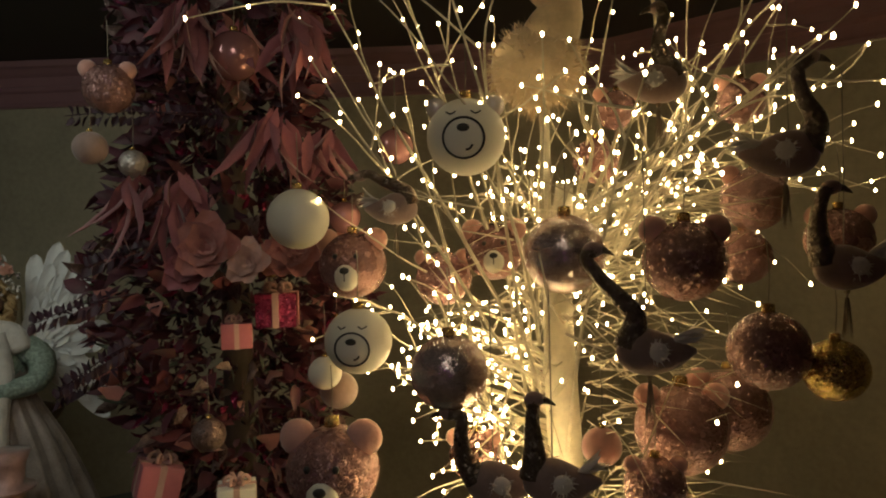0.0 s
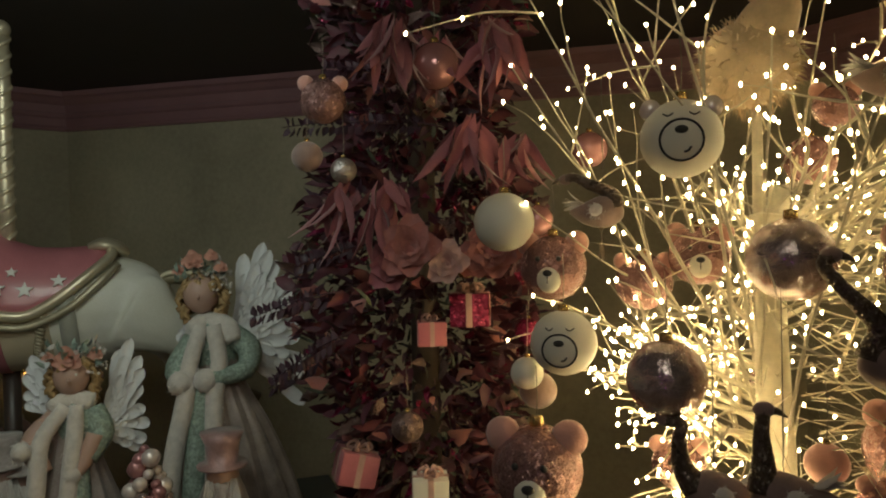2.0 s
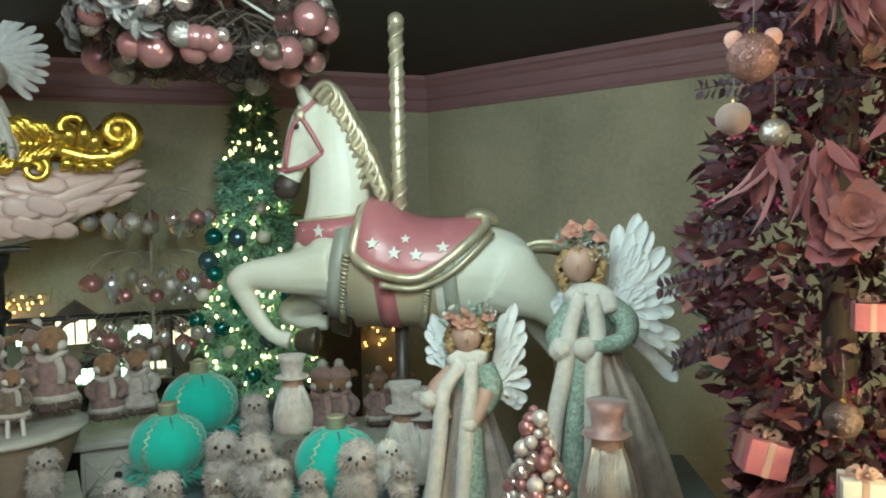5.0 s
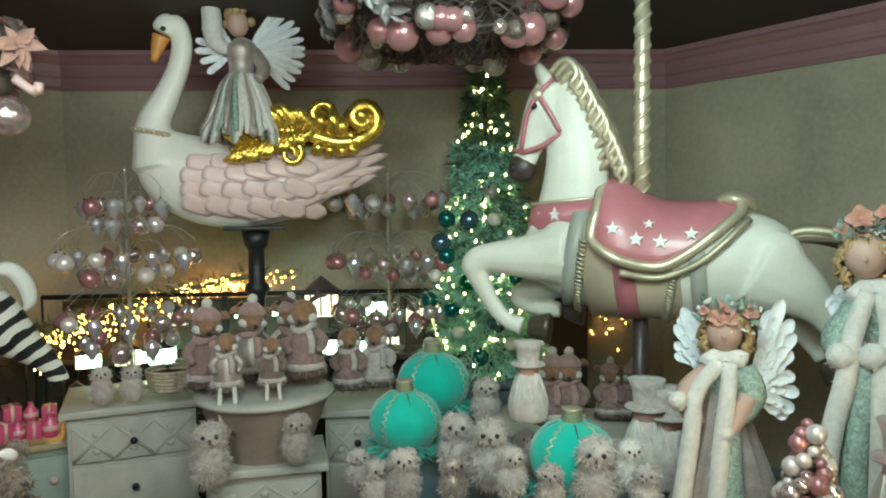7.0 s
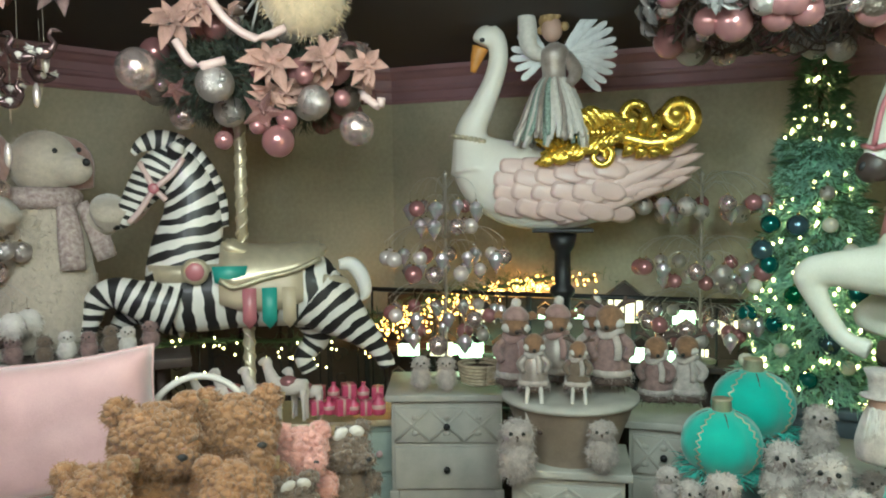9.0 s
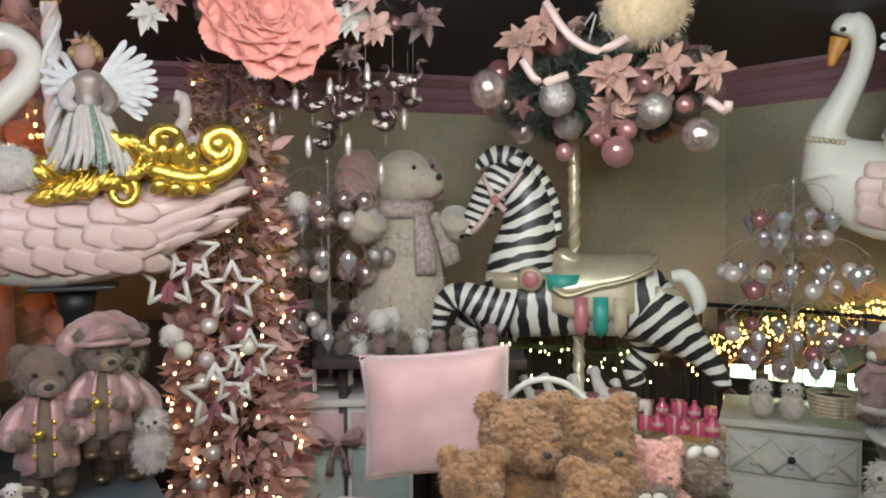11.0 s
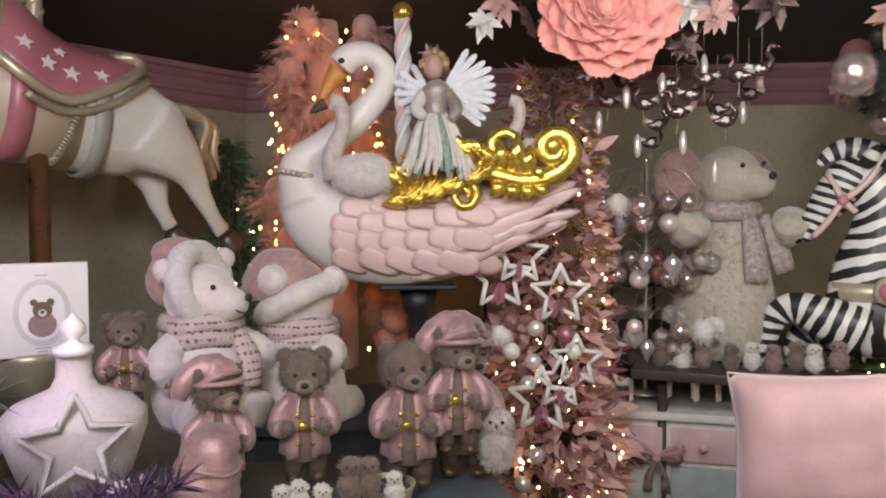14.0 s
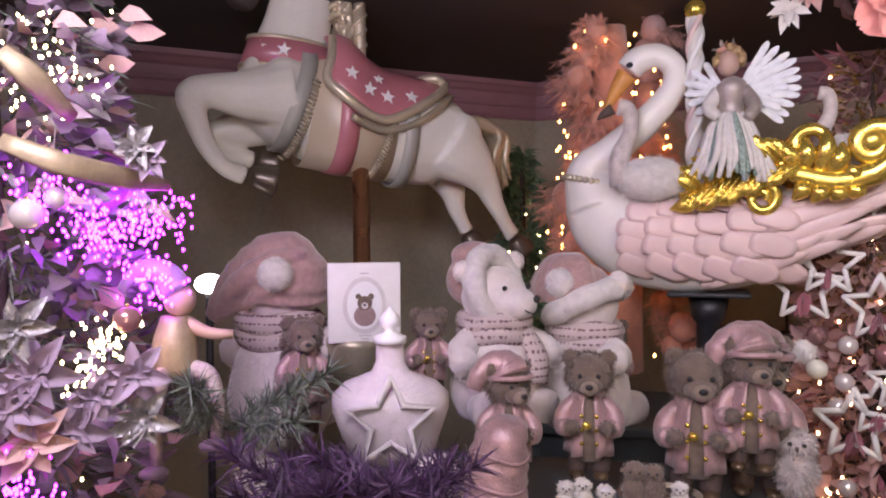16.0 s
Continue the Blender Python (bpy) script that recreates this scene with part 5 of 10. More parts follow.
def burgundy_tree(at, z_top):
    t = thing("decorated_tree", at, 0, "tall burgundy tree dressed with pink feathers, roses and glitter leaves", "christmas tree")
    H = z_top - at[2]
    bm = bmesh.new()
    tube(bm, [(0.1, 0, 0), (0.1, 0, H * 0.5), (0.1, 0, H)], [0.04, 0.035, 0.03], 10, 2)
    part("trunk", bm, M["bark"], t)
    r = random.Random(5)
    def spot(k=1.0, front=True):
        z = r.uniform(0.02, 0.98) * H
        R = (0.25 + 0.06 * math.sin(z * 7 + 1)) * k * r.uniform(0.55, 1.05)
        a = r.uniform(-math.pi, math.pi)
        return Vector((0.1 + R * math.cos(a), R * math.sin(a), z)), Vector((math.cos(a), math.sin(a), r.uniform(-0.7, 0.5)))
    for nm, m, n, L, W, lab in (("dark_foliage", "burg", 2300, 0.06, 0.03, "dark burgundy leaves"), ("plum_foliage", "plum", 2600, 0.045, 0.013, ""), ("fir_tips", "greygreen", 700, 0.05, 0.01, "grey-green fir tips"),
                                ("glitter_leaves", "glitdark", 420, 0.07, 0.03, "bronze glitter leaves"), ("fuchsia_tinsel", "fuchsia", 650, 0.04, 0.016, "fuchsia tinsel"), ("petals", "rose", 200, 0.06, 0.045, "dusty rose fabric petals")):
        bm = bmesh.new()
        for _ in range(n):
            p, d = spot(1.0)
            leaf(bm, p, d + rdir() * 0.7, L * r.uniform(0.6, 1.3), W * r.uniform(0.7, 1.2), bend=0.3)
        tagged(part(nm, bm, M[m], t, lab), kind="stuff")
    for k in range(9):
        p, d = spot(1.08)
        bm = bmesh.new()
        for j in range(16):
            leaf(bm, p + rdir() * 0.02, Vector((d.x, d.y, -1.3)) + rdir() * 0.6, r.uniform(0.06, 0.13), 0.016, bend=0.2)
        part("feather_tuft", bm, M["feath"], t, "bunch of pink feathers")
    return t


BT = (-0.6, 1.72, 0.5)
bt = burgundy_tree(BT, 2.43)
# sprigs, feathers and roses that stand out of the burgundy tree
sprig(bt, (0.119, -0.299, 1.337), (-1, -0.15, 0.0), 0.24, 'plum', 13, 0.016, 0.026)
sprig(bt, (0.216, -0.270, 1.328), (-0.9, -0.15, 0.1), 0.16, 'plum', 13, 0.016, 0.026)
sprig(bt, (0.049, -0.271, 1.088), (-0.7, -0.15, -0.2), 0.17, 'plum', 13, 0.016, 0.026)
sprig(bt, (0.008, -0.342, 0.993), (-0.9, -0.15, -0.25), 0.2, 'plum', 13, 0.016, 0.026)
sprig(bt, (0.033, -0.331, 0.914), (-0.75, -0.15, -0.45), 0.2, 'plum', 13, 0.016, 0.026)
sprig(bt, (-0.026, -0.302, 0.855), (-0.8, -0.15, -0.4), 0.16, 'plum', 13, 0.016, 0.026)
sprig(bt, (0.108, -0.303, 1.441), (-0.9, -0.15, 0.1), 0.14, 'plum', 13, 0.016, 0.026)
bm = bmesh.new()
for j in range(26):
    leaf(bm, Vector((0.338, -0.396, 1.486)) + rdir() * 0.03, Vector((rnd.uniform(-0.7, 0.7), -0.3, -1)) , rnd.uniform(0.06, 0.14), 0.024, bend=0.25)
part('feather_tuft', bm, M['feath'], bt, 'bunch of pink feathers')
bm = bmesh.new()
for j in range(22):
    leaf(bm, Vector((0.143, -0.397, 1.506)) + rdir() * 0.03, Vector((rnd.uniform(-0.7, 0.7), -0.3, -1)) , rnd.uniform(0.06, 0.14), 0.024, bend=0.25)
part('feather_tuft', bm, M['feath'], bt, 'bunch of pink feathers')
bm = bmesh.new()
for j in range(20):
    leaf(bm, Vector((0.282, -0.357, 1.313)) + rdir() * 0.03, Vector((rnd.uniform(-0.7, 0.7), -0.3, -1)) , rnd.uniform(0.06, 0.14), 0.024, bend=0.25)
part('feather_tuft', bm, M['feath'], bt, 'bunch of pink feathers')
bm = bmesh.new()
for j in range(20):
    leaf(bm, Vector((0.124, -0.403, 1.192)) + rdir() * 0.03, Vector((rnd.uniform(-0.7, 0.7), -0.3, -1)) , rnd.uniform(0.06, 0.14), 0.024, bend=0.25)
part('feather_tuft', bm, M['feath'], bt, 'bunch of pink feathers')
bm = bmesh.new()
for j in range(14):
    leaf(bm, Vector((0.041, -0.415, 1.193)) + rdir() * 0.03, Vector((rnd.uniform(-0.7, 0.7), -0.3, -1)) , rnd.uniform(0.06, 0.14), 0.024, bend=0.25)
part('feather_tuft', bm, M['feath'], bt, 'bunch of pink feathers')
bm = bmesh.new()
for j in range(16):
    leaf(bm, Vector((0.364, -0.340, 1.287)) + rdir() * 0.03, Vector((rnd.uniform(-0.7, 0.7), -0.3, -1)) , rnd.uniform(0.06, 0.14), 0.024, bend=0.25)
part('feather_tuft', bm, M['feath'], bt, 'bunch of pink feathers')
bm = bmesh.new()
for j in range(16):
    leaf(bm, Vector((0.214, -0.322, 1.488)) + rdir() * 0.03, Vector((rnd.uniform(-0.7, 0.7), -0.3, -1)) , rnd.uniform(0.06, 0.14), 0.024, bend=0.25)
part('feather_tuft', bm, M['feath'], bt, 'bunch of pink feathers')
bm = bmesh.new()
rosette(bm, (0.182, -0.436, 1.078), 0.05, 20)
part('fabric_rose', bm, M['rose'], bt, 'fabric rose')
bm = bmesh.new()
rosette(bm, (0.252, -0.436, 1.050), 0.035, 20)
part('fabric_rose', bm, M['blush'], bt, 'fabric rose')
bm = bmesh.new()
rosette(bm, (0.336, -0.396, 1.072), 0.05, 20)
part('fabric_rose', bm, M['rose'], bt, 'fabric rose')
bm = bmesh.new()
rosette(bm, (0.144, -0.417, 1.047), 0.045, 20)
part('fabric_rose', bm, M['feath'], bt, 'fabric rose')
bm = bmesh.new()
rosette(bm, (0.305, -0.403, 1.058), 0.035, 20)
part('fabric_rose', bm, M['rose'], bt, 'fabric rose')
gift_box((-0.625, 1.506, 1.052), 0.085, 30, 'giftpink', 'small pink gift box with a blush ribbon hanging in the tree', 14)
gift_box((-0.428, 1.436, 1.035), 0.075, 15, 'paper', 'small white gift box with a pink pattern')
gift_box((-0.418, 1.438, 1.375), 0.06, 15, 'giftpink', 'slim pink sparkling gift box')
gift_box((-0.337, 1.453, 1.415), 0.08, 5, 'fuchsia', 'dark pink glitter gift box')
ornament((-0.590, 1.292, 1.867), 'burgundy tree baubles', 0.0450, 'pinkglit', 'pink glitter bear bauble on the burgundy tree', 20, ears=0.36)
ornament((-0.384, 1.367, 1.938), 'burgundy tree baubles', 0.0482, 'rosem', 'dull rose metal bauble in the tree', 20)
ornament((-0.620, 1.278, 1.761), 'burgundy tree baubles', 0.0300, 'felt', 'plum felt bird-shaped bauble', 20)
ornament((-0.557, 1.306, 1.734), 'burgundy tree baubles', 0.0257, 'silverglit', 'silver sequin bauble in the tree', 20)
ornament((-0.331, 1.381, 1.540), 'burgundy tree baubles', 0.0236, 'goldglit', 'small gold drop bauble', 20)
ornament((-0.213, 1.404, 1.408), 'burgundy tree baubles', 0.0279, 'fuchsia', 'fuchsia glitter bauble in the tree', 20)
ornament((-0.191, 1.407, 1.629), 'burgundy tree baubles', 0.0322, 'rosem', 'rose metal bauble in the tree', 20)
ornament((-0.088, 1.417, 1.765), 'burgundy tree baubles', 0.0364, 'rosem', 'bronze bauble in the burgundy tree', 20)
ornament((-0.451, 1.347, 1.225), 'burgundy tree baubles', 0.0322, 'glitdark', 'bronze glitter bauble in the tree', 20)


# ---- other trees ----
def cone_tree(at, H, R, label, layers, n_bulb=0, bulb="coolb", trunk=0.0, taper=1.0, seed=3, droop=0.25, bulb_r=0.004, top_r=0.02):
    """A slim artificial tree: trunk, crown in several foliages (name, material, count, length, width, from, to), bulbs."""
    t = thing("christmas_tree", at, 0, label, "christmas tree")
    r = random.Random(seed)
    bm = bmesh.new()
    tube(bm, [(0, 0, 0), (0, 0, H * 0.5), (0, 0, H * 0.97)], [0.025, 0.018, 0.006], 8, 2)
    part("trunk", bm, M["bark"], t)
    def radius(z):
        return top_r + (R - top_r) * (1 - z / H) ** taper * (0.86 + 0.2 * math.sin(z * 31) * math.sin(z * 13))
    for nm, m, n, L, Wd, z0, z1 in layers:
        bm = bmesh.new()
        k = 0
        while k < n:
            z = r.uniform(z0, z1) * H
            if r.random() > 0.25 + radius(z) / R:
                continue
            k += 1
            a = r.uniform(0, math.tau)
            q = radius(z) * math.sqrt(r.uniform(0.15, 1))
            p = Vector((q * math.cos(a), q * math.sin(a), z))
            d = Vector((math.cos(a), math.sin(a), r.uniform(-droop - 0.3, 0.3)))
            if Wd < 0.008:
                for _ in range(5):
                    strand(bm, p, d + rdir() * 0.7, L * r.uniform(0.6, 1.1), Wd, 0.15)
            else:
                leaf(bm, p, d + rdir() * 0.5, L * r.uniform(0.6, 1.2), Wd, bend=0.25)
        tagged(part(nm, bm, M[m], t), kind="stuff")
    if n_bulb:
        bm = bmesh.new()
        for k in range(n_bulb):
            z = (1 - math.sqrt(r.random())) * H * 0.98
            a = r.uniform(0, math.tau)
            q = radius(z) * r.uniform(0.8, 1.08)
            bulbs(bm, (q * math.cos(a), q * math.sin(a), z), bulb_r)
        tagged(part("bulbs", bm, M[bulb], t, "small glowing bulbs"), kind="stuff")
    return t


PROTO = {}


LANTERN = ((0.04, -0.9), (0.12, -0.8), (0.08, -0.5), (0.3, -0.3), (0.34, -0.15), (0.6, 0.2), (0.95, 1.0), (0.98, 1.15), (0.72, 1.4), (0.76, 1.5), (0.4, 1.8), (0.2, 1.95))


def hang(kind, at, rz=0.0, s=1.0):
    """One of a few alike ornaments, copied to a place; its top hangs there."""
    if kind not in PROTO:
        m, r, lab, lower = {"rose": ("rosem", 0.03, "shiny rose-pink glass bauble", 1.0), "pearl": ("pearl", 0.028, "pearly white glass bauble", 1.0), "irid": ("irid", 0.026, "iridescent glass lantern bauble", 1.5),
                            "mirror": ("mercury", 0.032, "patterned silver mirror bauble", 1.0), "white": ("milk", 0.03, "white bauble on the tree", 1.0), "blue": ("bluem", 0.045, "steel-blue metallic bauble", 1.0),
                            "teal": ("tealb", 0.04, "teal glass bauble on the tree", 1.0), "green": ("green", 0.042, "emerald green glass bauble", 1.0), "silver": ("silverglit", 0.03, "silver glitter bauble", 1.0),
                            "puff": ("wfeather", 0.03, "white fluffy hanging ornament", 1.1), "pinkg": ("pinkglit", 0.03, "pink glitter bauble", 1.0), "drop": ("pearl", 0.012, "thin glass icicle drop", 3.2)}[kind]
        p = bauble((0, 0, -3), r, M[m], lab + " with a metal cap" if len(lab.split()) < 4 else lab, lower=lower, cord=0.03, prof=LANTERN if kind == "irid" else None, group="hanging " + kind + " baubles", name="hanging_bauble")
        if kind == "puff":
            bm = bmesh.new()
            fuzz(bm, (0, 0, r), r, 500, 0.014, 0.001, 0.4)
            tagged(part("fluff", bm, M[m], p), kind="stuff")
        PROTO[kind] = (p, r)
        p.matrix_world = pose(at[0], at[1], at[2] - 2.1 * r - 0.03, 0, 0, rz)
        return p
    p, r = PROTO[kind]
    q = copy_thing(p, pose(at[0], at[1], at[2] - (2.1 * r + 0.03) * s, 0, 0, rz))
    if s != 1.0:
        q.scale = (s, s, s)
    return q


def ball_stand(at, H, tiers, label, kinds, rz=0.0, seed=1):
    """A wire carousel stand: post, base and curved arms in tiers; ornaments hang from the arms."""
    r = random.Random(seed)
    t = thing("ornament_stand", at, rz, label, "ornament stand", "ornament stands")
    bm = bmesh.new()
    lathe(bm, [(0.07, 0), (0.07, 0.008), (0.012, 0.014), (0.007, 0.03), (0.007, H), (0.011, H + 0.01), (0.002, H + 0.025)], seg=14)
    part("post", bm, M["wire"], t)
    for z, R, n in tiers:
        for k in range(n):
            a = k * math.tau / n + r.uniform(-0.1, 0.1)
            c, s = math.cos(a), math.sin(a)
            bm = bmesh.new()
            tube(bm, [(0, 0, z), (c * R * 0.35, s * R * 0.35, z + 0.055), (c * R * 0.75, s * R * 0.75, z + 0.045), (c * R, s * R, z), (c * (R + 0.008), s * (R + 0.008), z - 0.012)], 0.0013, 5, 4)
            part("arm", bm, M["wire"], t)
            w = Matrix.Translation(at) @ pose(0, 0, 0, 0, 0, rz) @ Vector((c * R, s * R, z - 0.004))
            hang(kinds[r.randrange(len(kinds))], w, r.uniform(0, 360), r.uniform(1.0, 1.35))
    return t



cone_tree((-3.055, 2.235, 0.783), 1.55, 0.345, 'slim green fir tree with yellow bulbs, frosted aqua below', [('green_needles', 'fir', 2300, 0.06, 0.0022, 0.35, 1.0), ('aqua_needles', 'aqua', 6500, 0.055, 0.0034, 0.0, 0.7), ('inner_foliage', 'fir', 500, 0.08, 0.02, 0.0, 0.95)], 300, 'coolb', seed=4, taper=0.8, bulb_r=0.0058)
hang('blue', (-2.931, 2.026, 1.592), 0)
hang('white', (-2.856, 2.113, 1.578), 0)
hang('blue', (-3.012, 1.925, 1.491), 0)
hang('green', (-2.936, 2.020, 1.304), 0)
hang('white', (-3.028, 1.903, 1.324), 0)
hang('teal', (-2.982, 1.963, 1.180), 0)
hang('white', (-2.963, 1.986, 1.062), 0)
hang('teal', (-2.996, 1.944, 1.426), 0)
hang('silver', (-2.864, 2.104, 1.706), 0)
hang('white', (-2.805, 2.169, 1.475), 0)
hang('teal', (-3.045, 1.881, 1.220), 0)
hang('teal', (-2.901, 2.061, 0.957), 0)
hang('blue', (-2.849, 2.120, 1.114), 0)
hang('white', (-3.046, 1.879, 1.011), 0)
hang('teal', (-2.788, 2.187, 1.321), 0)
hang('teal', (-2.995, 1.946, 1.593), 0)
hang('white', (-2.806, 2.167, 1.010), 0)
def feather_tree(at, H):
    """A slim tree wound with ostrich feather boas: overlapping puffs of curled barbs, amber bulbs between them."""
    t = thing("feather_tree", at, 0, "tall tree of peach and pink ostrich feathers with amber bulbs", "christmas tree")
    r = random.Random(6)
    bm = bmesh.new()
    tube(bm, [(0, 0, 0), (0, 0, H * 0.6), (0, 0, H * 0.97)], [0.12, 0.1, 0.05], 12, 2)
    part("core", bm, M["peach"], t)
    n = 44
    for k in range(n):
        f = k / (n - 1)
        a = k * 2.1 + r.uniform(-0.3, 0.3)
        R = (0.25 - 0.11 * f) * r.uniform(0.75, 1.15)
        c = Vector((R * math.cos(a), R * math.sin(a), 0.06 + f * (H - 0.12)))
        size = r.uniform(0.085, 0.125)
        bm = bmesh.new()
        ell(bm, c, (size * 0.45, size * 0.45, size * 0.5), 10, 7)
        out = Vector((math.cos(a), math.sin(a), -0.15))
        for _ in range(24):
            # a drooping quill with fine barbs on both sides
            d = (out * 0.6 + rdir()).normalized()
            q0, q1 = c + d * size * 0.3, c + d * size * r.uniform(0.85, 1.15) - Vector((0, 0, size * 0.25))
            side = d.cross(Vector((r.uniform(-1, 1), r.uniform(-1, 1), r.uniform(-1, 1)))).normalized()
            for j in range(11):
                g = 0.15 + 0.85 * j / 10
                for sg in (-1, 1):
                    strand(bm, q0.lerp(q1, g), d * 0.7 + side * sg * (1.1 - 0.6 * g), size * r.uniform(0.25, 0.42), 0.0011, 0.35)
        part("feather_puff", bm, M["blush"] if f > 0.72 and k % 3 else M["peach"], t)
    bm = bmesh.new()
    for k in range(150):
        z = r.uniform(0.05, 0.97) * H
        a = r.uniform(0, math.tau)
        R = (0.27 - 0.11 * z / H) * r.uniform(0.75, 1.15)
        bulbs(bm, (R * math.cos(a), R * math.sin(a), z), 0.005)
    tagged(part("bulb_string", bm, M["amber"], t, "glowing amber bulbs"), kind="stuff")
    return t


feather_tree((-2.627, -2.172, 1.067), 1.33)
st_tree = cone_tree((-2.910, -1.376, 0.457), 1.7, 0.27, 'blush tulle tree with white stars, baubles and warm bulbs', [('tulle', 'blush', 1300, 0.08, 0.04, 0.0, 0.85), ('gold_tinsel', 'goldglit', 900, 0.05, 0.012, 0.5, 1.0), ('pink_feather_tuft', 'feath', 260, 0.1, 0.02, 0.1, 1.0), ('fluff', 'blush', 700, 0.08, 0.0016, 0.0, 1.0)], 190, 'peachbulb', seed=9, taper=0.6, bulb_r=0.0045, top_r=0.09)


def star_hanger(at, r, rz):
    t = thing("star_ornament", (at[0], at[1], at[2] - r), rz, "white glittered open star ornament hanging on the tree", "star ornament", "white star ornaments")
    bm = bmesh.new()
    pts = [(x, 0, z + r) for x, z in star_outline(r, 0.48)]
    for a, b in zip(pts, pts[1:] + pts[:1]):
        tube(bm, [a, b], r * 0.08, 7, 1)
        ell(bm, a, r * 0.08, 7, 5)
    part("star_frame", bm, M["wfeather"], t)
    bm = bmesh.new()
    tube(bm, [(0, 0, 2 * r), (0, 0.002, 2 * r + 0.03)], 0.0008, 5, 1)
    part("cord", bm, M["cord"], t)
    bm = bmesh.new()
    for k in range(10):
        leaf(bm, (0, 0, r * 0.9), (rnd.uniform(-0.4, 0.4), rnd.uniform(-0.4, 0.1), -1), r * 0.8, r * 0.22)
    part("feather_tuft", bm, M["feath"], t)


star_hanger((-2.592, -1.437, 1.426), 0.101, -245.1)
star_hanger((-2.617, -1.380, 1.498), 0.092, -246.6)
star_hanger((-2.666, -1.259, 1.374), 0.095, -249.8)
star_hanger((-2.645, -1.315, 1.030), 0.106, -248.3)
star_hanger((-2.666, -1.258, 1.088), 0.082, -249.8)
star_hanger((-2.647, -1.308, 1.659), 0.073, -248.5)
star_hanger((-2.683, -1.210, 1.162), 0.082, -251.0)
hang('pinkg', (-2.634, -1.417, 1.345), 0)
hang('pearl', (-2.666, -1.343, 1.319), 0)
hang('rose', (-2.700, -1.253, 1.303), 0)
hang('white', (-2.709, -1.228, 1.250), 0)
hang('white', (-2.634, -1.417, 1.244), 0)
hang('pearl', (-2.662, -1.351, 1.209), 0)
hang('puff', (-2.619, -1.449, 1.298), 0)
hang('white', (-2.688, -1.287, 1.671), 0)
hang('pearl', (-2.656, -1.367, 1.135), 0)
hang('rose', (-2.634, -1.417, 1.610), 0)
hang('pearl', (-2.666, -1.342, 0.896), 0)
hang('silver', (-2.689, -1.284, 0.827), 0)
hang('pearl', (-2.649, -1.383, 0.801), 0)
cone_tree((-2.689, -2.710, 1.012), 0.95, 0.22, 'small dark fir tree with tiny white bulbs', [('dark_needles', 'fir', 1100, 0.07, 0.002, 0.0, 1.0), ('inner_foliage', 'fir', 400, 0.08, 0.02, 0.0, 0.95)], 60, 'coolb', seed=12)
PT = (-0.597, -1.884, 0.6)
pt = cone_tree(PT, 1.82, 0.31, "lilac and silver tree with violet and warm bulbs", [("lilac_leaves", "lilac", 1500, 0.06, 0.03, 0.0, 0.85), ("silver_leaves", "silverleaf", 1300, 0.055, 0.02, 0.0, 1.0), ("fir_tips", "greygreen", 900, 0.06, 0.0022, 0.0, 1.0), ("blush_petals", "blush", 450, 0.06, 0.035, 0.1, 1.0)], 110, "coolb", seed=15, taper=0.5, bulb_r=0.0024, top_r=0.12)

for c, m, n, s in (((-0.126, 0.225, 1.009), "violet", 170, 0.075), ((-0.19, 0.265, 1.03), "violet", 90, 0.06), ((-0.17, 0.295, 0.93), "violet", 80, 0.055), ((-0.03, 0.33, 1.06), "violet", 70, 0.06), ((0.016, 0.351, 0.672), "violet", 60, 0.06), ((-0.096, 0.352, 0.857), "coolb", 45, 0.045), ((-0.064, 0.344, 0.812), "coolb", 40, 0.045), ((-0.053, 0.261, 1.266), "coolb", 42, 0.08), ((-0.003, 0.252, 1.212), "coolb", 34, 0.08)):
    bm = bmesh.new()
    for _ in range(n):
        bulbs(bm, Vector(c) + rdir() * s * rnd.uniform(0.2, 1.1), 0.0023)
    tagged(part("bulb_cluster", bm, M[m], pt, "cluster of violet bulbs" if m == "violet" else "cluster of warm bulbs"), kind="stuff")

bm = bmesh.new()
poinsettia(bm, (-0.122, 0.379, 0.809), 0.054, (0.3, 0.9, 0.1))
part('poinsettia', bm, M['lilac'], pt, 'shimmering fabric poinsettia')
bm = bmesh.new()
poinsettia(bm, (0.000, 0.353, 0.821), 0.061, (0.3, 0.9, 0.1))
part('poinsettia', bm, M['lilac'], pt, 'shimmering fabric poinsettia')
bm = bmesh.new()
poinsettia(bm, (-0.045, 0.361, 0.739), 0.050, (0.3, 0.9, 0.1))
part('poinsettia', bm, M['lilac'], pt, 'shimmering fabric poinsettia')
bm = bmesh.new()
poinsettia(bm, (-0.128, 0.381, 0.744), 0.050, (0.3, 0.9, 0.1))
part('poinsettia', bm, M['silverleaf'], pt, 'shimmering fabric poinsettia')
bm = bmesh.new()
poinsettia(bm, (-0.128, 0.381, 1.128), 0.036, (0.3, 0.9, 0.1))
part('poinsettia', bm, M['silverleaf'], pt, 'shimmering fabric poinsettia')
bm = bmesh.new()
poinsettia(bm, (0.018, 0.350, 0.883), 0.050, (0.3, 0.9, 0.1))
part('poinsettia', bm, M['silverleaf'], pt, 'shimmering fabric poinsettia')
bm = bmesh.new()
poinsettia(bm, (-0.142, 0.385, 1.112), 0.032, (0.3, 0.9, 0.1))
part('poinsettia', bm, M['lilac'], pt, 'shimmering fabric poinsettia')
bm = bmesh.new()
poinsettia(bm, (-0.073, 0.367, 0.782), 0.043, (0.3, 0.9, 0.1))
part('poinsettia', bm, M['lilac'], pt, 'shimmering fabric poinsettia')
bm = bmesh.new()
poinsettia(bm, (0.002, 0.353, 0.730), 0.058, (0.3, 0.9, 0.1))
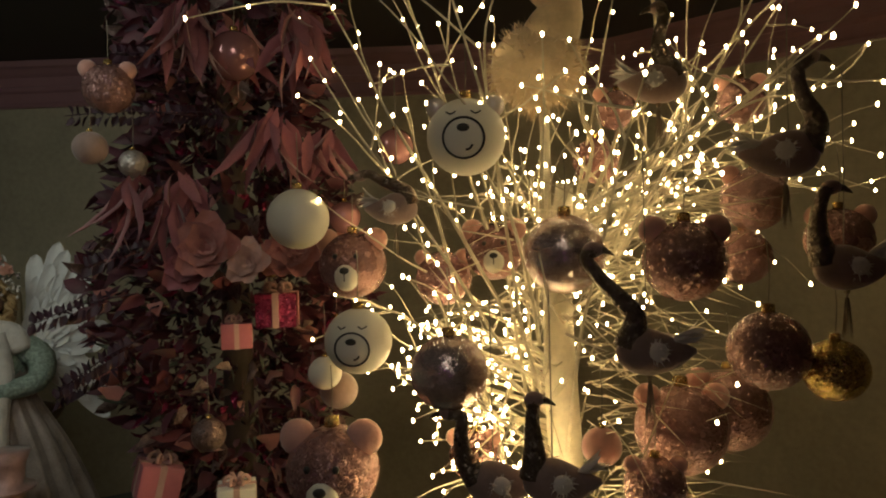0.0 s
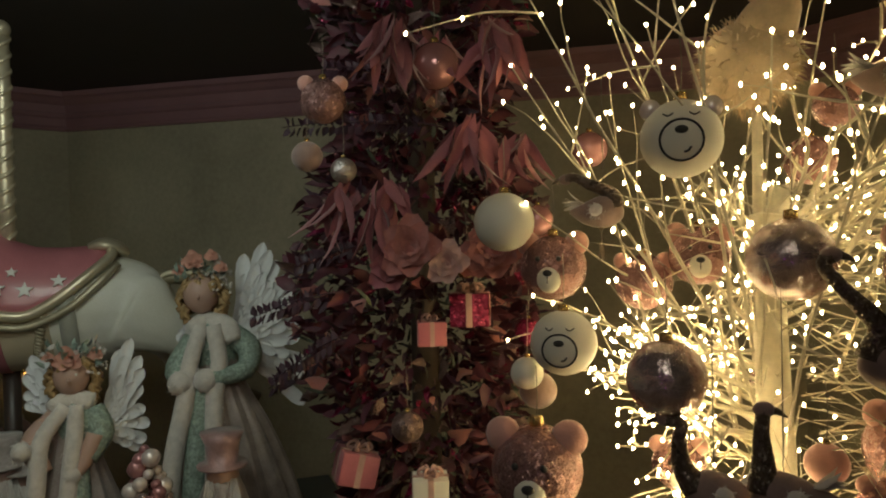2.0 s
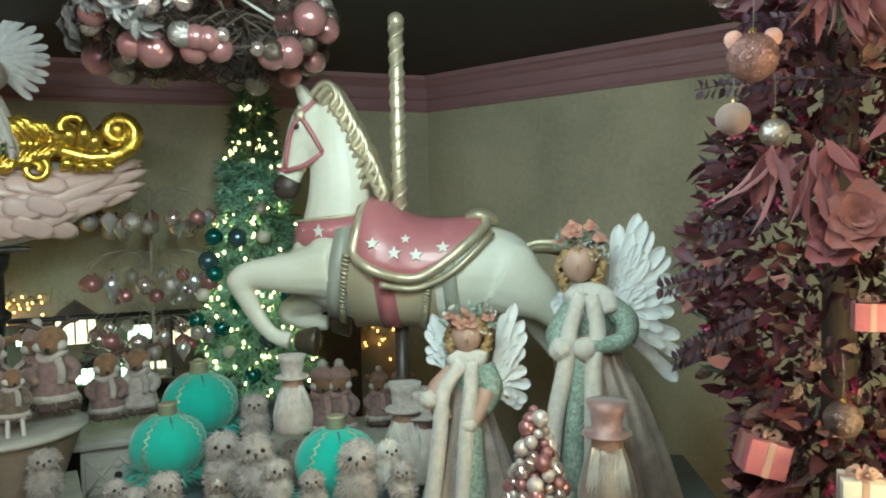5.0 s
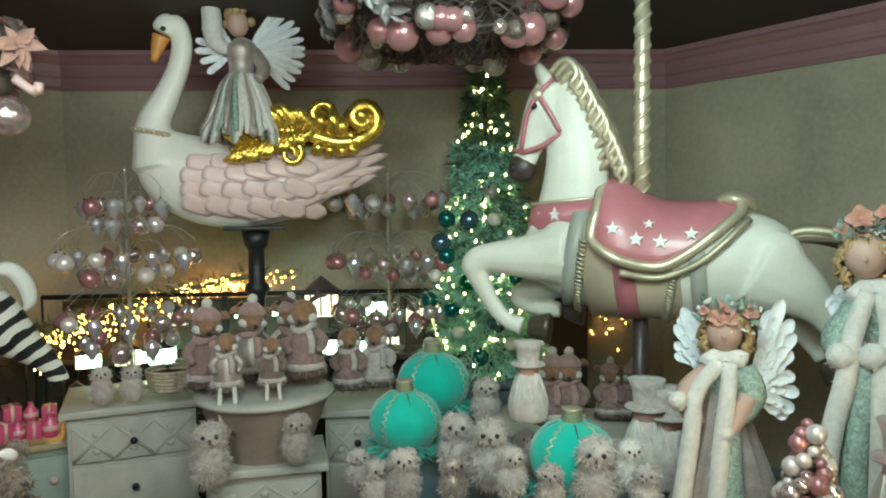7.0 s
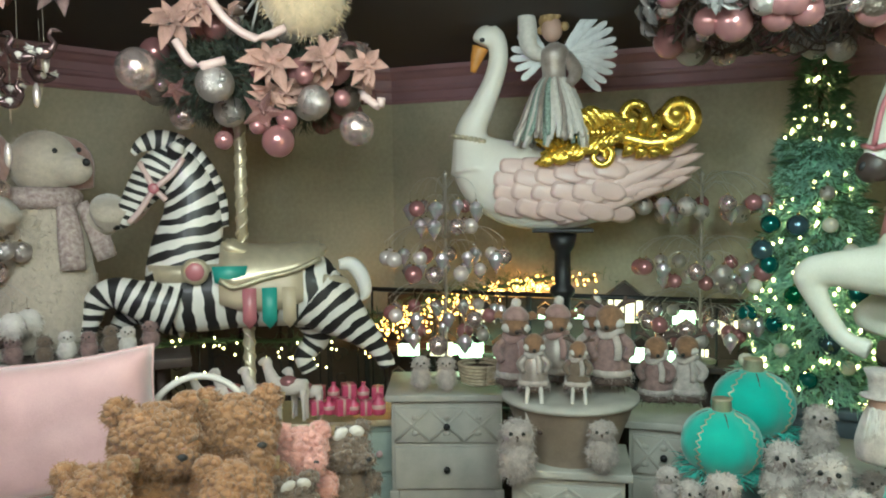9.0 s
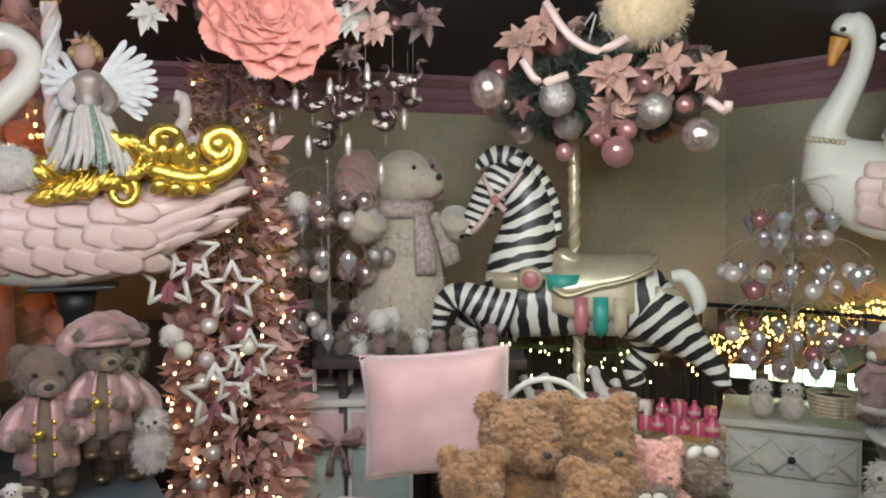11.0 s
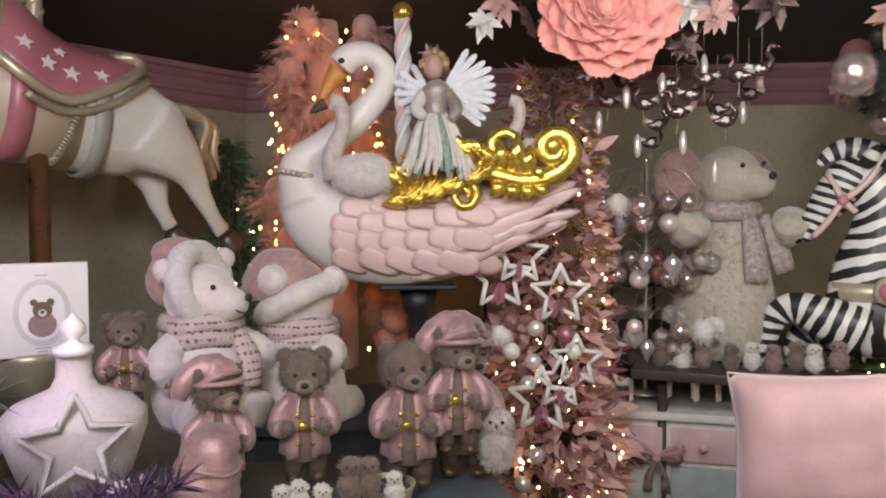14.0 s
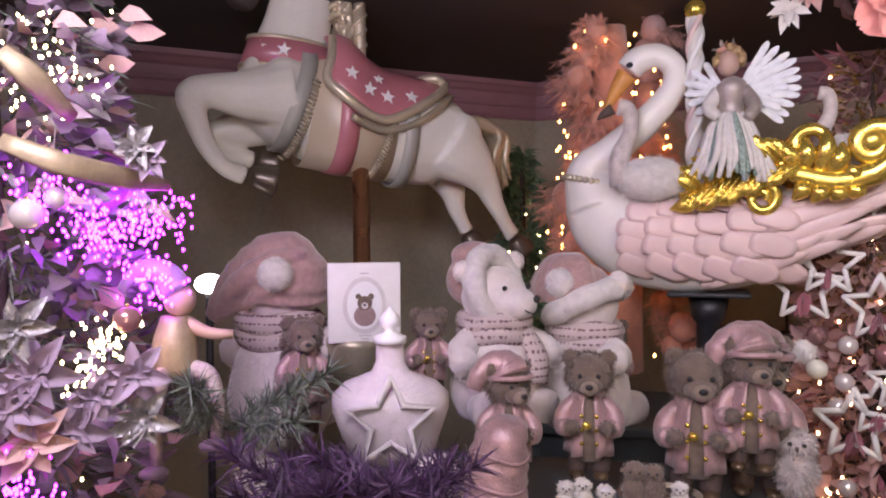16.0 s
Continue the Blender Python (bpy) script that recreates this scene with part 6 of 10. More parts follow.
part('poinsettia', bm, M['blush'], pt, 'shimmering fabric poinsettia')
bm = bmesh.new()
poinsettia(bm, (0.026, 0.349, 0.779), 0.058, (0.3, 0.9, 0.1))
part('poinsettia', bm, M['lilac'], pt, 'shimmering fabric poinsettia')
bm = bmesh.new()
tube(bm, [(0.034, 0.368, 1.126), (-0.031, 0.399, 1.098), (-0.118, 0.357, 1.085), (-0.206, 0.279, 1.080)], [0.012, 0.016, 0.016, 0.008], 8, 4, 0.3)
part('ribbon', bm, M['goldnet'], pt, 'wide taupe mesh ribbon')
bm = bmesh.new()
tube(bm, [(0.029, 0.349, 1.245), (-0.008, 0.354, 1.212), (-0.063, 0.314, 1.170)], [0.012, 0.018, 0.01], 8, 4, 0.3)
part('ribbon', bm, M['goldnet'], pt, 'wide taupe mesh ribbon')
ornament((-0.594, -1.531, 1.632), 'lilac tree baubles', 0.0221, 'pearl', 'pearly bauble on the lilac tree', 0)
ornament((-0.628, -1.526, 1.655), 'lilac tree baubles', 0.0162, 'pearl', 'pearly bauble on the lilac tree', 0)
ornament((-0.710, -1.507, 1.486), 'lilac tree baubles', 0.0191, 'rosem', 'pearly bauble on the lilac tree', 0)


def bristle_bush(at, R, n, m, label, L=0.12, flat=0.7):
    t = thing("fir_branch", at, 0, label, "fir branch")
    for b in range(7):
        a = b * 2.4
        d = Vector((math.cos(a), math.sin(a), 0.5 + 0.35 * math.sin(b * 3)))
        bm = bmesh.new()
        tube(bm, [(0, 0, 0), d * R * 0.5, d * R], 0.003, 5, 2)
        for k in range(n // 7):
            q = d * R * rnd.uniform(0.15, 1.05)
            strand(bm, q, d * 0.7 + rdir(), L * rnd.uniform(0.5, 1), 0.0016, 0.1)
        part("branch", bm, M[m], t)
    return t


bristle_bush((-0.957, -1.352, 1.177), 0.15, 1900, 'purple', 'dark purple bristly fir branch on the table', 0.07)
bristle_bush((-0.998, -1.266, 1.218), 0.11, 1300, 'purple', 'dark purple bristly fir pick', 0.06)
bristle_bush((-0.889, -1.606, 1.276), 0.17, 1700, 'greygreen', 'grey-green frosted fir branch', 0.06)


# ---- lit garland and village along the wall, behind an iron railing ----
def garland(pts, n, label, m="fir", bulb="amber", nb=200, spread=0.05):
    t = thing("garland", pts[0], 0, label, "garland")
    o0 = Vector(pts[0])
    line = [Vector(q[:3]) for q in spline(pts, 12)]
    bm, bb = bmesh.new(), bmesh.new()
    tube(bm, [p - o0 for p in line], 0.012, 6, 1)
    for k in range(n):
        p = line[rnd.randrange(len(line))] - o0 + rdir() * spread * 0.6
        for _ in range(4):
            strand(bm, p, rdir(), 0.05, 0.002, 0.1)
    for k in range(nb):
        p = line[rnd.randrange(len(line))] - o0
        bulbs(bb, p + Vector((rnd.uniform(-0.04, 0.04), rnd.uniform(-0.04, 0.04), -abs(rnd.gauss(0, 1)) * 0.09 + 0.02)), 0.0042)
    tagged(part("foliage", bm, M[m], t), kind="stuff")
    tagged(part("bulbs", bb, M[bulb], t, "small amber bulbs"), kind="stuff")


def railing(a, b, z0, z1, n):
    """Wrought-iron railing with scrolls between two points."""
    t = thing("iron_railing", (a[0], a[1], z0), 0, "black wrought-iron railing with scrolls", "railing", "iron railings")
    A, B = Vector((0, 0, 0)), Vector((b[0] - a[0], b[1] - a[1], 0))
    H = z1 - z0
    for z in (0.02, H):
        bm = bmesh.new()
        tube(bm, [A + Vector((0, 0, z)), B + Vector((0, 0, z))], 0.012, 6, 1)
        part("rail", bm, M["black"], t)
    d = B.normalized()
    for k in range(n + 1):
        p = A.lerp(B, k / n)
        bm = bmesh.new()
        tube(bm, [p, p + Vector((0, 0, H))], 0.006, 6, 1)
        part("baluster", bm, M["black"], t)
        if k < n:
            q = A.lerp(B, (k + 0.5) / n)
            bm = bmesh.new()
            for s in (-1, 1):
                pts = []
                for i in range(15):
                    an, rr = i * 0.55, 0.05 * (1 - i / 17)
                    pts.append(q + d * (rr * math.cos(an) * s) + Vector((0, 0, H * 0.5 + s * (0.06 + rr * math.sin(an)))))
                tube(bm, pts, 0.004, 5, 1)
            part("scroll", bm, M["black"], t)
    if z0 > 0:
        for p in (A, B):
            bm = bmesh.new()
            tube(bm, [p + Vector((0, 0, -z0)), p + Vector((0, 0, 0.02))], 0.014, 6, 1)
            part("foot_post", bm, M["black"], t)


def lit_house(at, s, rz, m, label):
    t = thing("lit_house", at, rz, label, "miniature house", "lit miniature houses")
    bm = bmesh.new()
    box(bm, (0, 0, 0.35 * s), (s, s * 0.7, 0.7 * s), bevel=0.01 * s)
    part("wall", bm, M[m], t, "glowing translucent wall")
    bm = bmesh.new()
    plate(bm, [(-0.6 * s, 0.68 * s), (0.6 * s, 0.68 * s), (0, 1.15 * s)], 0.8 * s)
    part("roof", bm, M["dark"], t, smooth=False)
    for k in (-1, 0, 1):
        bm = bmesh.new()
        box(bm, (k * 0.3 * s, -0.36 * s, 0.35 * s), (0.05 * s, 0.02 * s, 0.66 * s))
        part("mullion", bm, M["dark"], t, smooth=False)


garland([(-4.187, 0.455, 0.987), (-4.173, 0.787, 1.094), (-4.099, 1.206, 1.177), (-4.032, 1.503, 1.220), (-3.857, 1.842, 1.219), (-3.591, 2.327, 1.205), (-2.899, 3.072, 0.966)], 700, 'dark fir garland with many amber bulbs along the railing', nb=950, spread=0.085)
garland([(-4.034, -0.705, 0.956), (-4.171, -0.318, 0.948), (-4.219, 0.036, 0.920), (-4.223, 0.454, 0.945)], 120, 'sparse dark garland with warm bulbs under the wall', bulb='coolb', nb=60)


def dark_backing(a, b, z1, label):
    """A dark panel before the wall, put in for the darkness beyond the railing."""
    d = Vector((b[0] - a[0], b[1] - a[1], 0))
    L = d.length
    t = thing("display_screen", (*a, 0.0), math.degrees(math.atan2(d.y, d.x)), label, "display screen", "display screens")
    bm = bmesh.new()
    box(bm, (L / 2, 0, z1 / 2), (L, 0.04, z1), bevel=0.004)
    part("panel", bm, M["dark"], t)
    for k in range(5):
        bm = bmesh.new()
        box(bm, (L * (k + 0.5) / 5, -0.0, z1 / 2), (0.03, 0.056, z1 + 0.02), bevel=0.003)
        part("stile", bm, M["black"], t)


# added dark sheets in place of the unlit space behind the railings
dark_backing((-4.46, 0.62), (-2.95, 2.85), 1.12, "dark panel standing for the darkness behind the lit garland")
dark_backing((-4.5, -0.45), (-4.5, 0.6), 1.0, "dark panel standing for the darkness under the plaster wall")
dark_backing((-3.55, -2.5), (-4.45, -0.55), 1.12, "dark panel standing for the darkness beside the shelves")
railing((-4.3, 0.5), (-3.05, 2.35), 0.55, 1.16, 9)
railing((-4.3, -1.0), (-4.3, 0.42), 0.5, 1.0, 7)
railing((-3.65, -2.0), (-4.2, -0.9), 0.6, 1.3, 6)

lit_house((-4.024, 0.630, 0.851), 0.09, 78.1, 'villagew', 'small glowing paper house in the village display')
lit_house((-3.995, 0.756, 0.878), 0.05, 76.1, 'village', 'small glowing paper house in the village display')
lit_house((-3.938, 0.964, 0.862), 0.09, 72.7, 'village', 'small glowing paper house in the village display')
lit_house((-3.920, 1.019, 1.021), 0.09, 71.8, 'villagew', 'small glowing paper house in the village display')
lit_house((-3.816, 1.298, 1.038), 0.07, 67.2, 'village', 'small glowing paper house in the village display')
lit_house((-3.741, 1.463, 1.041), 0.07, 64.3, 'village', 'small glowing paper house in the village display')
lit_house((-3.647, 1.645, 1.033), 0.17, 61.1, 'villagew', 'small glowing paper house in the village display')
lit_house((-3.504, 1.882, 1.030), 0.1, 56.7, 'village', 'small glowing paper house in the village display')
lit_house((-3.395, 2.038, 0.993), 0.1, 53.8, 'villagew', 'small glowing paper house in the village display')
lit_house((-4.033, 0.586, 0.721), 0.06, 78.8, 'villagew', 'small glowing paper house in the village display')
single('village_shelf', (lambda bm: (box(bm, (0, 0, 0), (2.3, 0.3, 0.03), bevel=0.005), bm)[1])(bmesh.new()), M['dark'], 'dark shelf that carries the lit village', 'shelf', (-3.831, 1.413, 0.84), 55)


VR = random.Random(21)
for k in range(15):
    f = (k + VR.uniform(0.1, 0.9)) / 15
    lit_house((-4.02 + 0.62 * f + VR.uniform(-0.03, 0.03), 0.62 + 1.4 * f, 0.856), VR.uniform(0.06, 0.11), 78 - 24 * f + VR.uniform(-20, 20), VR.choice(("village", "village", "villagew")), "small glowing paper house in the village display")


# ---- furniture ----
def drawer_front(parent, c, w, h, m, knob="black", lattice=True, proud=0.012):
    x, y, z = c
    bm = bmesh.new()
    box(bm, (x, y, z), (w, 0.02, h), bevel=0.004)
    d = part("drawer", bm, M[m], parent)
    if lattice:
        n = max(2, int(w / h * 1.1))
        for k in range(n):
            for s in (-1, 1):
                bm = bmesh.new()
                x0 = x - w / 2 + w * (k + 0.5) / n
                tube(bm, [(x0 - s * w / n * 0.48, y - 0.011, z - h * 0.45), (x0 + s * w / n * 0.48, y - 0.011, z + h * 0.45)], 0.006, 6, 1)
                part("lattice_bar", bm, M[m], d)
        for k in range(3):
            for q in (-1, 1):
                bm = bmesh.new()
                ell(bm, (x + (k - 1) * w * 0.3, y - 0.012, z + q * h * 0.22), (0.016, 0.006, 0.012), 8, 6)
                part("carved_boss", bm, M[m], d)
    bm = bmesh.new()
    lathe(bm, [(0.004, 0), (0.005, 0.012), (0.014, 0.018), (0.014, 0.026), (0.004, 0.03)], seg=12)
    bmesh.ops.transform(bm, matrix=Matrix.Translation((x, y - 0.01, z)) @ pose(0, 0, 0, 90), verts=bm.verts)
    part("knob", bm, M[knob], d, "round dark knob")
    return d


def drawer_cabinet(at, rz, w, dep, h, label, m="greywash", rows=((0.17, True), (0.2, False)), cols=1, top="greywash", front="greywash", knob="black", low=None):
    t = thing("drawer_cabinet", at, rz, label, "cabinet", "cabinets")
    bm = bmesh.new()
    box(bm, (0, dep / 2, h / 2), (w, dep, h), bevel=0.006)
    part("body", bm, M[m], t)
    bm = bmesh.new()
    box(bm, (0, dep / 2 - 0.008, h + 0.012), (w + 0.05, dep + 0.04, 0.03), bevel=0.006)
    part("top", bm, M[top], t)
    z = h - 0.02
    for hh, lat in rows:
        for c in range(cols):
            drawer_front(t, (-w / 2 + w * (c + 0.5) / cols, -0.006, z - hh / 2), w / cols - 0.03, hh - 0.02, front if hh < 0.3 or not low else low, knob, lat)
        z -= hh
    for s in (-1, 1):
        bm = bmesh.new()
        box(bm, (s * (w / 2 - 0.012), -0.004, z / 2), (0.04, 0.02, z), bevel=0.004)
        part("stile", bm, M[m], t)
    return t


def display_table(at, rz, w, dep, h, label, m="bluegrey"):
    t = thing("display_table", at, rz, label, "table", "display tables")
    bm = bmesh.new()
    box(bm, (0, 0, h - 0.02), (w, dep, 0.04), bevel=0.01)
    part("tabletop", bm, M[m], t)
    bm = bmesh.new()
    box(bm, (0, 0, h - 0.1), (w - 0.06, dep - 0.06, 0.12), bevel=0.004)
    part("apron", bm, M[m], t)
    for a in (-1, 1):
        for b in (-1, 1):
            bm = bmesh.new()
            tube(bm, [(a * (w / 2 - 0.05), b * (dep / 2 - 0.05), 0), (a * (w / 2 - 0.05), b * (dep / 2 - 0.05), h - 0.1)], [0.018, 0.028], 10, 1)
            part("leg", bm, M[m], t)
    return t


M["greywash"] = mat("grey_white_washed_wood", (0.44, 0.42, 0.38), 0.6, var=0.2, scale=9, bump=0.25)
M["bluegrey"] = mat("blue_grey_painted_wood", (0.09, 0.115, 0.135), 0.5, var=0.25, scale=9, bump=0.2)
M["shabby"] = mat("shabby_white_wood", (0.60, 0.57, 0.53), 0.6, var=0.2, scale=12, bump=0.25)
M["shabbypink"] = mat("shabby_pink_wood", (0.56, 0.38, 0.39), 0.6, var=0.2, scale=12, bump=0.2)
M["mint"] = mat("mint_washed_wood", (0.30, 0.36, 0.33), 0.6, var=0.2, scale=12, bump=0.2)
M["bowl"] = mat("beige_brown_wood", (0.24, 0.19, 0.15), 0.6, var=0.25, scale=12, bump=0.25)

drawer_cabinet((-3.379, 0.665, 0), 75.0, 0.47, 0.4, 0.784, 'grey-white carved drawer cabinet with round dark knobs')
drawer_cabinet((-2.897, 1.402, 0), 58.6, 0.26, 0.4, 0.741, 'grey-white carved cabinet with a narrow drawer')
drawer_cabinet((-2.797, 0.956, 0), 65.4, 0.40, 0.3, 0.635, 'low grey-white carved chest with one drawer', rows=((0.16, True),))
drawer_cabinet((-3.130, -1.019, 0), -256.6, 0.5, 0.35, 0.889, 'shabby white cabinet with pink drawers and mint doors', 'shabby', ((0.14, False), (0.5, False)), 2, 'shabby', 'shabbypink', 'shabbypink', low='mint')
drawer_cabinet((-3.570, 0.135, 0), 83.5, 0.8, 0.35, 0.654, 'mint and pink washed cabinet with a gilded edge', 'mint', ((0.2, False), (0.22, False)), 3, 'champ', 'mint', 'shabbypink')
tb = thing('half_moon_table', (-2.950, 1.032, 0), 65.3, 'beige wooden bowl-shaped half-moon table with a pale rim', 'table')
bm = bmesh.new()
lathe(bm, [(0.12, 0.443), (0.14, 0.593), (0.20, 0.773), (0.235, 0.863), (0.24, 0.878)], seg=28)
part('bowl', bm, M['bowl'], tb)
bm = bmesh.new()
lathe(bm, [(0.2, 0.877), (0.255, 0.877), (0.258, 0.893), (0.2, 0.897)], seg=28)
part('rim', bm, M['greywash'], tb)
bm = bmesh.new()
lathe(bm, [(0.17, 0), (0.17, 0.03), (0.06, 0.06), (0.05, 0.393), (0.12, 0.445)], seg=20)
part('pedestal', bm, M['greywash'], tb)
TT = (-2.193, -1.385, 0.921)
display_table((-1.75, -1.75, 0), -50, 1.35, 0.75, TT[2] - 0.02, "blue-grey painted display table under the teddy bears")
display_table((-1.25, -1.45, 0), -35, 0.55, 0.5, 0.92, "dark display table under the jar and fir branches")
display_table((-1.45, 1.95, 0), 32, 1.3, 0.9, 0.66, "dark display table under angels and velvet balls", "bluegrey")
display_table((-2.25, 1.5, 0), 50, 0.5, 0.6, 0.70, "dark display table under teal velvet balls", "bluegrey")
display_table((-3.1, 2.15, 0), 50, 0.6, 0.5, 0.78, "dark display table under the green tree", "bluegrey")
display_table((-1.92, -0.3, 0), 90, 0.9, 0.5, 0.92, "shabby white table under the pillow and bears", "shabby")
display_table((0.1, 1.2, 0), 0, 0.8, 0.7, 0.71, "dark display table under the twig tree")
display_table((-2.72, -2.22, 0), -50, 0.7, 0.6, 0.9, "dark display table behind the bears")
display_table((-2.85, -2.75, 0), -45, 0.4, 0.4, 1.0, "small dark table under the fir tree")

# ---- ornament stands ----

ball_stand((-3.495, 0.696, 0.852), 0.878, ((0.817, 0.15, 9), (0.743, 0.11, 7), (0.547, 0.16, 9), (0.265, 0.17, 9), (0.608, 0.26, 14), (0.363, 0.24, 13)), 'silver wire stand hung with iridescent glass ornaments', ('irid', 'irid', 'mirror', 'irid', 'rose', 'pearl', 'irid'), 10, 1)
ball_stand((-3.240, 1.791, 0.906), 0.817, ((0.777, 0.26, 13), (0.737, 0.16, 8), (0.435, 0.16, 9), (0.198, 0.16, 9), (0.500, 0.26, 14), (0.263, 0.24, 13)), 'silver wire stand hung with rose and mirror baubles', ('rose', 'mirror', 'irid', 'mirror', 'silver', 'irid'), 10, 2)
ball_stand((-3.238, -1.122, 0.950), 0.878, ((0.800, 0.17, 12), (0.733, 0.12, 8), (0.531, 0.15, 9), (0.273, 0.16, 9), (0.587, 0.23, 13), (0.352, 0.25, 14)), 'dark wire stand hung with pink and silver ornaments', ('rose', 'silver', 'mirror', 'pearl', 'mirror', 'puff', 'irid'), 10, 3)



# ---- dolls, plush toys and small goods ----
M.update(
    satin=mat("champagne_satin", (0.34, 0.285, 0.255), 0.36, 0.3, var=0.4, scale=18, bump=0.9, sheen=0.3, coat=0.1),
    mintcloth=mat("mint_brocade", (0.27, 0.34, 0.29), 0.6, 0.15, var=0.5, scale=90, bump=0.9),
    furtrim=mat("white_fur_trim", (0.60, 0.56, 0.52), 0.95, var=0.15, scale=50, bump=0.6, sheen=0.5),
    porcelain=mat("porcelain_doll_skin", (0.47, 0.31, 0.25), 0.5, var=0.06, bump=0.02),
    curls=mat("golden_curls", (0.36, 0.24, 0.11), 0.5, var=0.4, scale=60, bump=0.5),
    wing=mat("white_feather_wing", (0.74, 0.75, 0.77), 0.7, var=0.1, scale=40, bump=0.3, sheen=0.3),
    coral=mat("coral_silk_rose", (0.50, 0.26, 0.20), 0.7, var=0.2, scale=20),
    bigrose=mat("coral_pink_paper_rose", (0.80, 0.36, 0.31), 0.75, var=0.15, scale=10, per=0.15, sheen=0.3),
    brownfur=mat("brown_teddy_fur", (0.15, 0.108, 0.078), 0.95, var=0.3, scale=40, bump=0.8, sheen=0.4),
    tanfur=mat("tan_teddy_fur", (0.28, 0.15, 0.068), 0.95, var=0.4, scale=40, bump=0.8, sheen=0.4, per=0.15),
    pinksatin=mat("pink_satin_jacket", (0.38, 0.235, 0.23), 0.4, 0.2, var=0.45, scale=22, bump=0.9, sheen=0.3),
    plushw=mat("white_plush", (0.66, 0.59, 0.55), 0.95, var=0.1, scale=50, bump=0.5, sheen=0.6),
    plushpink=mat("dusty_pink_fleece", (0.36, 0.225, 0.205), 0.95, var=0.25, scale=50, bump=0.5, sheen=0.5),
    knit=mat("nordic_knit_wool", (0.20, 0.13, 0.13), 0.95, var=0.55, scale=60, bump=0.8, col2=(0.60, 0.52, 0.48)),
    greyfur=mat("grey_white_fluff", (0.46, 0.40, 0.37), 0.95, var=0.3, scale=40, bump=0.6, sheen=0.4, per=0.2),
    tealvelvet=mat("teal_velvet", (0.05, 0.46, 0.36), 0.85, var=0.12, scale=20, bump=0.2, sheen=0.5),
    tealfluff=mat("teal_marabou", (0.09, 0.44, 0.37), 0.9, var=0.25, scale=30, sheen=0.4, per=0.2),
    foxmetal=mat("dark_rose_glass", (0.14, 0.09, 0.09), 0.2, 0.7, var=0.3, scale=20),
    foxface=mat("fox_face_wool", (0.34, 0.26, 0.22), 0.95, var=0.5, scale=18, bump=0.6),
    foxpink=mat("dusky_pink_wool", (0.24, 0.155, 0.145), 0.95, var=0.35, scale=50, bump=0.6, sheen=0.3),
    foxdark=mat("dark_brown_wool", (0.09, 0.06, 0.05), 0.95, var=0.3, scale=50, bump=0.6),
    sequin=mat("pink_sequin_cushion", (0.50, 0.31, 0.30), 0.6, 0.0, var=0.2, scale=9, bump=0.5, sheen=0.6, fine=420),
    wicker=mat("pale_wicker", (0.42, 0.35, 0.25), 0.8, var=0.3, scale=60, bump=0.6),
    hotpink=mat("hot_pink_gloss", (0.52, 0.07, 0.16), 0.3, var=0.2, scale=20, coat=0.4),
    jar=mat("frosted_white_glitter_jar", (0.62, 0.55, 0.55), 0.5, var=0.12, scale=40, glitter=0.3),
    muzzlefur=mat("pale_brown_muzzle_fur", (0.24, 0.18, 0.13), 0.95, var=0.25, scale=60, bump=0.6, sheen=0.3),
    bootbronze=mat("bronze_boot_lacquer", (0.13, 0.085, 0.045), 0.28, 0.5, var=0.3, scale=25, bump=0.1, coat=0.3),
    foxtan=mat("tan_fox_wool", (0.24, 0.13, 0.07), 0.95, var=0.35, scale=50, bump=0.6, sheen=0.3),
    walrus=mat("cream_curly_plush", (0.50, 0.44, 0.36), 0.95, var=0.15, scale=45, bump=0.8, sheen=0.5),
)


def nordic_mat():
    """Knitted wool with rows of small figures round the scarf."""
    m = mat("nordic_knit_wool_rows", (0.5, 0.42, 0.39), 0.95, bump=0.8, scale=60)
    nt = m.node_tree
    tc = nt.nodes.new("ShaderNodeTexCoord")
    mp = nt.nodes.new("ShaderNodeMapping")
    mp.inputs["Scale"].default_value = (1, 1, 1.4)
    nt.links.new(tc.outputs["Object"], mp.inputs["Vector"])
    vo = nt.nodes.new("ShaderNodeTexVoronoi")
    vo.distance, vo.inputs["Scale"].default_value, vo.inputs["Randomness"].default_value = "MANHATTAN", 75, 0.25
    wv = nt.nodes.new("ShaderNodeTexWave")
    wv.bands_direction, wv.inputs["Scale"].default_value, wv.inputs["Distortion"].default_value = "Z", 16, 0.6
    nt.links.new(mp.outputs[0], vo.inputs["Vector"])
    nt.links.new(tc.outputs["Object"], wv.inputs["Vector"])
    mu = nt.nodes.new("ShaderNodeMath")
    mu.operation = "MULTIPLY_ADD"
    mu.inputs[1].default_value = 0.8
    nt.links.new(vo.outputs["Distance"], mu.inputs[0])
    nt.links.new(wv.outputs["Fac"], mu.inputs[2])
    rp = nt.nodes.new("ShaderNodeValToRGB")
    rp.color_ramp.elements[0].position, rp.color_ramp.elements[0].color = 0.55, (0.16, 0.10, 0.105, 1)
    rp.color_ramp.elements[1].position, rp.color_ramp.elements[1].color = 0.8, (0.52, 0.43, 0.40, 1)
    nt.links.new(mu.outputs[0], rp.inputs[0])
    nt.links.new(rp.outputs[0], nt.nodes["Principled BSDF"].inputs["Base Color"])
    return m


M["nordic"] = nordic_mat()


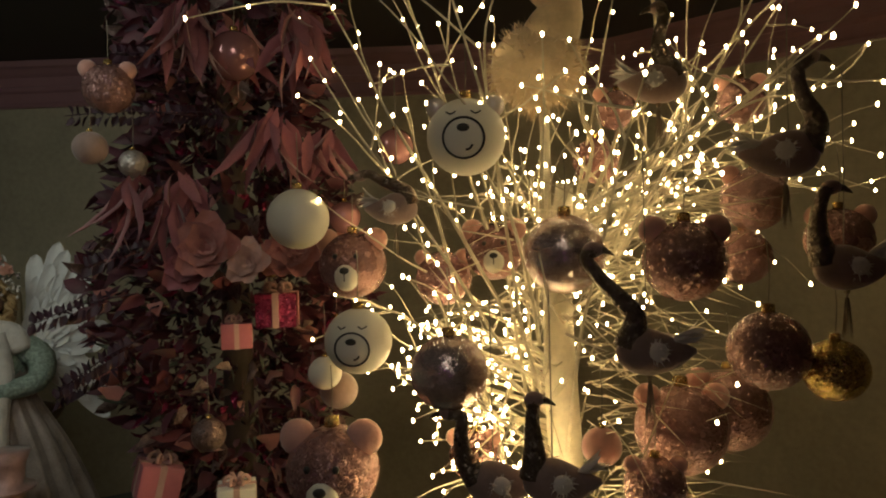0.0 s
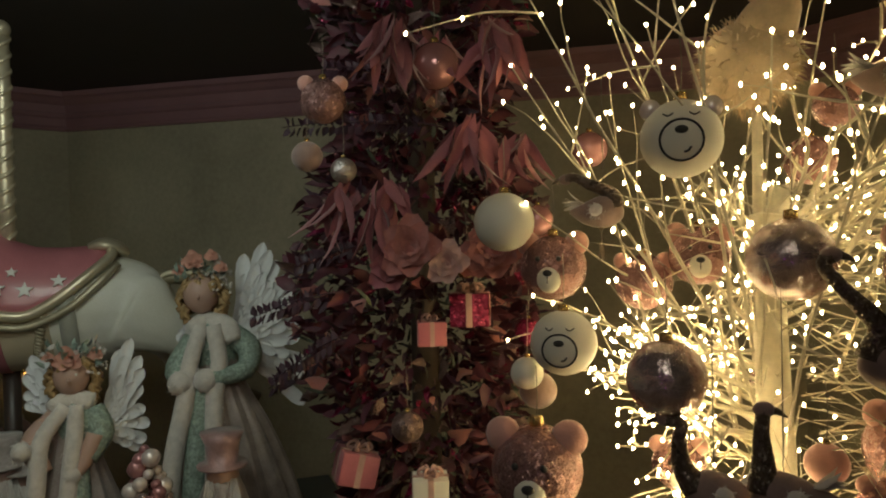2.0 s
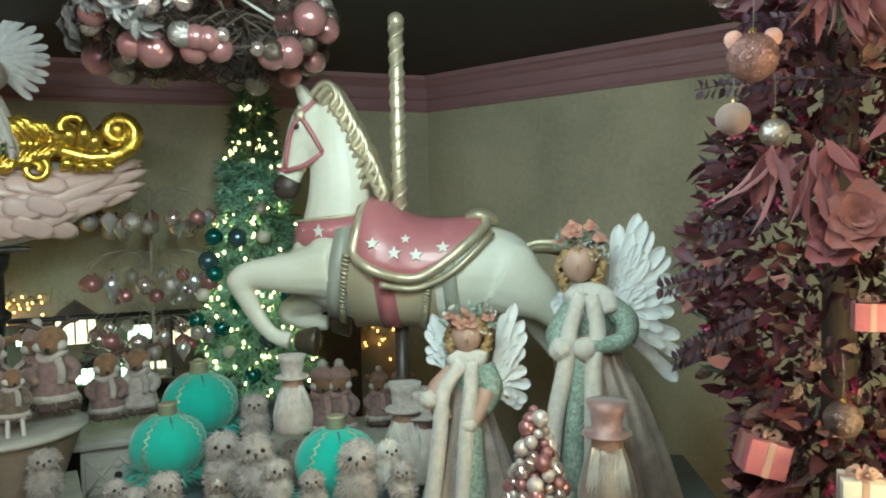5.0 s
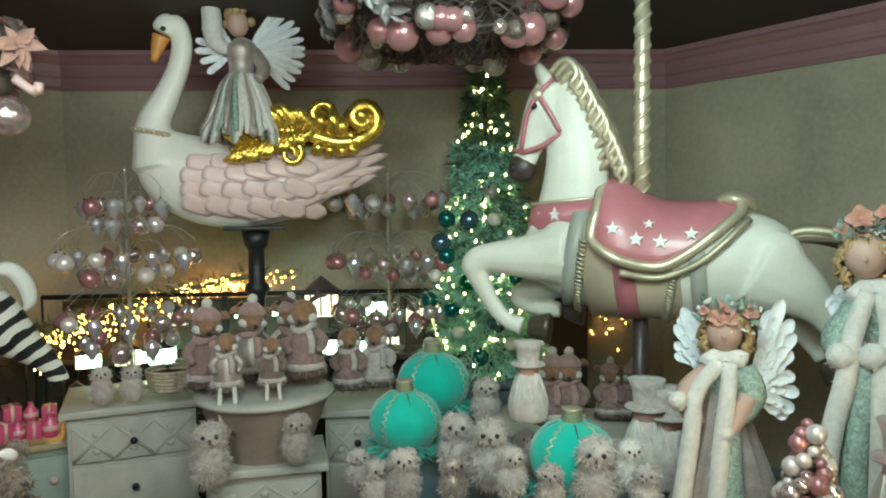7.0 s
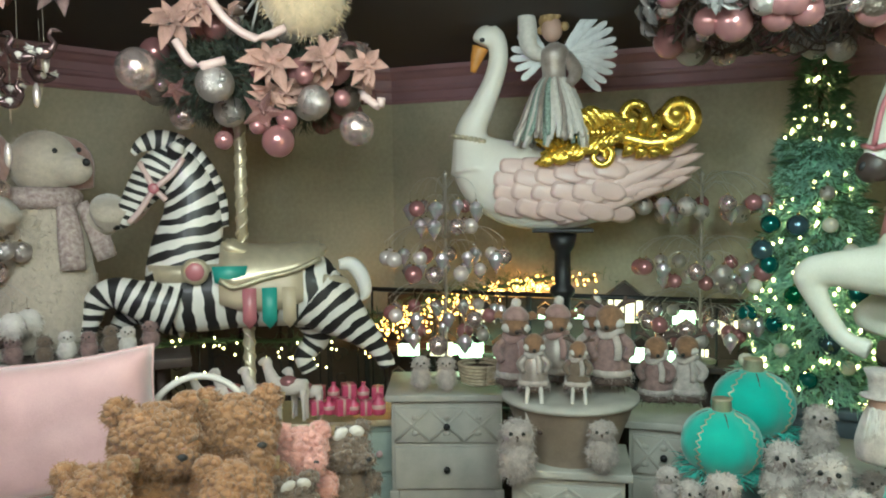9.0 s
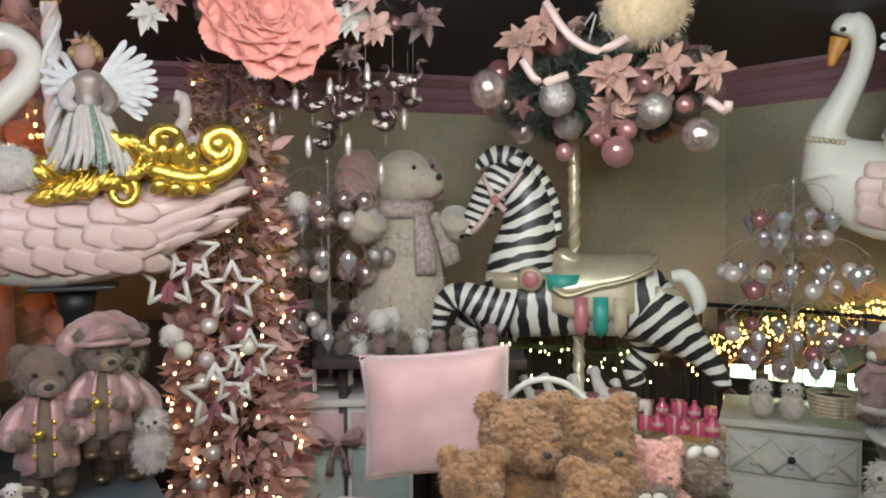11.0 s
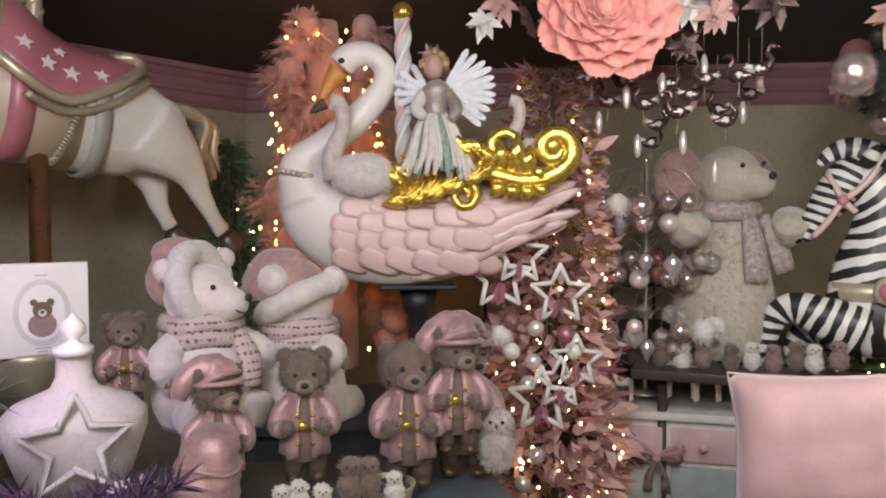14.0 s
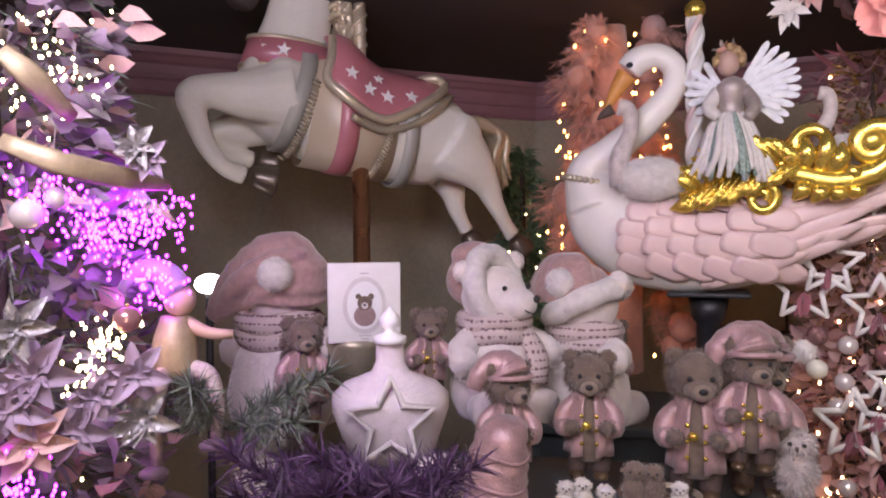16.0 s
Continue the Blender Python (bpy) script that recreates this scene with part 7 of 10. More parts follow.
def plume(bm, p, q, w, slot, side=(0, 1, 0)):
    """One rounded wing feather from p to q, cupped along its shaft."""
    p, q = Vector(p), Vector(q)
    d = q - p
    e = d.cross(Vector(side)).normalized()
    n = e.cross(d).normalized()
    rows = []
    for f, k in ((0.0, 0.12), (0.3, 0.34), (0.6, 0.5), (0.82, 0.5), (0.94, 0.34), (1.0, 0.08)):
        c = p + d * f
        rows.append([bm.verts.new(c + e * (w * k * u) + n * (w * 0.16 * (1 - u * u))) for u in (-1, -0.5, 0, 0.5, 1)])
    for a, b in zip(rows, rows[1:]):
        for k in range(4):
            bm.faces.new((a[k], a[k + 1], b[k + 1], b[k])).material_index = slot


def wing_mesh(bm, sk, root, tips, slot, dep=0.0, w=26):
    """Rows of overlapping feathers: long ones to the tips, shorter ones laid over them."""
    for row, (f, k, lift) in enumerate(((1.0, 1.0, 10), (0.78, 0.9, 4), (0.56, 0.8, -2), (0.36, 0.7, -8))):
        for i, (tx, ty) in enumerate(tips):
            x, y = tx + rnd.uniform(-5, 5), ty + rnd.uniform(-5, 5)
            b = (root[0] + (x - root[0]) * f, root[1] + (y - root[1]) * f)
            a = (root[0] + (x - root[0]) * max(0.0, f - 0.62), root[1] + (y - root[1]) * max(0.0, f - 0.62))
            plume(bm, sk(*a, dep + lift), sk(*b, dep + lift + rnd.uniform(-3, 5)), 0.62 * w * k * sk.u, slot)


def gown(bm, sk, prof, flat, folds, slot, deep=0.14):
    """A skirt hanging in deep uneven folds; prof: x, y, radius down its axis."""
    line = spline(prof, 5)
    n = folds * 8
    rows = []
    for i, (x, y, r) in enumerate(line):
        f = i / (len(line) - 1)
        row = []
        for k in range(n):
            a = k * math.tau / n
            q = r * (1 + deep * f * (math.sin(folds * a + 0.6 * math.sin(3 * a)) + 0.35 * math.sin(2.3 * folds * a + 1)))
            row.append(bm.verts.new(sk(x + q * math.cos(a), y, q * flat * math.sin(a))))
        rows.append(row)
    for a, b in zip(rows, rows[1:]):
        for k in range(n):
            bm.faces.new((a[k], a[(k + 1) % n], b[(k + 1) % n], b[k])).material_index = slot


def angel_doll(at, rz, u, label, big):
    """One plain mesh: gown, fur trim, plain face, curls with roses, wings."""
    sk = Sketch(*((905, 900) if big else (690, 900)), u)
    bm = bmesh.new()
    S = dict(gown=0, trim=1, skin=2, hair=3, wing=4, mint=5, rose=6)
    if big:
        hx, hy, hr = 884, 468, 30
        prof = [(904, 560, 32), (908, 600, 36), (915, 640, 46), (925, 700, 66), (935, 780, 86), (942, 860, 100), (944, 905, 106)]
        gown(bm, sk, prof, 0.8, 15, 0)
        sk.limb(bm, [(892, 505, 12), (900, 535, 34), (904, 570, 36), (908, 605, 32)], 16, 4, 0.8, S["mint"])
        sk.limb(bm, [(890, 620, 16, -44), (878, 700, 16, -62), (872, 790, 18, -80), (870, 905, 20, -92)], 10, 4, 0.7, S["mint"])
        for dx in (-20, 26):
            sk.limb(bm, [(894 + dx * 0.4, 520, 13, -30), (888 + dx, 580, 14, -40), (880 + dx, 640, 15, -56), (868 + dx * 1.4, 740, 15, -76), (860 + dx * 1.6, 900, 15, -92)], 9, 4, 1, S["trim"])
        sk.limb(bm, [(870, 530, 16, -24), (890, 518, 18, 0), (925, 525, 18, -14), (938, 550, 14, -24)], 9, 4, 1, S["trim"])
        sk.limb(bm, [(930, 540, 22, 0), (962, 565, 21, -16), (955, 596, 17, -36), (905, 606, 14, -52)], 10, 4, 1, S["mint"])
        sk.limb(bm, [(874, 545, 20, -10), (846, 590, 20, -26), (855, 612, 16, -42)], 10, 4, 1, S["mint"])
        for x, y in ((893, 608), (853, 610)):
            ell(bm, sk(x, y, -54), 20 * u, 12, 8, slot=S["trim"])
        wing_mesh(bm, sk, (935, 560), [(985, 380), (1000, 400), (1015, 418), (1030, 440), (1043, 465), (1050, 495), (1054, 525), (1052, 560), (1060, 600), (1058, 640), (1050, 680), (960, 400), (975, 430), (1000, 470), (1020, 520), (1020, 580)], S["wing"], 40, 40)
        wing_mesh(bm, sk, (880, 560), [(845, 520), (840, 560), (850, 600), (835, 540)], S["wing"], 60, 40)
        roses = ((876, 412, 16), (905, 404, 10), (852, 428, 9), (920, 424, 10))
    else:
        hx, hy, hr = 690, 596, 28
        gown(bm, sk, [(690, 668, 30), (690, 700, 33), (692, 750, 44), (695, 820, 64), (699, 905, 84)], 0.8, 13, 0)
        sk.limb(bm, [(692, 630, 12), (694, 660, 32), (694, 690, 34), (690, 725, 30)], 16, 4, 0.8, S["mint"])
        sk.limb(bm, [(696, 730, 18, -34), (694, 800, 24, -44), (696, 905, 30, -58)], 10, 4, 0.6, S["mint"])
        for dx in (-24, 22):
            sk.limb(bm, [(690 + dx * 0.3, 640, 12, -24), (672 + dx, 690, 13, -36), (664 + dx, 760, 14, -46), (650 + dx * 1.2, 905, 15, -62)], 9, 4, 1, S["trim"])
        sk.limb(bm, [(660, 645, 13, -16), (688, 634, 16, 0), (722, 640, 15, -10)], 9, 4, 1, S["trim"])
        sk.limb(bm, [(718, 655, 21, 0), (732, 690, 20, -16), (712, 725, 16, -34)], 10, 4, 1, S["mint"])
        sk.limb(bm, [(668, 660, 18, -8), (634, 695, 18, -20), (650, 740, 14, -34)], 10, 4, 1, S["skin"])
        sk.limb(bm, [(724, 688, 14, -30), (708, 728, 12, -40), (690, 752, 8, -46)], 9, 4, 1, S["skin"])
        for x, y in ((690, 745), (622, 700)):
            ell(bm, sk(x, y, -46), 15 * u, 12, 8, slot=S["trim"])
        wing_mesh(bm, sk, (735, 690), [(782, 545), (790, 575), (795, 605), (800, 635), (803, 665), (802, 695), (795, 725), (785, 745), (765, 570), (775, 620), (780, 665)], S["wing"], 34, 34)
        wing_mesh(bm, sk, (670, 670), [(630, 560), (622, 580), (616, 600), (614, 622), (618, 642), (640, 570), (632, 610)], S["wing"], 40, 30)
        roses = ((688, 568, 19), (728, 562, 10), (660, 562, 8))
    for f in list(bm.faces):
        if f.material_index == S["trim"] and rnd.random() < 0.8:
            strand(bm, f.calc_center_median(), f.normal + rdir() * 0.6 if f.normal.length > 0.1 else rdir(), 9 * u, 0.9 * u, 0.2, S["trim"])
    ell(bm, sk(hx, hy), (hr * u, hr * 0.95 * u, hr * 1.15 * u), 16, 12, slot=S["skin"])
    ell(bm, sk(hx - 2, hy + 4, -hr * 0.95), (3.5 * u, 4 * u, 5 * u), 8, 6, slot=S["skin"])
    for k in range(150):
        a, b = rnd.uniform(0, math.tau), rnd.uniform(-0.75, 1.0)
        q = math.sqrt(max(0, 1 - b * b))
        y = (hr + 3) * q * math.sin(a) + 5
        if y < -8 and b < 0.5:
            continue
        x0, y0 = hx + (hr + 4) * q * math.cos(a) + 2, hy - (hr + 6) * b
        w = rnd.uniform(-6, 6)
        sk.limb(bm, [(x0, y0, 4, y), (x0 + 6 * math.cos(a) + w, y0 + 8, 4.5, y), (x0 + 3 * math.cos(a) - w, y0 + 17, 4, y + 2), (x0 + 7 * math.cos(a) + w, y0 + 25, 2, y)], 5, 2, 1, S["hair"])
    for x, y, r in roses:
        rosette(bm, sk(x, y, -14), r * u, 14, (-0.2, -1, 0.4), S["rose"])
    for k in range(46):
        p = sk(hx + rnd.uniform(-40, 46), hy - hr - rnd.uniform(-12, 20), rnd.uniform(-20, 20))
        leaf(bm, p, rdir() + Vector((0, -0.4, 1)), 20 * u, 9 * u, slot=S["trim"] if k % 3 == 0 else S["mint"])
    for k in range(60):
        ell(bm, sk(hx + rnd.uniform(-6, 52), hy - hr * 0.3 - rnd.uniform(-10, 34), rnd.uniform(-24, 16)), 2.6 * u, 6, 4, slot=S["trim"])
    return single("angel_doll", bm, [M[k] for k in ("satin", "furtrim", "porcelain", "curls", "wing", "mintcloth", "coral")], label, "angel doll", at, rz, "angel dolls")



angel_doll((-1.133, 1.820, 0.747), 24.8, 0.00164, 'tall angel doll in champagne gown with feather wings', True)
angel_doll((-1.386, 1.558, 0.794), 34.5, 0.00156, 'smaller angel doll in mint brocade with rose crown and wings', False)


def rider_doll(at, rz, u, label, arm_up, lean=0):
    """A plain winged doll sitting on a swan: pleated skirt of ribbons, bodice, wings."""
    bm = bmesh.new()
    for k in range(84):
        a = k * math.tau / 84 * 3 + rnd.uniform(-0.1, 0.1)
        c, s = math.cos(a), math.sin(a)
        e = rnd.uniform(0.8, 1.12)
        tube(bm, [(12 * u * c, 12 * u * s, 128 * u), (30 * e * u * c, 26 * e * u * s, 100 * u), (48 * e * u * math.cos(a + 0.1), 40 * e * u * math.sin(a + 0.1), 50 * u),
                  (62 * e * u * math.cos(a + rnd.uniform(-0.1, 0.2)), 50 * e * u * s, rnd.uniform(0, 26) * u)], [3 * u, 5 * u, 6 * u, 3.5 * u], 6, 3, slot=(0, 1, 2, 2)[rnd.randrange(4)])
    tube(bm, [(0, 0, 105 * u), (0, 0, 130 * u), (0, 0, 165 * u), (-2 * u, 0, 180 * u)], [26 * u, 20 * u, 26 * u, 10 * u], 14, 4, slot=1)
    ell(bm, (-4 * u, 0, 204 * u), (18 * u, 17 * u, 22 * u), 14, 10, slot=3)
    for k in range(34):
        d = rdir()
        if d.z > -0.2 and (d.y > -0.4 or d.z > 0.6):
            ell(bm, (-3 * u + d.x * 21 * u, d.y * 20 * u + 3 * u, 207 * u + d.z * 24 * u), 8 * u, 7, 5, slot=4)
    for k in range(12):
        leaf(bm, (rnd.uniform(-18, 14) * u, rnd.uniform(-12, 8) * u, 226 * u), rdir() + Vector((0, 0, 0.8)), 20 * u, 9 * u, slot=6 if k % 2 else 1)
    if arm_up:
        tube(bm, [(-20 * u, 0, 160 * u), (-42 * u, -6 * u, 175 * u), (-46 * u, -6 * u, 215 * u), (-52 * u, -4 * u, 262 * u)], [11 * u, 15 * u, 16 * u, 9 * u], 10, 4, slot=2)
    else:
        tube(bm, [(-20 * u, 0, 160 * u), (-34 * u, -14 * u, 130 * u), (-20 * u, -24 * u, 112 * u)], [11 * u, 12 * u, 8 * u], 10, 4, slot=2)
    tube(bm, [(20 * u, 0, 160 * u), (36 * u, -12 * u, 130 * u), (26 * u, -24 * u, 108 * u)], [11 * u, 12 * u, 8 * u], 10, 4, slot=1)
    for s, n in ((1, 11), (-1, 6)):
        for row, (f, w) in enumerate(((1.0, 12), (0.8, 12), (0.55, 12))):
            for k in range(n):
                t = k / (n - 1)
                d = Vector((s * (0.45 + 0.55 * math.sin(t * 2.4 + 0.2)), 0.15 - 0.05 * row, 0.95 - 1.55 * t)).normalized() * ((104 if s > 0 else 70) - 22 * abs(t - 0.35)) * u
                o = Vector((s * 12 * u, (17 - 3 * row) * u, 160 * u))
                plume(bm, o + d * max(0, f - 0.65), o + d * f + rdir() * 2 * u, w * u, 5)
    return single("angel_doll", bm, [M[k] for k in ("mintcloth", "satin", "furtrim", "porcelain", "curls", "wing", "coral")], label, "angel doll", at, rz, "angel dolls")



rider_doll((-3.294, 1.117, 1.836), 67.1, 0.00243, 'angel doll with raised arm and ribbon skirt riding the swan', True)
rider_doll((-2.384, -1.555, 1.728), -240.0, 0.00172, 'angel doll in mint and white ribbons riding the pink swan', False)


def twist_pole(at, H, r, label):
    t = thing("twisted_pole", at, 0, label, "pole")
    bm = bmesh.new()
    tube(bm, [(0, 0, 0), (0, 0, H)], r, 14, 1)
    part("core", bm, M["wfeather"], t)
    for s in range(3):
        bm = bmesh.new()
        n = 40
        tube(bm, [(r * 0.9 * math.cos(k * 0.35 + s * 2.1), r * 0.9 * math.sin(k * 0.35 + s * 2.1), H * k / n) for k in range(n + 1)], r * 0.45, 6, 2)
        part("twist", bm, M["palepink"] if s == 0 else M["white"], t)
    bm = bmesh.new()
    ell(bm, (0, 0, H + r), r * 1.5, 14, 10)
    part("finial", bm, M["gold"], t, "polished gold ball finial")



twist_pole((-2.401, -1.682, 1.715), 0.529, 0.021, 'white and pink twisted pole with a gold ball on the swan')


def teddy(at, rz, s, label, hat=False, fur="brownfur", jacket="pinksatin", turn=0, hairs=1000):
    """A standing teddy about s metres high: shaggy head, open satin coat, bent arms, glittery boots."""
    t = thing("teddy_bear", at, rz, label, "teddy bear", "teddy bears in pink jackets")
    R = Matrix.Translation((0, 0, 0.8 * s)) @ pose(0, 0, 0, 6, 0, turn)

    def put(name, bm, m, parent=None, lab="", voxel=0.0):
        return part(name, bm, M[m], parent or t, lab, voxel=voxel)

    def on_head(bm):
        bmesh.ops.transform(bm, matrix=R, verts=bm.verts)
        return bm

    bm = bmesh.new()
    ell(bm, (0, 0, 0), (0.17 * s, 0.155 * s, 0.16 * s), 18, 12)
    ell(bm, (0, -0.12 * s, -0.05 * s), (0.1 * s, 0.09 * s, 0.075 * s), 14, 10)
    fuzz(bm, (0, 0.02 * s, 0), (0.17 * s, 0.15 * s, 0.16 * s), hairs * 2, 0.06 * s, 0.0011, 0.35, 0, 0.9)
    head = put("head", on_head(bm), fur, None, "shaggy greyish brown head")
    bm = bmesh.new()
    ell(bm, (0, -0.19 * s, -0.055 * s), (0.065 * s, 0.05 * s, 0.055 * s), 12, 8)
    put("muzzle", on_head(bm), "muzzlefur", head)
    bm = bmesh.new()
    ell(bm, (0, -0.24 * s, -0.03 * s), (0.03 * s, 0.018 * s, 0.022 * s), 8, 6)
    put("nose", on_head(bm), "ink", head)
    for q in (-1, 1):
        bm = bmesh.new()
        ell(bm, (q * 0.07 * s, -0.16 * s, 0.03 * s), 0.017 * s, 8, 6)
        put("eye", on_head(bm), "ink", head)
        bm = bmesh.new()
        c = (q * 0.14 * s, 0.01 * s, 0.125 * s)
        ell(bm, c, (0.062 * s, 0.03 * s, 0.062 * s), 10, 8)
        fuzz(bm, c, (0.06 * s, 0.03 * s, 0.06 * s), hairs // 4, 0.03 * s, 0.0011, 0.2, 0, 0.8)
        put("ear", on_head(bm), fur, head)
    bm = bmesh.new()
    tube(bm, [(0, 0, 0.16 * s), (0, -0.01 * s, 0.34 * s), (0, 0, 0.55 * s), (0, 0, 0.68 * s)], [0.12 * s, 0.145 * s, 0.12 * s, 0.07 * s], 16, 4)
    put("body", bm, fur)
    # coat: open down the front, hem flared and wavy
    bm = bmesh.new()
    rows = []
    prof = ((0.2, 0.178), (0.28, 0.172), (0.4, 0.155), (0.52, 0.142), (0.6, 0.12), (0.66, 0.085))
    for z, r in prof:
        row = []
        for k in range(37):
            a = radians(-90 + 16 + (360 - 32) * k / 36)
            w = 1 + (0.08 * math.sin(k * 1.15) + 0.05 * math.sin(k * 2.3 + 1)) * (1 - (z - 0.2) / 0.5)
            row.append(bm.verts.new((r * w * s * math.cos(a), r * w * s * math.sin(a), z * s + 0.012 * s * math.sin(k * 0.9))))
        rows.append(row)
    for a, b in zip(rows, rows[1:]):
        for k in range(36):
            bm.faces.new((a[k], a[k + 1], b[k + 1], b[k]))
    jk = part("coat", bm, M[jacket], t, "shiny pink satin coat, open in front", solid=0.012 * s)
    bm = bmesh.new()
    tube(bm, [(0.105 * s * math.cos(radians(-60 + k * 300 / 12)), 0.1 * s * math.sin(radians(-60 + k * 300 / 12)), (0.645 + 0.012 * math.sin(k)) * s) for k in range(13)], 0.03 * s, 8, 2, 0.8)
    put("collar", bm, jacket, jk)
    for q in (-1, 1):
        for k in range(3):
            bm = bmesh.new()
            ell(bm, (q * 0.055 * s, -(0.186 - 0.012 * k) * s, (0.31 + 0.1 * k) * s), (0.016 * s, 0.008 * s, 0.016 * s), 8, 6)
            put("button", bm, "gold", jk)
        bm = bmesh.new()
        tube(bm, [(q * 0.1 * s, 0.01 * s, 0.6 * s), (q * 0.19 * s, -0.02 * s, 0.5 * s), (q * 0.2 * s, -0.08 * s, 0.41 * s), (q * 0.16 * s, -0.15 * s, 0.42 * s)], [0.055 * s, 0.066 * s, 0.066 * s, 0.07 * s], 12, 4)
        put("sleeve", bm, jacket, jk)
        bm = bmesh.new()
        ell(bm, (q * 0.13 * s, -0.2 * s, 0.44 * s), (0.05 * s, 0.055 * s, 0.05 * s), 10, 8)
        fuzz(bm, (q * 0.13 * s, -0.2 * s, 0.44 * s), 0.05 * s, hairs // 6, 0.028 * s, 0.0012)
        put("paw", bm, fur)
        bm = bmesh.new()
        tube(bm, [(q * 0.075 * s, 0, 0.24 * s), (q * 0.085 * s, -0.01 * s, 0.14 * s), (q * 0.09 * s, -0.01 * s, 0.05 * s), (q * 0.09 * s, -0.03 * s, 0.02 * s)], [0.085 * s, 0.078 * s, 0.068 * s, 0.05 * s], 12, 4)
        put("leg", bm, "foxdark", None, "dark brown trouser leg")
        bm = bmesh.new()
        ell(bm, (q * 0.09 * s, -0.06 * s, 0.038 * s), (0.058 * s, 0.092 * s, 0.04 * s), 12, 8)
        put("boot", bm, "bootbronze", None, "shiny bronze boot")
    bm = bmesh.new()
    ell(bm, (-0.02 * s, -0.235 * s, 0.46 * s), (0.035 * s, 0.028 * s, 0.032 * s), 10, 8)
    put("gold_bauble", bm, "gold", None, "small gold bauble held in the paws")
    if hat:
        bm = bmesh.new()
        n = 20
        line = spline([(0, -0.02 * s, 0.06 * s, 0.178 * s), (-0.02 * s, 0.04 * s, 0.13 * s, 0.15 * s), (-0.12 * s, 0.09 * s, 0.15 * s, 0.1 * s), (-0.22 * s, 0.1 * s, 0.06 * s, 0.085 * s), (-0.27 * s, 0.09 * s, -0.05 * s, 0.06 * s)], 5)
        tube(bm, [q[:3] for q in line], [q[3] * (1 + 0.05 * math.sin(i * 2.2)) for i, q in enumerate(line)], n, 1)
        cap = put("nightcap", on_head(bm), jacket, None, "slouchy pink satin nightcap")
        bm = bmesh.new()
        tube(bm, [(0.175 * s * math.cos(k * math.tau / 16), -0.02 * s + 0.165 * s * math.sin(k * math.tau / 16), (0.07 - 0.03 * math.sin(k * math.tau / 16)) * s) for k in range(17)], 0.022 * s, 8, 2)
        put("cap_hem", on_head(bm), jacket, cap)
    return t


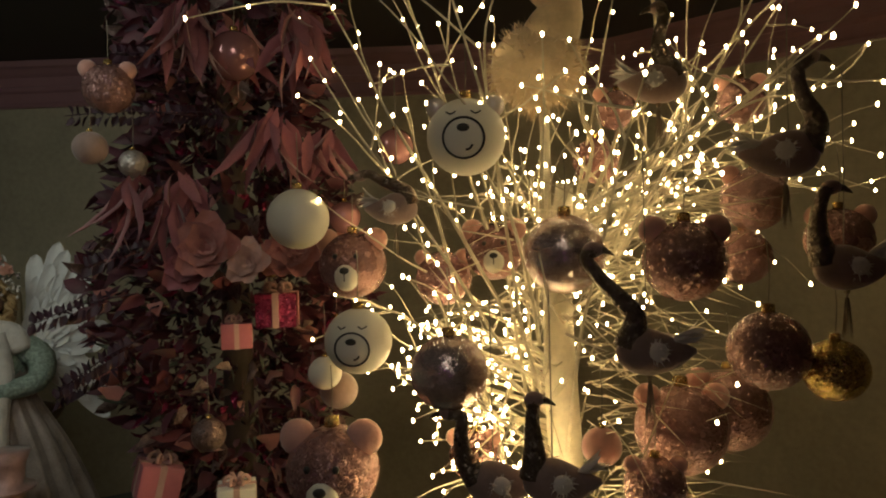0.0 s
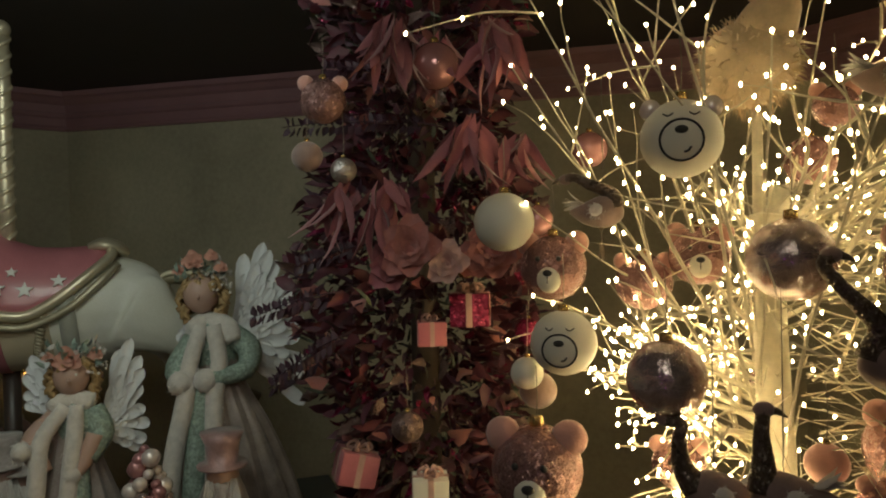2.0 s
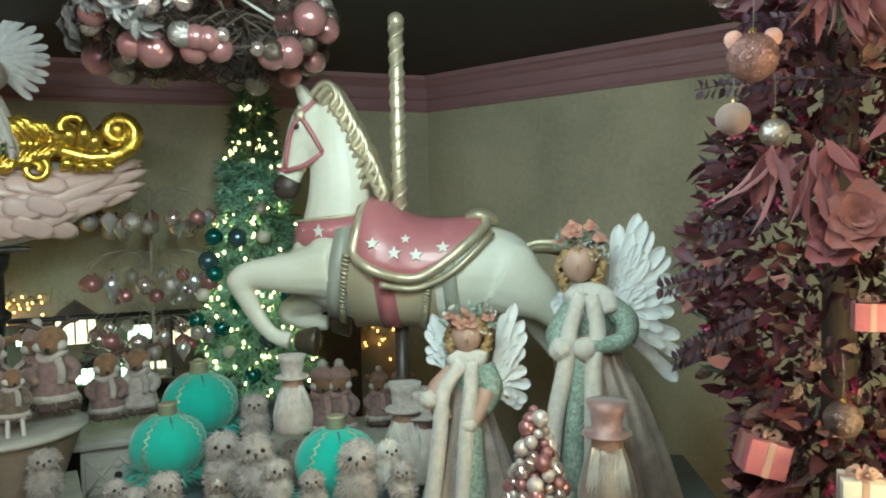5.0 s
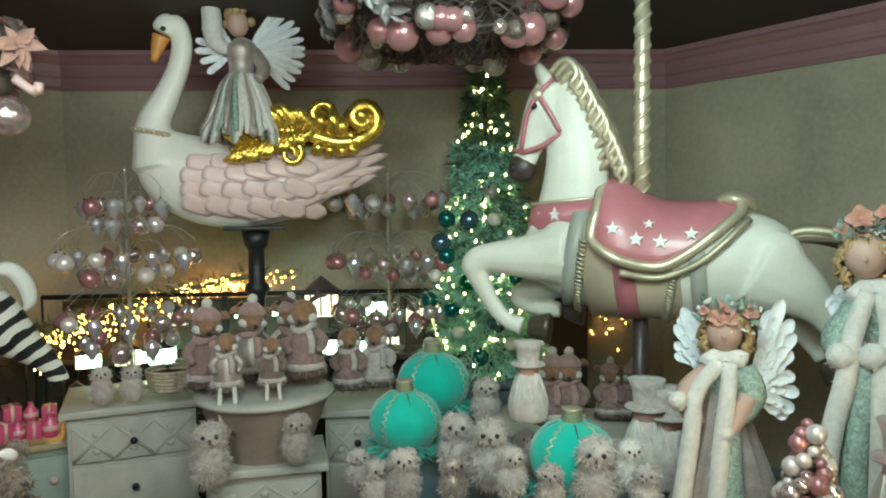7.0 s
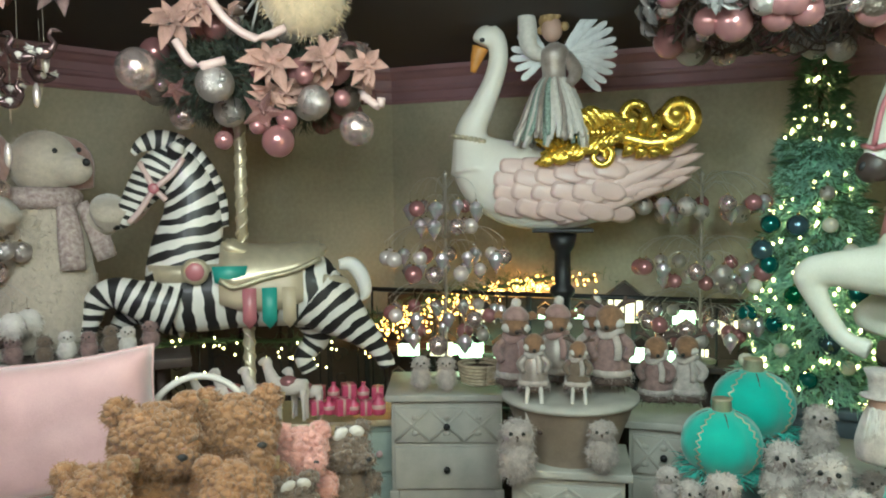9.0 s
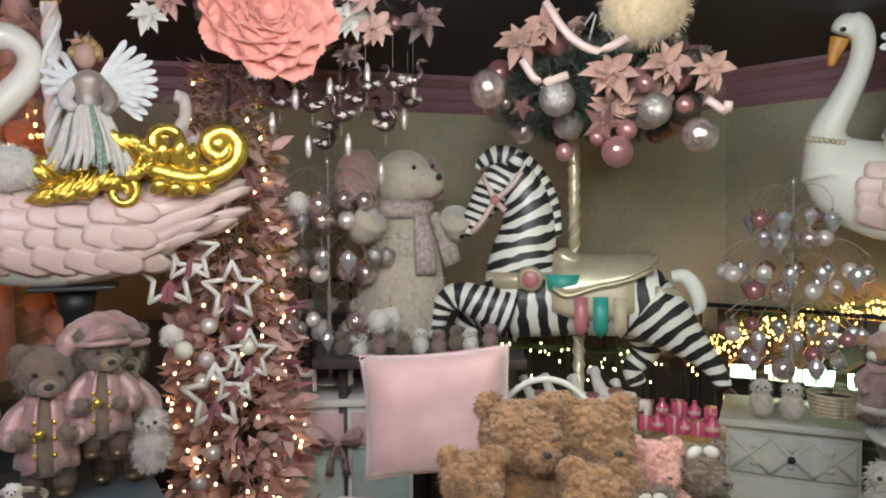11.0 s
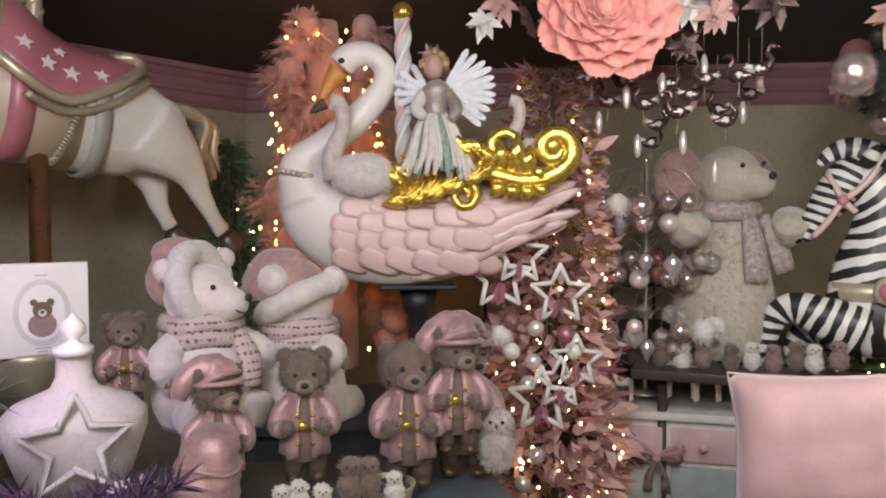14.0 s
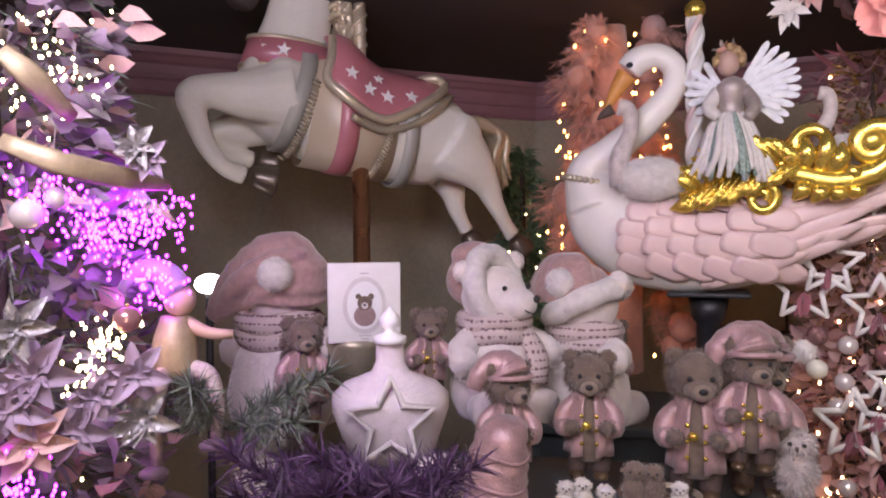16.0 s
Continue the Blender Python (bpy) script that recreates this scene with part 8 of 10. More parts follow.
def plush_bear(at, rz, s, label, style):
    """A big white plush bear with fleece hat, knitted scarf and short arms. style: hood, turned or slouch."""
    t = thing("plush_bear", at, rz, label, "plush bear", "white plush bears")
    V = lambda x, y, z: (x * s, y * s, z * s)
    bm = bmesh.new()
    tube(bm, [V(0, 0, 0), V(0, 0, 0.14), V(0, 0, 0.34), V(0, 0, 0.5)], [0.2 * s, 0.25 * s, 0.21 * s, 0.13 * s], 20, 4)
    fuzz(bm, V(0, 0, 0.24), (0.235 * s, 0.235 * s, 0.26 * s), 1600, 0.016 * s, 0.0012, 0.2)
    part("body", bm, M["plushw"], t)
    bm = bmesh.new()
    ell(bm, V(0, 0, 0.65), (0.185 * s, 0.18 * s, 0.165 * s), 20, 14)
    ell(bm, V(0.05, -0.14, 0.615), (0.115 * s, 0.12 * s, 0.09 * s), 14, 10)
    hd = part("head", bm, M["plushw"], t, voxel=0.006)
    for x, z, r in ((0.1, 0.648, 0.021), (-0.045, 0.705, 0.014), (0.105, 0.712, 0.014)):
        bm = bmesh.new()
        ell(bm, V(x, -0.258 if z < 0.65 else -0.175, z), (r * s, 0.014 * s, r * s), 10, 6)
        part("nose" if z < 0.65 else "eye", bm, M["ink"], hd)
    bm = bmesh.new()
    tube(bm, [V(0.03, -0.25, 0.592), V(0.07, -0.262, 0.573), V(0.115, -0.25, 0.585), V(0.13, -0.235, 0.6)], 0.004 * s, 5, 3)
    part("mouth", bm, M["ink"], hd)

    def roll(c, e1, e2, r, thick, name, lab):
        bm = bmesh.new()
        e1, e2, c = Vector(e1).normalized(), Vector(e2).normalized(), Vector(c)
        pts = [(c + e1 * (r * math.cos(k * math.tau / 20)) + e2 * (r * math.sin(k * math.tau / 20))) * s for k in range(21)]
        tube(bm, pts, [thick * s * (1 + 0.07 * math.sin(k * 2.1)) for k in range(21)], 12, 2)
        for k in range(1500):
            a, b = rnd.uniform(0, math.tau), rdir()
            strand(bm, (c + e1 * (r * math.cos(a)) + e2 * (r * math.sin(a)) + b * thick * 0.97) * s, b + rdir() * 0.5, 0.016 * s, 0.0012, 0.2)
        return part(name, bm, M["furtrim"], ht, lab)

    bm = bmesh.new()
    if style == "hood":
        ell(bm, V(-0.03, 0.13, 0.73), (0.185 * s, 0.14 * s, 0.16 * s), 20, 14)
        ell(bm, V(-0.05, 0.13, 0.87), (0.14 * s, 0.1 * s, 0.08 * s), 14, 10)
        ht = part("hat", bm, M["plushpink"], t, "dusty pink fleece hat", voxel=0.006)
        roll((-0.01, -0.02, 0.71), (0.9, 0.35, 0.0), (-0.1, 0.25, 1.0), 0.172, 0.062, "fur_brim", "white fleece brim round the face")
        ears = ((-0.2, -0.01, 0.79), (0.17, 0.05, 0.83))
        pom = None
    elif style == "turned":
        for k in range(9):
            a = radians(-60 + k * 24)
            tube(bm, [V(0.04 + 0.17 * math.cos(a), 0.17 * math.sin(a), 0.70), V(0.05 + 0.185 * math.cos(a), 0.185 * math.sin(a), 0.74), V(0.05 + 0.12 * math.cos(a), 0.13 * math.sin(a), 0.865), V(0.03, 0.03, 0.895)], [0.07 * s, 0.07 * s, 0.055 * s, 0.03 * s], 10, 4)
        ell(bm, V(0.04, 0.02, 0.75), (0.19 * s, 0.18 * s, 0.13 * s), 20, 12)
        ht = part("hat", bm, M["plushpink"], t, "gathered dusty pink fleece hat", voxel=0.006)
        roll((-0.02, 0.01, 0.665), (1.0, 0.0, -0.5), (0.0, 1.0, -0.05), 0.2, 0.062, "fur_brim", "white fleece brim")
        ears = ((-0.22, 0.04, 0.78),)
        pom = (0.02, 0.215, 0.775)
    else:
        line = spline([(-0.02, 0, 0.62, 0.2), (-0.03, 0.01, 0.72, 0.2), (0.0, 0.02, 0.77, 0.165), (0.1, 0.05, 0.72, 0.14), (0.2, 0.08, 0.64, 0.1), (0.3, 0.1, 0.53, 0.035)], 6)
        tube(bm, [V(*q[:3]) for q in line], [q[3] * s * (1 + 0.045 * math.sin(i * 1.9)) for i, q in enumerate(line)], 22, 1)
        tube(bm, [V(-0.16, 0.1, 0.84), V(-0.02, 0.2, 0.79), V(0.14, 0.18, 0.69), V(0.26, 0.13, 0.57)], [0.02 * s, 0.05 * s, 0.05 * s, 0.02 * s], 10, 4)
        tube(bm, [V(-0.17, 0.11, 0.72), V(-0.04, 0.2, 0.69), V(0.1, 0.2, 0.6)], [0.02 * s, 0.04 * s, 0.02 * s], 10, 4)
        ht = part("hat", bm, M["plushpink"], t, "slouching dusty pink fleece hat", voxel=0.006)
        ears = ()
        pom = (-0.055, 0.22, 0.745)
    for c in ears:
        bm = bmesh.new()
        ell(bm, V(*c), (0.06 * s, 0.045 * s, 0.058 * s), 14, 10)
        fuzz(bm, V(*c), (0.058 * s, 0.044 * s, 0.056 * s), 260, 0.014 * s, 0.0012, 0.2)
        part("ear", bm, M["plushw"], hd)
    if pom:
        bm = bmesh.new()
        ell(bm, V(*pom), 0.076 * s, 16, 12)
        fuzz(bm, V(*pom), 0.075 * s, 900, 0.014 * s, 0.0011, 0.1)
        part("pompom", bm, M["furtrim"], ht, "white fluffy pompom")
    for q in (-1, 1):
        bm = bmesh.new()
        arm = [V(q * 0.16, -0.02, 0.43), V(q * 0.26, -0.08, 0.36), V(q * 0.27, -0.18, 0.31)]
        if style == "turned":
            arm = [V(q * 0.16, 0.02, 0.43), V(q * 0.25, 0.12, 0.4), V(q * 0.22, 0.24, 0.38)]
        tube(bm, arm, [0.07 * s, 0.08 * s, 0.072 * s], 12, 4)
        fuzz(bm, arm[2], 0.074 * s, 400, 0.016 * s, 0.0012, 0.2)
        part("arm", bm, M["plushw"], t)
        bm = bmesh.new()
        tube(bm, [V(q * 0.14, -0.12, 0.08), V(q * 0.18, -0.26, 0.07)], [0.1 * s, 0.09 * s], 12, 2)
        part("leg", bm, M["plushw"], t)
    bm = bmesh.new()
    for lift in (0.445, 0.515):
        tube(bm, [V(0.165 * math.cos(k * math.tau / 16), 0.155 * math.sin(k * math.tau / 16), lift + 0.012 * math.sin(k * 1.3)) for k in range(17)], 0.052 * s, 10, 2)
    tube(bm, [V(0.09, -0.16, 0.47), V(0.12, -0.24, 0.34), V(0.11, -0.26, 0.2)], [0.05 * s, 0.065 * s, 0.06 * s], 10, 3, 0.4)
    part("scarf", bm, M["nordic"], t, "pink and grey nordic patterned knitted scarf")
    return t


def cap_toy(at, rz, w, h):
    """A toy hidden under a slumped pink satin cap with a turned-up hem."""
    t = thing("pink_cap_toy", at, rz, "toy under a slumped pink satin cap with stitched hem", "plush toy")
    bm = bmesh.new()
    rings = []
    for i in range(15):
        f = i / 14
        r = w / 2 * (1.0 - 0.35 * f ** 2.2) * (1 if f < 0.93 else 0.6) * (1 + 0.05 * math.sin(i * 2.4))
        row = []
        for k in range(28):
            a = k * math.tau / 28
            q = r * (1 + 0.07 * math.sin(3 * a + f * 7) * f + 0.04 * math.sin(7 * a + f * 5) * f)
            row.append(bm.verts.new((q * math.cos(a) + 0.22 * w * f * f, 0.9 * q * math.sin(a), h * (0.12 + 0.88 * f) - 0.03 * h * f * math.cos(a + 1))))
        rings.append(row)
    for a, b in zip(rings, rings[1:]):
        for k in range(28):
            bm.faces.new((a[k], a[(k + 1) % 28], b[(k + 1) % 28], b[k]))
    bm.faces.new(rings[-1])
    cap = part("cap", bm, M["pinksatin"], t, "slumped pink satin cap")
    for k, (r, z) in enumerate(((0.5, 0.3), (0.45, 0.62))):
        bm = bmesh.new()
        tube(bm, [(w * r * math.cos(q * math.tau / 18) + 0.03 * w * k * 3, 0.92 * w * r * math.sin(q * math.tau / 18), h * (z + 0.05 * math.sin(q * 0.7))) for q in range(19)], 0.028 * w, 8, 2)
        part("fold", bm, M["pinksatin"], cap)
    bm = bmesh.new()
    lathe(bm, [(0.42 * w, 0), (0.5 * w, 0.02 * h), (0.53 * w, 0.12 * h), (0.52 * w, 0.22 * h), (0.47 * w, 0.24 * h)], seg=26, squash=0.92)
    part("hem", bm, M["pinksatin"], cap, "wide turned-up hem")
    return t


teddy((-1.783, -1.576, 1.004), -229.5, 0.314, 'brown teddy bear in a pink satin jacket')
teddy((-2.040, -1.447, 0.931), -237.6, 0.381, 'brown teddy bear standing in a pink jacket', turn=10)
teddy((-2.228, -1.383, 0.911), -242.1, 0.420, 'brown teddy bear in pink jacket and cap', turn=25, hat=True)
teddy((-1.531, -1.593, 1.044), -223.1, 0.274, 'brown teddy bear with a pink nightcap', hat=True, turn=30)
teddy((-1.524, -1.873, 1.188), -217.5, 0.226, 'brown teddy bear sitting behind the jar', turn=5)
teddy((-1.174, -1.883, 1.145), -207.5, 0.229, 'brown teddy bear in pale pink before a plush', turn=5)
teddy((-1.137, -1.803, 1.207), -206.4, 0.224, 'brown teddy bear in pale pink jacket', turn=10)
teddy((-2.106, -1.337, 1.015), -241.8, 0.329, 'brown teddy bear leaning at the table end', hat=True,turn=20)
teddy((-2.035, -1.711, 1.120), -231.2, 0.236, 'brown teddy bear in the back row')
cap_toy((-1.445, -1.548, 1.019), -222.7, 0.135, 0.19)
plush_bear((-1.711, -1.835, 1.119), -190.0, 0.480, 'white plush bear in a pink fleece hat and knit scarf', 'hood')
plush_bear((-1.974, -1.752, 1.063), -79.2, 0.514, 'white plush bear turned away in a pink fleece hat', 'turned')
plush_bear((-1.279, -2.199, 1.076), -46.0, 0.567, 'large white plush with drooping pink hat and pompom', 'slouch')


def plush_dog(at, rz, s, label):
    """A tall cream plush animal with long pink-lined ears, scarf and raised paws."""
    t = thing("plush_dog", at, rz, label, "plush toy")
    bm = bmesh.new()
    tube(bm, [(0, 0, 0), (0.0, 0, 0.2 * s), (0.02 * s, 0, 0.5 * s), (0, 0, 0.68 * s)], [0.2 * s, 0.23 * s, 0.17 * s, 0.11 * s], 20, 4)
    for _ in range(2600):
        z, a = rnd.uniform(0.0, 0.66), rnd.uniform(0, math.tau)
        rr = np.interp(z, [0, 0.2, 0.5, 0.68], [0.2, 0.23, 0.17, 0.11])
        strand(bm, (rr * s * math.cos(a), rr * s * math.sin(a), z * s), Vector((math.cos(a), math.sin(a), 0)) + rdir() * 0.9, 0.03 * s, 0.0022, 0.3)
    part("body", bm, M["walrus"], t)
    bm = bmesh.new()
    ell(bm, (0.02 * s, 0, 0.84 * s), (0.15 * s, 0.14 * s, 0.15 * s), 18, 12)
    ell(bm, (0.1 * s, -0.1 * s, 0.81 * s), (0.09 * s, 0.1 * s, 0.075 * s), 14, 10)
    hd = part("head", bm, M["walrus"], t, voxel=0.008)
    bm = bmesh.new()
    fuzz(bm, (0.02 * s, 0.02 * s, 0.84 * s), (0.15 * s, 0.14 * s, 0.15 * s), 900, 0.025 * s, 0.002, 0.3)
    tagged(part("head_pile", bm, M["walrus"], hd), kind="stuff")
    for x, y, z, r in ((0.13, -0.2, 0.84, 0.018), (0.02, -0.14, 0.89, 0.012), (0.13, -0.12, 0.9, 0.012)):
        bm = bmesh.new()
        ell(bm, (x * s, y * s, z * s), r * s, 8, 6)
        part("nose" if y < -0.18 else "eye", bm, M["ink"], hd)
    for q in (-1, 1):
        bm = bmesh.new()
        tube(bm, [(q * 0.1 * s - 0.04 * s, 0.02 * s, 0.94 * s), (q * 0.17 * s - 0.06 * s, -0.02 * s, 0.86 * s), (q * 0.19 * s - 0.06 * s, -0.05 * s, 0.72 * s)], [0.06 * s, 0.12 * s, 0.09 * s], 12, 4, 0.3)
        part("ear", bm, M["plushpink"], hd, "long floppy ear lined in pink")
        bm = bmesh.new()
        tube(bm, [(q * 0.13 * s, -0.02 * s, 0.6 * s), (q * 0.24 * s, -0.12 * s, 0.58 * s), (q * 0.22 * s, -0.2 * s, 0.64 * s)], [0.06 * s, 0.075 * s, 0.08 * s], 12, 4)
        part("arm", bm, M["walrus"], t)
    bm = bmesh.new()
    tube(bm, [(0.13 * s * math.cos(k * math.tau / 16), 0.12 * s * math.sin(k * math.tau / 16), 0.68 * s) for k in range(17)], 0.05 * s, 10, 2)
    tube(bm, [(0.06 * s, -0.13 * s, 0.66 * s), (0.05 * s, -0.2 * s, 0.52 * s), (0.05 * s, -0.22 * s, 0.36 * s)], [0.04 * s, 0.055 * s, 0.055 * s], 10, 3, 0.4)
    tube(bm, [(0.14 * s, -0.1 * s, 0.66 * s), (0.2 * s, -0.12 * s, 0.52 * s), (0.24 * s, -0.12 * s, 0.4 * s)], [0.03 * s, 0.05 * s, 0.05 * s], 10, 3, 0.4)
    part("scarf", bm, M["knit"], t, "brown-grey knitted scarf")



plush_dog((-3.444, -0.871, 1.089), -237.1, 0.814, 'tall cream curly plush dog with a knitted scarf')
single('plush_shelf', (lambda bm: (box(bm, (0, 0.1, -0.02), (0.7, 0.45, 0.04), bevel=0.006), box(bm, (-0.3, 0.15, -0.55), (0.04, 0.3, 1.05)), box(bm, (0.3, 0.15, -0.55), (0.04, 0.3, 1.05)), bm)[-1])(bmesh.new()), M['dark'], 'dark wooden shelf under the tall plush', 'shelf', (-3.444, -0.871, 1.084), -261.1)


def cushion(at, rz, w, h, label):
    t = thing("cushion", at, rz, label, "cushion")
    bm = bmesh.new()
    n = 20
    for side in (-1, 1):
        rows = []
        for i in range(n + 1):
            row = []
            for j in range(n + 1):
                a, b = i / n * 2 - 1, j / n * 2 - 1
                puff = 0.075 * (1 - a ** 4) ** 0.5 * (1 - b ** 4) ** 0.5 if abs(a) < 1 and abs(b) < 1 else 0
                pin = 1 - 0.07 * (1 - abs(b) ** 2) * (abs(a) ** 2)
                pin2 = 1 - 0.07 * (1 - abs(a) ** 2) * (abs(b) ** 2)
                row.append(bm.verts.new((a * w / 2 * pin, side * puff + (0.003 * math.sin(a * 5 + b * 3) + 0.0015 * math.sin(b * 11 - a * 4 + 1)) * (1 - a * a) * (1 - b * b), h / 2 + b * h / 2 * pin2)))
            rows.append(row)
        for i in range(n):
            for j in range(n):
                bm.faces.new((rows[i][j], rows[i + 1][j], rows[i + 1][j + 1], rows[i][j + 1]))
    bmesh.ops.remove_doubles(bm, verts=bm.verts, dist=0.0005)
    part("cover", bm, M["sequin"], t, "pink sequin velvet cover")
    bm = bmesh.new()
    q = []
    for k in range(41):
        a = k / 40 * 4
        s, f = int(a) % 4, a % 1
        e = 0.07 * (1 - (2 * f - 1) ** 2)
        q.append(((-1 + 2 * f, -1 + e), (1 - e, -1 + 2 * f), (1 - 2 * f, 1 - e), (-1 + e, 1 - 2 * f))[s])
    tube(bm, [(x * w / 2, 0, h / 2 + y * h / 2) for x, y in q], 0.003, 6, 1)
    part("piping", bm, M["sequin"], t)
    t.rotation_euler = (radians(-12), radians(-5), radians(rz))



cushion((-2.098, -0.480, 1.008), -267.3, 0.360, 0.287, 'pink sequin cushion leaning on a white chair')


def curly_bear(at, rz, s, label, m="tanfur", hairs=2600, bow=False, turn=0):
    """A seated curly-haired teddy seen from its back and side: head, ears, snout, body, arms."""
    t = thing("curly_teddy", at, rz, label, "teddy bear", "curly teddy bears")
    def blob(name, c, r, n, parent=None):
        bm = bmesh.new()
        ell(bm, c, r, 18, 12)
        rr = (r, r, r) if isinstance(r, float) else r
        for k in range(n // 8):
            d = rdir()
            p = (c[0] + d.x * rr[0], c[1] + d.y * rr[1], c[2] + d.z * rr[2])
            ell(bm, p, (0.007 + 0.004 * rnd.random(), 0.006, 0.007), 5, 4)
        fuzz(bm, c, r, n, 0.016, 0.0011, 0.25, 0, 1.0)
        return part(name, bm, M[m], parent or t)
    h = blob("head", (0, 0, 0.66 * s), (0.26 * s, 0.24 * s, 0.23 * s), hairs)
    for q in (-1, 1):
        blob("ear", (q * 0.2 * s, 0.02 * s, 0.86 * s), (0.085 * s, 0.05 * s, 0.085 * s), hairs // 6, h)
    blob("muzzle", (0.12 * s, -0.2 * s, 0.6 * s), (0.11 * s, 0.11 * s, 0.09 * s), hairs // 5, h)
    bm = bmesh.new()
    ell(bm, (0.15 * s, -0.31 * s, 0.63 * s), (0.035 * s, 0.02 * s, 0.025 * s), 8, 6)
    part("nose", bm, M["ink"], h)
    blob("body", (0, 0.02 * s, 0.24 * s), (0.25 * s, 0.22 * s, 0.26 * s), hairs // 2)
    for q in (-1, 1):
        blob("arm", (q * 0.26 * s, -0.08 * s, 0.3 * s), (0.09 * s, 0.13 * s, 0.11 * s), hairs // 5)
    if bow:
        for q in (-1, 1):
            bm = bmesh.new()
            ell(bm, (q * 0.09 * s, -0.12 * s, 0.88 * s), (0.09 * s, 0.035 * s, 0.06 * s), 10, 8, (0, q * 25, 0))
            part("bow", bm, M["furtrim"], h, "white satin bow")
    else:
        bm = bmesh.new()
        box(bm, (0.24 * s, 0.02 * s, 0.86 * s), (0.05, 0.002, 0.022), (0, 10, 20), bevel=0.0005)
        part("ear_tag", bm, M["goldnet"], h, "small cloth tag")
    return t



curly_bear((-1.788, -0.281, 1.021), -263.1, 0.272, 'tan curly teddy bear beside the pink cushion', 'tanfur')
curly_bear((-1.899, -0.146, 0.992), -269.0, 0.279, 'tan curly teddy bear with an ear tag', 'tanfur')
curly_bear((-1.679, -0.147, 1.006), -268.8, 0.203, 'tan curly teddy bear in the front row', 'tanfur')
curly_bear((-1.977, -0.023, 0.967), 86.3, 0.195, 'pink curly plush bear', 'pompom')
curly_bear((-1.654, -0.354, 1.048), -259.0, 0.179, 'tan curly teddy bear low in the pile', 'tanfur')
curly_bear((-2.019, 0.073, 0.938), 103.0, 0.207, 'grey-brown plush bear with a white bow', 'brownfur', 900, True)
curly_bear((-1.829, -0.049, 0.939), 107.0, 0.170, 'brown plush bear with a white bow in front', 'brownfur', 900, True)


def white_chair(at, rz):
    t = thing("white_chair", at, rz, "white painted metal garden chair with a round back", "chair")
    for r in (0.13, 0.08):
        bm = bmesh.new()
        tube(bm, [(r * math.cos(radians(a)), 0, 0.3 + r * 1.25 * math.sin(radians(a))) for a in range(0, 181, 15)] , 0.008, 8, 2)
        part("back_hoop", bm, M["shabby"], t)
    for a in (-1, 1):
        for b in (-0.1, 0.25):
            bm = bmesh.new()
            tube(bm, [(a * 0.17, -b, 0.0 - at[2] + 0.0), (a * 0.17, -b, 0.3)] if False else [(a * 0.17, -b, -at[2]), (a * 0.17, -b, 0.02)], 0.01, 8, 1)
            part("leg", bm, M["shabby"], t)
    bm = bmesh.new()
    lathe(bm, [(0.2, 0), (0.2, 0.02), (0.02, 0.025)], (0, -0.08, 0), 20)
    part("seat", bm, M["shabby"], t)



white_chair((-2.225, -0.242, 0.749), -265.9)


def velvet_ball(at, rz, r, label):
    """A teal velvet ball ornament: ribs, gold zigzag trims, cap, fluffy collar."""
    t = thing("velvet_ball", at, rz, label, "velvet ornament", "teal velvet balls")
    bm = bmesh.new()
    prof = [(r * math.sin(math.pi * k / 14) + 0.001, r * 0.9 - r * 0.9 * math.cos(math.pi * k / 14)) for k in range(15)]
    lathe(bm, prof, seg=48, lobes=8, lobe=0.07)
    part("ball", bm, M["tealvelvet"], t)
    for k in range(8):
        a = k * math.tau / 8 + 0.2
        bm = bmesh.new()
        pts = []
        for i in range(3, 25):
            q = math.pi * i / 28
            w = 0.07 * (1 if i % 2 else -1) if k % 2 else 0.0
            R = r * math.sin(q) * (1.055 if k % 2 else 1.0) + 0.002
            pts.append((R * math.cos(a + w), R * math.sin(a + w), r * 0.9 + r * 0.9 * math.cos(q)))
        tube(bm, pts, r * (0.022 if k % 2 else 0.018), 5, 1)
        part("braid", bm, M["champ"] if k % 2 else M["foxdark"], t, "gold zigzag braid" if k % 2 else "")
    bm = bmesh.new()
    lathe(bm, [(r * 0.24, 0), (r * 0.26, r * 0.03), (r * 0.24, r * 0.3), (r * 0.27, r * 0.34), (r * 0.2, r * 0.36)], (0, 0, r * 1.74), 20)
    part("cap", bm, M["dullgold"], t, "gold crown cap")
    bm = bmesh.new()
    for k in range(500):
        a = rnd.uniform(0, math.tau)
        q = rnd.uniform(0.6, 1.05) * r
        strand(bm, (q * math.cos(a), q * math.sin(a), rnd.uniform(0.02, 0.35) * r), (math.cos(a), math.sin(a), rnd.uniform(-0.5, 0.5)), rnd.uniform(0.2, 0.42) * r, 0.0022, 0.25)
    tagged(part("fluffy_collar", bm, M["tealfluff"], t, "teal marabou collar"), kind="stuff")
    return t



velvet_ball((-2.399, 1.294, 0.753), 54.8, 0.117, 'teal velvet ball with gold cap and fluffy collar')
velvet_ball((-1.768, 1.429, 0.777), 41.5, 0.115, 'teal velvet ball with zigzag gold braid')
velvet_ball((-2.582, 1.551, 0.794), 52.6, 0.132, 'teal velvet ball set behind the others')


